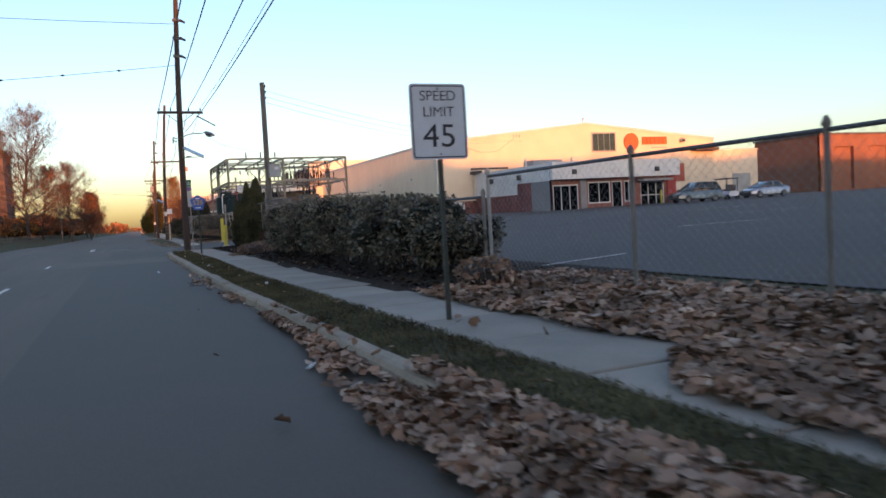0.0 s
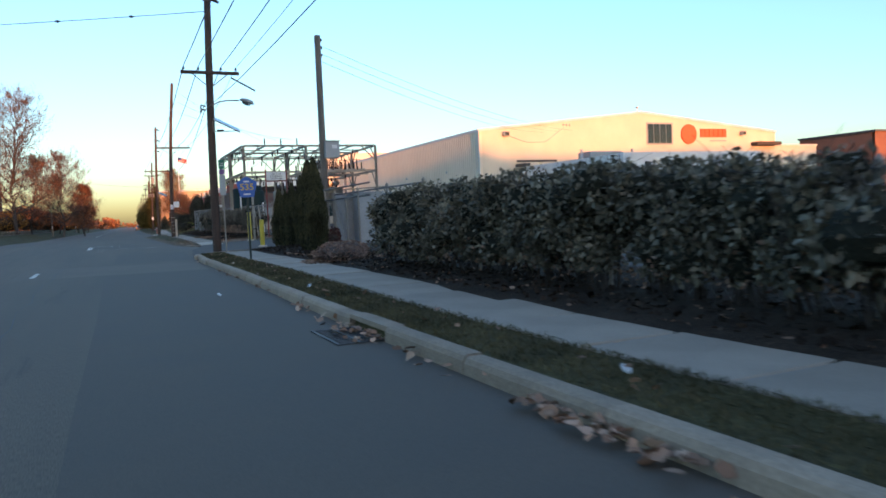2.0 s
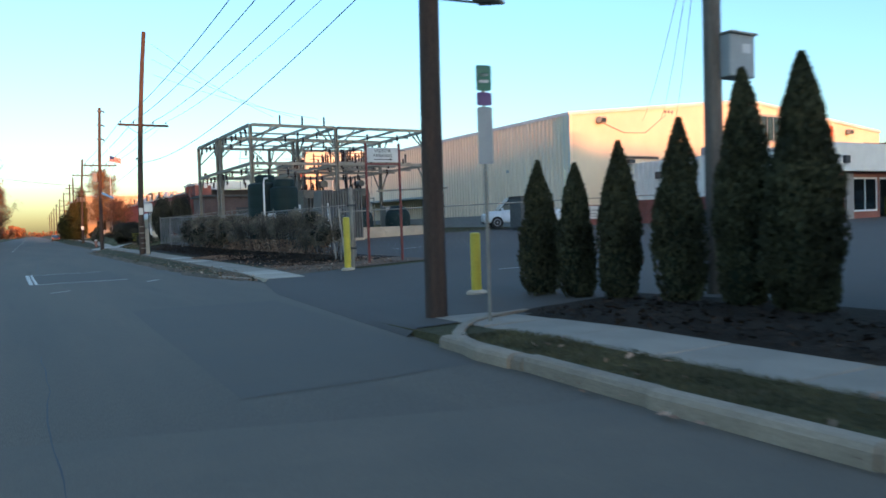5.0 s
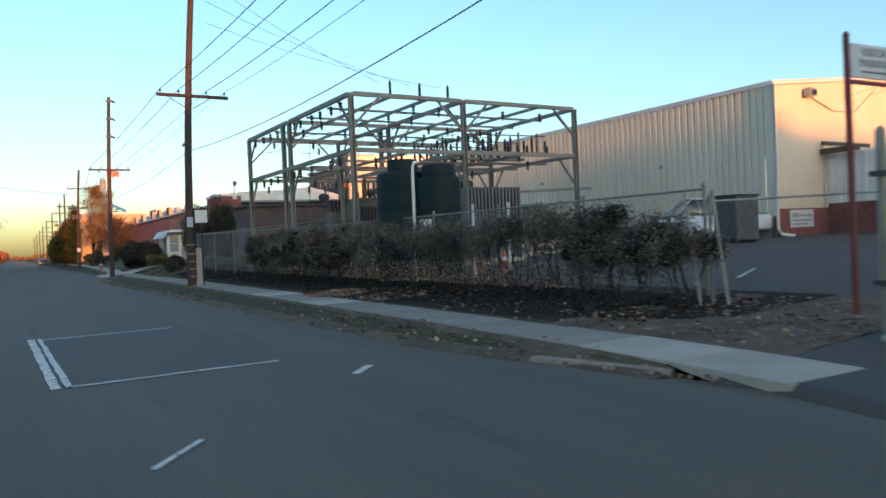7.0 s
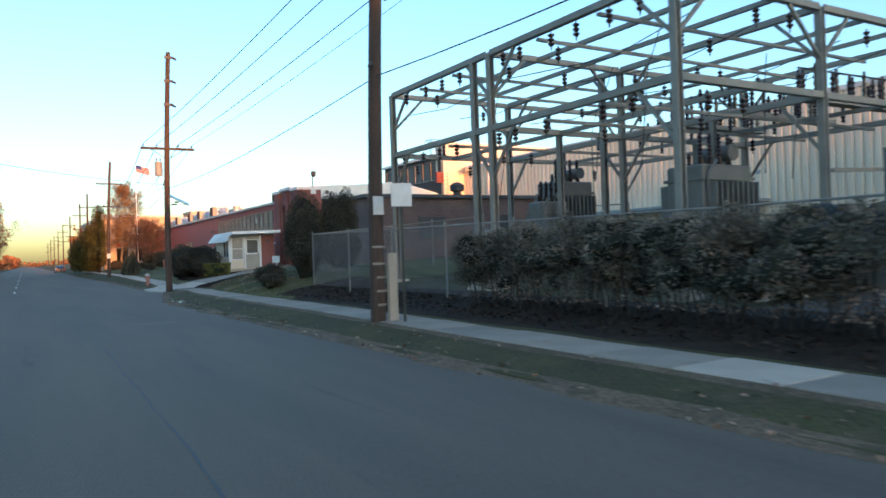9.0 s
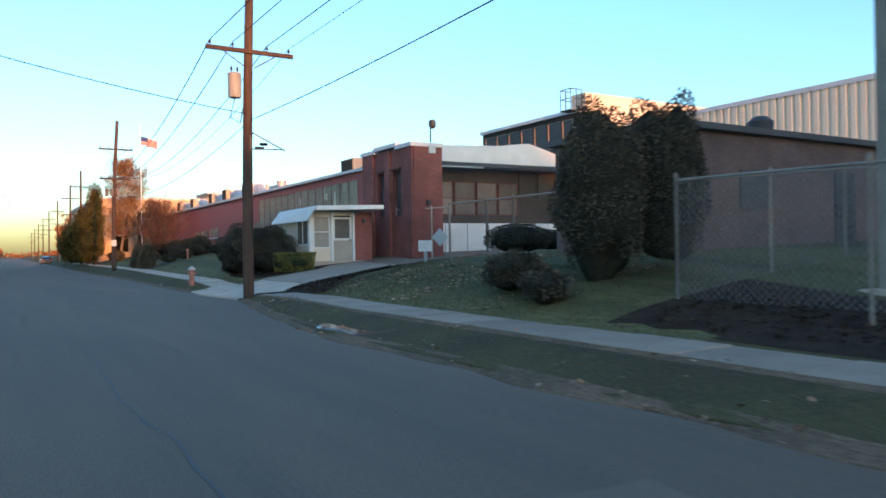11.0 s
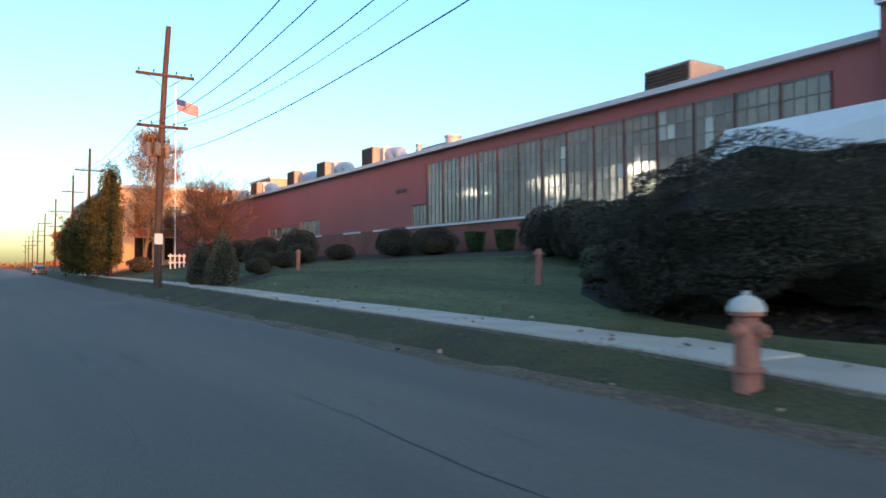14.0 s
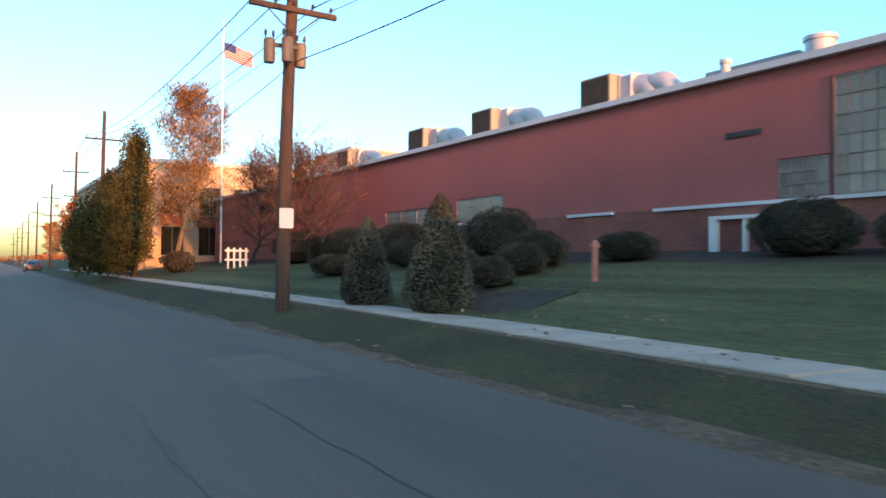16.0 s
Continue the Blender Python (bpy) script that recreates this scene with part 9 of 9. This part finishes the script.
for i, (x, y, rx, rz, m) in enumerate(((-20, 132, 4.0, 2.0, RUST_LEAF), (-26, 140, 4.5, 2.4, RUST_LEAF), (-18, 158, 3.4, 1.9, ORANGE_LEAF), (-24, 168, 5.0, 2.8, RUST_LEAF), (-17, 180, 4.0, 2.6, RUST_LEAF), (-15, 200, 3.5, 2.2, ORANGE_LEAF), (-19, 222, 4.5, 3.0, RUST_LEAF), (-12, 245, 3.0, 2.0, ORANGE_LEAF), (-11, 290, 3.5, 2.4, ORANGE_LEAF), (-13, 190, 3.2, 2.4, RUST_LEAF), (-32, 112, 5.0, 2.2, RUST_LEAF), (-36, 128, 5.5, 2.6, ORANGE_LEAF), (-30, 155, 5.5, 2.8, RUST_LEAF), (-15, 262, 4.0, 2.6, RUST_LEAF))):
    shrub((x, y), (rx, rx, rz), 3200, None, m, TWIG, "rust-coloured autumn undergrowth beside the road", group="undergrowth", size=0.3)
for x, y, h in ((-10.2, 148.0, 6.2), (-8.6, 205.0, 6.5), (-7.4, 262.0, 6.5)):
    t = thing("roadside_post", (x, y, gz(x, y)), "slim wooden post at the far side of the road", "post", "roadside posts")
    bm = bmesh.new()
    rod(bm, (0, 0, -0.2), (0, 0, h), 0.14, 0.1, 8)
    part("shaft", bm, PALE_POLE, t, "", True)
    bm = bmesh.new()
    box(bm, -0.06, 0.06, -0.2, -0.14, 1.3, 1.7)
    part("plate", bm, SIGN_WHITE, t)
rail = thing("wooden_fence", (-15.5, 95.0, gz(-15.5, 95)), "low weathered wooden fence beside the road", "fence")
for i in range(40):
    bm = bmesh.new()
    box(bm, 0.03 * i * 2.5 - 0.05, 0.03 * i * 2.5 + 0.05, i * 2.5 - 0.05, i * 2.5 + 0.05, -0.1, 1.05)
    part("post", bm, PALE_POLE, rail)
for z in (0.45, 0.85):
    bm = bmesh.new()
    tube(bm, [(0, 0, z), (3.0, 100.0, z)], 0.04, 5)
    part("rail", bm, PALE_POLE, rail)
flats = thing("brick_house", (-35.0, 158.0, 1.2), "tall brick house behind the bare trees, its shade put into dark brick", "house")
bm = bmesh.new()
openings = [(x, x + 1.3, z, z + 1.9) for x in (1.6, 5.4, 9.2, 12.8) for z in (1.2, 5.0, 8.8, 12.4)]
wall_with_holes(bm, 0, 15.4, -0.6, 16.0, openings, 0.2, lambda u, w, z: (u, w, z))
box(bm, 0, 15.4, 0.25, 12.0, -0.6, 16.0)
# Dark brick stands for shade on this wall, which the sun reaches.
part("wall", bm, SHED_BRICK, flats)
for o in openings:
    window(flats, lambda u, w, z: (u, w, z), *o, WHITE_PAINT, DARK_GLASS, 1, 2, w=0.1, inset=0.12)
bm = bmesh.new()
box(bm, -0.4, 15.8, -0.4, 12.4, 16.0, 16.5)
part("roof", bm, ROOF_FELT, flats)
barn = thing("far_barn", (-17.0, 330.0, 0.2), "small far building lit by the low sun", "house")
bm = bmesh.new()
box(bm, -5, 5, 0, 8, 0, 3.5)
part("wall", bm, SAND_STONE, barn)
bm = bmesh.new()
prism(bm, [(-5.4, 3.5), (5.4, 3.5), (0, 5.8)], -8.4, 0.4, pose(0, 0, 0, 90, 0, 0))
part("roof", bm, FAR_RUST, barn)
# far woods at the end of the road
n = 26000
yy = RNG.uniform(360, 900, n)
side = RNG.random(n)
xx = np.where(side < 0.5, RNG.uniform(-160, -12, n), RNG.uniform(24, 190, n)) + 0.027 * yy
front = RNG.random(n) < 0.12
xx = np.where(front, RNG.uniform(-170, 220, n), xx)
yy = np.where(front, RNG.uniform(900, 950, n), yy)
hh = np.array([5.0 + 4.5 * noise.noise(Vector((a * 0.06, b * 0.03, 0))) + 2.5 * noise.noise(Vector((a * 0.3, b * 0.1, 4))) for a, b in zip(xx, yy)])
zz = np.maximum(0.3, hh) * RNG.random(n) ** 0.6
ob = new("far_woods", leaf_data("far_woods", np.stack([xx, yy, zz], 1), 2.4, RUST_LEAF))
tagged(ob, "distant autumn woods along the horizon", "woods", kind="stuff")

# ---- flag ----
flag = thing("flagpole", (12.1, 169.0, gz(12.1, 169.0)), "slim white flagpole with a striped red, white and blue flag", "flagpole")
bm = bmesh.new()
rod(bm, (0, 0, -0.2), (0, 0, 14.9), 0.07, 0.035, 10)
pole = part("pole", bm, WHITE_PAINT, flag, "", True)
bm = bmesh.new()
lathe(bm, [(0.02, 0), (0.08, 0.05), (0.08, 0.1), (0.02, 0.16)], (0, 0, 14.88), 10)
part("ball", bm, SIGN_YELLOW, pole, "", True)


def cloth(name, u0, u1, v0, v1, material, lift=0.0, parent=None):
    bm = bmesh.new()
    nu = 10
    rows = []
    for s in (0.0, 1.0):
        v = v0 + (v1 - v0) * s
        rows.append([(0.06 + 1.75 * u, lift - 0.12 * math.sin(u * 7.0 + v), 13.6 - 0.95 * v - 0.42 * u ** 1.3) for u in (u0 + (u1 - u0) * i / nu for i in range(nu + 1))])
    for dy, order in ((0.0, 1), (0.012, -1)):
        a = [bm.verts.new((p[0], p[1] + dy, p[2])) for p in rows[0]]
        b = [bm.verts.new((p[0], p[1] + dy, p[2])) for p in rows[1]]
        for i in range(nu):
            f = (a[i], b[i], b[i + 1], a[i + 1])
            bm.faces.new(f[::order])
    return part(name, bm, material, parent or flag, "", True)


CLOTH_RED = surface("flag_red", (0.45, 0.02, 0.025), (0.38, 0.016, 0.02), 0.8, 3.0, 60.0, 0.05, fleck=0.05)
CLOTH_WHITE = surface("flag_white", (0.5, 0.5, 0.5), (0.44, 0.44, 0.44), 0.8, 3.0, 60.0, 0.05, fleck=0.05)
CLOTH_BLUE = surface("flag_blue", (0.04, 0.06, 0.2), (0.03, 0.045, 0.16), 0.8, 3.0, 60.0, 0.05, fleck=0.05)
for i in range(13):
    cloth("stripe", 0.0, 1.0, i / 13, (i + 1) / 13, CLOTH_WHITE if i % 2 else CLOTH_RED)
cloth("canton", 0.0, 0.42, 0.0, 7 / 13, CLOTH_BLUE, -0.014)

# ---- fallen leaves, litter and grass ----
def scatter(name, n, xy, size, material, label, category, up=0.0, lift=0.02, flat=True, **kw):
    pts = np.array([(x, y, gz(x, y) + lift + 0.035 * RNG.random()) for x, y in xy])
    along = RNG.normal(size=(len(pts), 3)) * np.array([1, 1, 0.18]) * 2.2 if flat else None
    ob = new(name, curled_leaves(name, pts, size, material) if flat else leaf_data(name, pts, size, material, up=up, along=along, **kw))
    return tagged(ob, label, category, kind="stuff")


def clumpy(n, x0, x1, y0, y1, scale=1.1, cut=0.0):
    out = []
    while len(out) < n:
        y = RNG.uniform(y0, y1)
        x = RNG.uniform(x0(y), x1(y))
        if noise.noise(Vector((x * scale, y * scale, 1.7))) > cut - 0.35 * RNG.random():
            out.append((x, y))
    return out


litter = clumpy(3800, lambda y: edge(y) - 0.52 + 0.36 * ease(3.0, 7.5, y), lambda y: edge(y) + 0.01, -5, 9.0, 2.0, -0.3)
litter += clumpy(900, lambda y: edge(y) - 0.02, lambda y: edge(y) + 0.2, -5, 3.6, 1.6, -0.3)
litter += clumpy(8, lambda y: edge(y) - 1.2, lambda y: edge(y) - 0.3, 0, 12, 2.0, -0.3)
litter += clumpy(45, lambda y: edge(y) - 0.3, lambda y: edge(y) - 0.02, 9, 20, 1.3, 0.1)
litter += clumpy(70, lambda y: edge(y) - 0.24, lambda y: edge(y) - 0.02, 11.2, 12.7, 1.3, -0.3)
litter += clumpy(1500, lambda y: edge(y) - 0.05, lambda y: edge(y) + 0.2, -5, 4.0, 1.6, -0.5)
scatter("gutter_leaves", 0, litter, 0.088, FALLEN, "drift of dry brown leaves in the gutter", "fallen leaves", lift=0.045, long=0.95)
drift = [(x, y, 0.05 + 0.14 * ease(edge(y) - 0.42, edge(y) - 0.05, x) + 0.05 * RNG.random()) for x, y in clumpy(5200, lambda y: edge(y) - 0.45, lambda y: edge(y) + 0.3 + 0.12 * noise.noise(Vector((y * 1.7, 2, 0))) - 0.4 * ease(1.6, 3.0, y), -5, 3.2, 1.6, -0.6)]
tagged(new("kerb_drift", curled_leaves("kerb_drift", drift, 0.09, FALLEN)), "thick drift of dry leaves heaped over the kerb", "fallen leaves", kind="stuff")
litter = clumpy(12500, lambda y: 2.34 + 0.2 * noise.noise(Vector((y, 0, 0))), lambda y: 4.75 + 0.3 * noise.noise(Vector((y * 0.8, 6, 0))), -7, 8.6, 0.9, -0.3)
litter += clumpy(6, walk_in, walk_out, 2.6, 6, 0.9, 0.0)
litter += clumpy(5200, lambda y: walk_in(y) + 0.16 + 0.6 * ease(2.2, 3.2, y), lambda y: walk_out(y) + 0.3, -4, 3.0, 0.9, -0.5)
scatter("bank_leaves", 0, litter, 0.105, FALLEN, "carpet of dry brown leaves between pavement and fence", "fallen leaves", lift=0.05, long=0.95)
litter = clumpy(150, lambda y: edge(y) + 0.1, lambda y: walk_in(y), -5, 36, 1.0, -0.2)
litter += clumpy(450, lambda y: walk_out(y) - 0.1, lambda y: 6.4, 52, 66, 0.8, 0.05)
litter += clumpy(500, lambda y: edge(y) - 0.2, lambda y: walk_in(y), 50, 100, 0.8, 0.0)
litter += clumpy(1100, lambda y: walk_out(y) + 0.1, lambda y: 10.5, 90, 99, 0.8, 0.1)
litter += clumpy(350, lambda y: edge(y) - 0.2, lambda y: walk_in(y) + 2, 108, 150, 0.8, 0.0)
litter += clumpy(350, lambda y: walk_out(y) + 0.05, lambda y: 5.2, 9, 31, 1.0, 0.05)
litter += [(x, y) for x, y in clumpy(900, lambda y: 2.3, lambda y: 3.7, 25.7, 27.3, 1.5, -0.3) if ((x - 3.0) / 0.75) ** 2 + ((y - 26.5) / 0.75) ** 2 < 1]
litter += clumpy(700, lambda y: 3.1, lambda y: 4.6, 25.2, 32.0, 1.2, -0.1)
litter += clumpy(60, lambda y: edge(y) - 0.35, lambda y: edge(y) - 0.02, 15.6, 16.9, 1.2, -0.2)
litter += clumpy(50, lambda y: edge(y) - 0.2, edge, 18, 36, 1.2, 0.1)
litter += [(x, y) for x, y in clumpy(6500, lambda y: 3.3, lambda y: 5.8, 60.0, 67.0, 1.2, -0.2) if min(((x - a) / 0.8) ** 2 + ((y - b) / c) ** 2 for a, b, c in ((4.45, 64.4, 1.2), (4.75, 61.6, 0.9))) < 1]
litter += clumpy(150, lambda y: edge(y) + 0.1, lambda y: walk_in(y), 52.5, 60.0, 0.9, 0.0)
litter += clumpy(700, lambda y: walk_out(y) + 0.15, lambda y: 7.6, 50.4, 54.5, 0.7, -0.05)
scatter("verge_leaves", 0, litter, 0.062, FALLEN, "scattered dry leaves on the verge", "fallen leaves", lift=0.03)
chips = clumpy(5000, lambda y: walk_out(y) + 0.08, lambda y: 4.9, 8.0, 38.2, 1.0, -0.4)
chips += clumpy(5000, lambda y: walk_out(y) + 0.5, lambda y: 7.2, 53.0, 87.5, 1.0, -0.4)
chips += [(x, y) for x, y in clumpy(6000, lambda y: walk_out(y) + 0.1, lambda y: 11.5, 99.5, 106.0, 1.0, -0.4) if 99.9 + 0.74 * max(0, x - 5.3) < y < lerp(LOW_LINE, x) - 0.05]
chips += [(x, y) for x, y in clumpy(3500, lambda y: walk_out(y) + 0.6, lambda y: 9.0, 109.6, 119.3, 1.0, -0.4) if x > lerp(BED_LINE, y) + 0.2]
scatter("mulch_chips", 0, chips, 0.07, CHIP, "loose dark bark chips on the mulch beds", "mulch", lift=0.035)
blades = clumpy(42000, lambda y: edge(y) + 0.17, lambda y: walk_in(y) + 0.03, -5, 37, 1.5, -0.5)
scatter("verge_grass", 0, blades, 0.07, BLADE, "short rough grass on the verge", "grass", up=1.4, lift=0.0, flat=False, long=1.0, wide=0.07)
blades = clumpy(1200, lambda y: edge(y) + 0.45, lambda y: walk_in(y) + 0.02, 53, 101, 1.2, 0.25)
blades += clumpy(1800, lambda y: edge(y) + 0.35, lambda y: walk_in(y) + 0.02, 108.5, 145, 1.2, 0.2)
blades += clumpy(15000, lambda y: walk_out(y) - 0.02, lambda y: walk_out(y) + 3.5, 86, 100, 1.2, -0.4)
blades += [(x, y) for x, y in clumpy(8000, lambda y: walk_out(y) - 0.02, lambda y: 11.0, 108, 145, 0.8, -0.4) if not (109.3 < y < 119.5 and x > lerp(BED_LINE, y) - 0.1)]
scatter("lawn_grass", 0, blades, 0.08, BLADE, "short grass on verge and lawn", "grass", up=1.2, lift=0.0, flat=False, wide=0.07)
for i, (x, y) in enumerate(((0.1, 5.2), (0.95, 20.5), (1.1, 12.6), (-0.3, 21.8), (2.9, 56.0))):
    bm = bmesh.new()
    prism(bm, [(0.05 * math.cos(a) * (1 + 0.3 * math.sin(i + a * 2)), 0.035 * math.sin(a)) for a in (k * math.pi / 3.5 for k in range(7))], 0, 0.012)
    for v in bm.verts:
        v.co.z += 0.02 * math.sin(v.co.x * 30)
    solid("litter_scrap", bm, SIGN_WHITE, "crumpled scrap of white paper on the ground", "litter", (x, y, gz(x, y) + 0.03), i * 40, "litter scraps")

# ---- unseen rise added behind the camera, which keeps the low sun off the road ----
bm = bmesh.new()
cols = []
for i in range(161):
    x = -400 + i * 5.0 if i < 70 else (-50 + (i - 70) * 1.5 if i < 150 else 70 + (i - 150) * 30)
    # Crest height sets where sun passes and where shade falls ahead.
    h = 22.5 + 4.5 * ease(-17, -13, x) * (1 - ease(-10.8, -9.6, x)) - 1.5 * ease(-7.5, -6, x) * (1 - ease(2, 4, x)) - 3.0 * ease(-10.2, -9.4, x) * (1 - ease(-7.5, -6.0, x)) - 1.5 * ease(-7.5, -6, x) * (1 - ease(-5.5, -4.8, x)) - 5.0 * ease(8, 19, x) + 1.2 * noise.noise(Vector((x * 0.05, 0, 0))) + 0.7 * noise.noise(Vector((x * 0.25, 3, 0)))
    cols.append([bm.verts.new(p) for p in ((x, -62, -1), (x, -64, h * 0.7), (x, -68, h), (x, -80, h * 0.9), (x, -90, -1))])
for a, b in zip(cols, cols[1:]):
    for k in range(4):
        bm.faces.new((a[k], b[k], b[k + 1], a[k + 1]))
structure("sun_blocker", bm, BARK, "unseen dark rise added behind the car park to block the low sun", True)

# ---- pavement slabs, kerb stones, road marks ----
def slab_data(name, w, l, h, material):
    bm = bmesh.new()
    c = 0.012
    lo = [bm.verts.new((x, y, -h)) for x, y in ((-w / 2, -l / 2), (w / 2, -l / 2), (w / 2, l / 2), (-w / 2, l / 2))]
    mi = [bm.verts.new((x, y, -c)) for x, y in ((-w / 2, -l / 2), (w / 2, -l / 2), (w / 2, l / 2), (-w / 2, l / 2))]
    hi = [bm.verts.new((x, y, 0)) for x, y in ((-w / 2 + c, -l / 2 + c), (w / 2 - c, -l / 2 + c), (w / 2 - c, l / 2 - c), (-w / 2 + c, l / 2 - c))]
    bm.faces.new(hi)
    for a, b in ((lo, mi), (mi, hi)):
        for i in range(4):
            j = (i + 1) % 4
            bm.faces.new((a[i], a[j], b[j], b[i]))
    return data_of(name, bm, material)


OLD_CONCRETE = surface("old_pavement_concrete", (0.37, 0.305, 0.238), (0.265, 0.222, 0.175), 0.92, 0.9, 60.0, 0.35, fleck=0.18, vary=0.12, depth=0.005, rust=(0.2, 0.16, 0.12), rust_at=0.62)
WORN_CONCRETE = surface("worn_pavement_concrete", (0.33, 0.272, 0.21), (0.235, 0.195, 0.152), 0.93, 0.9, 60.0, 0.35, fleck=0.2, vary=0.14, depth=0.005, rust=(0.17, 0.135, 0.1), rust_at=0.62)
pavement = tagged(new("pavement"), "narrow concrete pavement of square slabs along the verge", kind="structure")
old_slab = slab_data("slab", WALK_W, 1.47, 0.12, OLD_CONCRETE)
new_slab = slab_data("slab", WALK_W, 1.47, 0.12, CONCRETE)
worn_slab = slab_data("slab", WALK_W, 1.47, 0.12, WORN_CONCRETE)
rnd = random.Random(4)
y = -24.0
k = 0
while y < 215:
    m = y + 0.75
    if not (38.4 < m < 50.2 or 101.4 < m < 107.9):
        x = walk_in(m) + WALK_W / 2
        turn = -math.degrees(math.atan2(walk_in(m + 0.7) - walk_in(m - 0.7), 1.4))
        fresh = 49 < m < 52.2 or 60.8 < m < 62.6 or 66.3 < m < 68.2 or m > 107
        ob = new("slab", new_slab if fresh else (worn_slab if m > 48 else old_slab))
        slope = math.degrees(math.atan2(lerp(WALK_Z, m + 0.7) - lerp(WALK_Z, m - 0.7), 1.4))
        ob.matrix_basis = pose(x, m, lerp(WALK_Z, m) + 0.022 + rnd.uniform(-0.006, 0.006), slope + rnd.uniform(-0.3, 0.3), rnd.uniform(-0.5, 0.5), turn)
        ob.parent = pavement
    y += 1.5

kerb = tagged(new("kerb"), "weathered brown concrete kerb along the verge", kind="structure")


def kerb_data(l):
    bm = bmesh.new()
    prof = [(-0.02, -0.2), (0.0, 0.1), (0.025, 0.14), (0.06, 0.152), (0.17, 0.15), (0.18, -0.2)]
    ends = [[bm.verts.new((x, yy, z)) for x, z in prof] for yy in (-l / 2, l / 2)]
    n = len(prof)
    for i in range(n):
        j = (i + 1) % n
        bm.faces.new((ends[0][j], ends[0][i], ends[1][i], ends[1][j]))
    bm.faces.new(ends[0])
    bm.faces.new(ends[1][::-1])
    return data_of("kerb_stone", bm, KERB)


stone = kerb_data(1.785)
y = -24.0
while y < 35.5:
    m = y + 0.9
    if not 15.6 < m < 17.2:
        ob = new("kerb_stone", stone)
        ob.matrix_basis = pose(edge(m) - 0.02 + rnd.uniform(-0.012, 0.012), m, rnd.uniform(-0.012, 0.008), 0, 0, -math.degrees(math.atan2(edge(m + 0.8) - edge(m - 0.8), 1.6)) + rnd.uniform(-0.4, 0.4))
        ob.parent = kerb
    y += 1.8
short = kerb_data(0.62)
ang, px, py = 0.0, 0.78, 35.9
for i in range(7):
    ob = new("kerb_stone", short)
    ob.matrix_basis = pose(px, py, 0, 0, 0, -ang)
    ob.parent = kerb
    px += 0.62 * math.sin(radians(ang + 6))
    py += 0.62 * math.cos(radians(ang + 6))
    ang += 13
ob = new("kerb_stone", short)
ob.matrix_basis = pose(edge(17.12) - 0.02, 17.12, 0, 0, 0, 0)
ob.parent = kerb
for px, py in ((2.4, 51.2), (2.24, 51.8), (2.07, 52.4)):
    ob = new("kerb_stone", short)
    ob.matrix_basis = pose(px, py, -0.08, 0, 0, 15.5)
    ob.parent = kerb

# storm drain in the kerb
drain = thing("storm_drain", (edge(16.22), 16.22, 0.0), "kerb inlet storm drain with an iron grate full of leaves", "drain")
bm = bmesh.new()
box(bm, 0.0, 0.2, -0.62, 0.62, 0.1, 0.155)
part("inlet_lintel", bm, KERB, drain)
bm = bmesh.new()
box(bm, 0.1, 0.2, -0.6, 0.6, -0.2, 0.1)
part("inlet_back", bm, DARK_STEEL, drain, "dark inlet opening")
bm = bmesh.new()
for i in range(13):
    yy = -0.5 + i * 0.083
    box(bm, -0.48, -0.02, yy - 0.012, yy + 0.012, 0.004, 0.018)
for xx in (-0.48, -0.25, -0.02):
    box(bm, xx - 0.015, xx + 0.015, -0.53, 0.53, 0.003, 0.02)
part("grate", bm, DARK_STEEL, drain, "rusty iron grate")

marks = tagged(new("road_marks"), "worn white road paint", kind="structure")


def mark(x0, x1, y0, y1, z=0.011, turn=0.0):
    bm = bmesh.new()
    w, l = x1 - x0, y1 - y0
    nx, ny = max(1, int(w / 0.4)), max(1, int(l / 0.4))
    g = [[bm.verts.new((-w / 2 + w * i / nx + (0.012 * rnd.uniform(-1, 1)), -l / 2 + l * j / ny + 0.012 * rnd.uniform(-1, 1), 0)) for i in range(nx + 1)] for j in range(ny + 1)]
    for j in range(ny):
        for i in range(nx):
            bm.faces.new((g[j][i], g[j][i + 1], g[j + 1][i + 1], g[j + 1][i]))
    ob = new("paint_line", data_of("paint_line", bm, WHITE_LINE))
    ob.matrix_basis = pose((x0 + x1) / 2, (y0 + y1) / 2, z, 0, 0, turn)
    ob.parent = marks


mark(-3.09, -2.97, 55.3, 61.7)
mark(-2.93, -2.85, 55.3, 61.7)
mark(-2.9, -0.5, 61.4, 61.5)
mark(-2.9, -0.3, 55.3, 55.39)
mark(-2.47, -2.41, 51.0, 51.8, turn=-38)
mark(0.2, 0.3, 53.5, 54.1, turn=-42)
for yy in range(114, 340, 12):
    mark(-5.75 + 0.022 * yy - 0.06, -5.75 + 0.022 * yy + 0.06, yy, yy + 3)
for yy in (18, 31):
    mark(-3.95, -3.83, yy, yy + 2.2)
for x0, y0, ln, turn in ((9.0, 29.5, 4.5, -60), (11.5, 33.5, 4.5, -60), (14.5, 34.5, 4.5, -60), (17.0, 36.0, 4.5, -60), (12.0, 30.0, 5.0, 20), (6.2, 9.6, 3.0, -70), (14.0, 14.0, 5.0, -80), (20.0, 18.0, 5.0, -80), (24.0, 24.0, 5.0, -80), (9.5, 44.2, 6.0, -85), (11.5, 56.4, 5.0, -60)):
    mark(x0 - 0.035, x0 + 0.035, y0 - ln / 2, y0 + ln / 2, gz(x0, y0) + 0.05, turn)
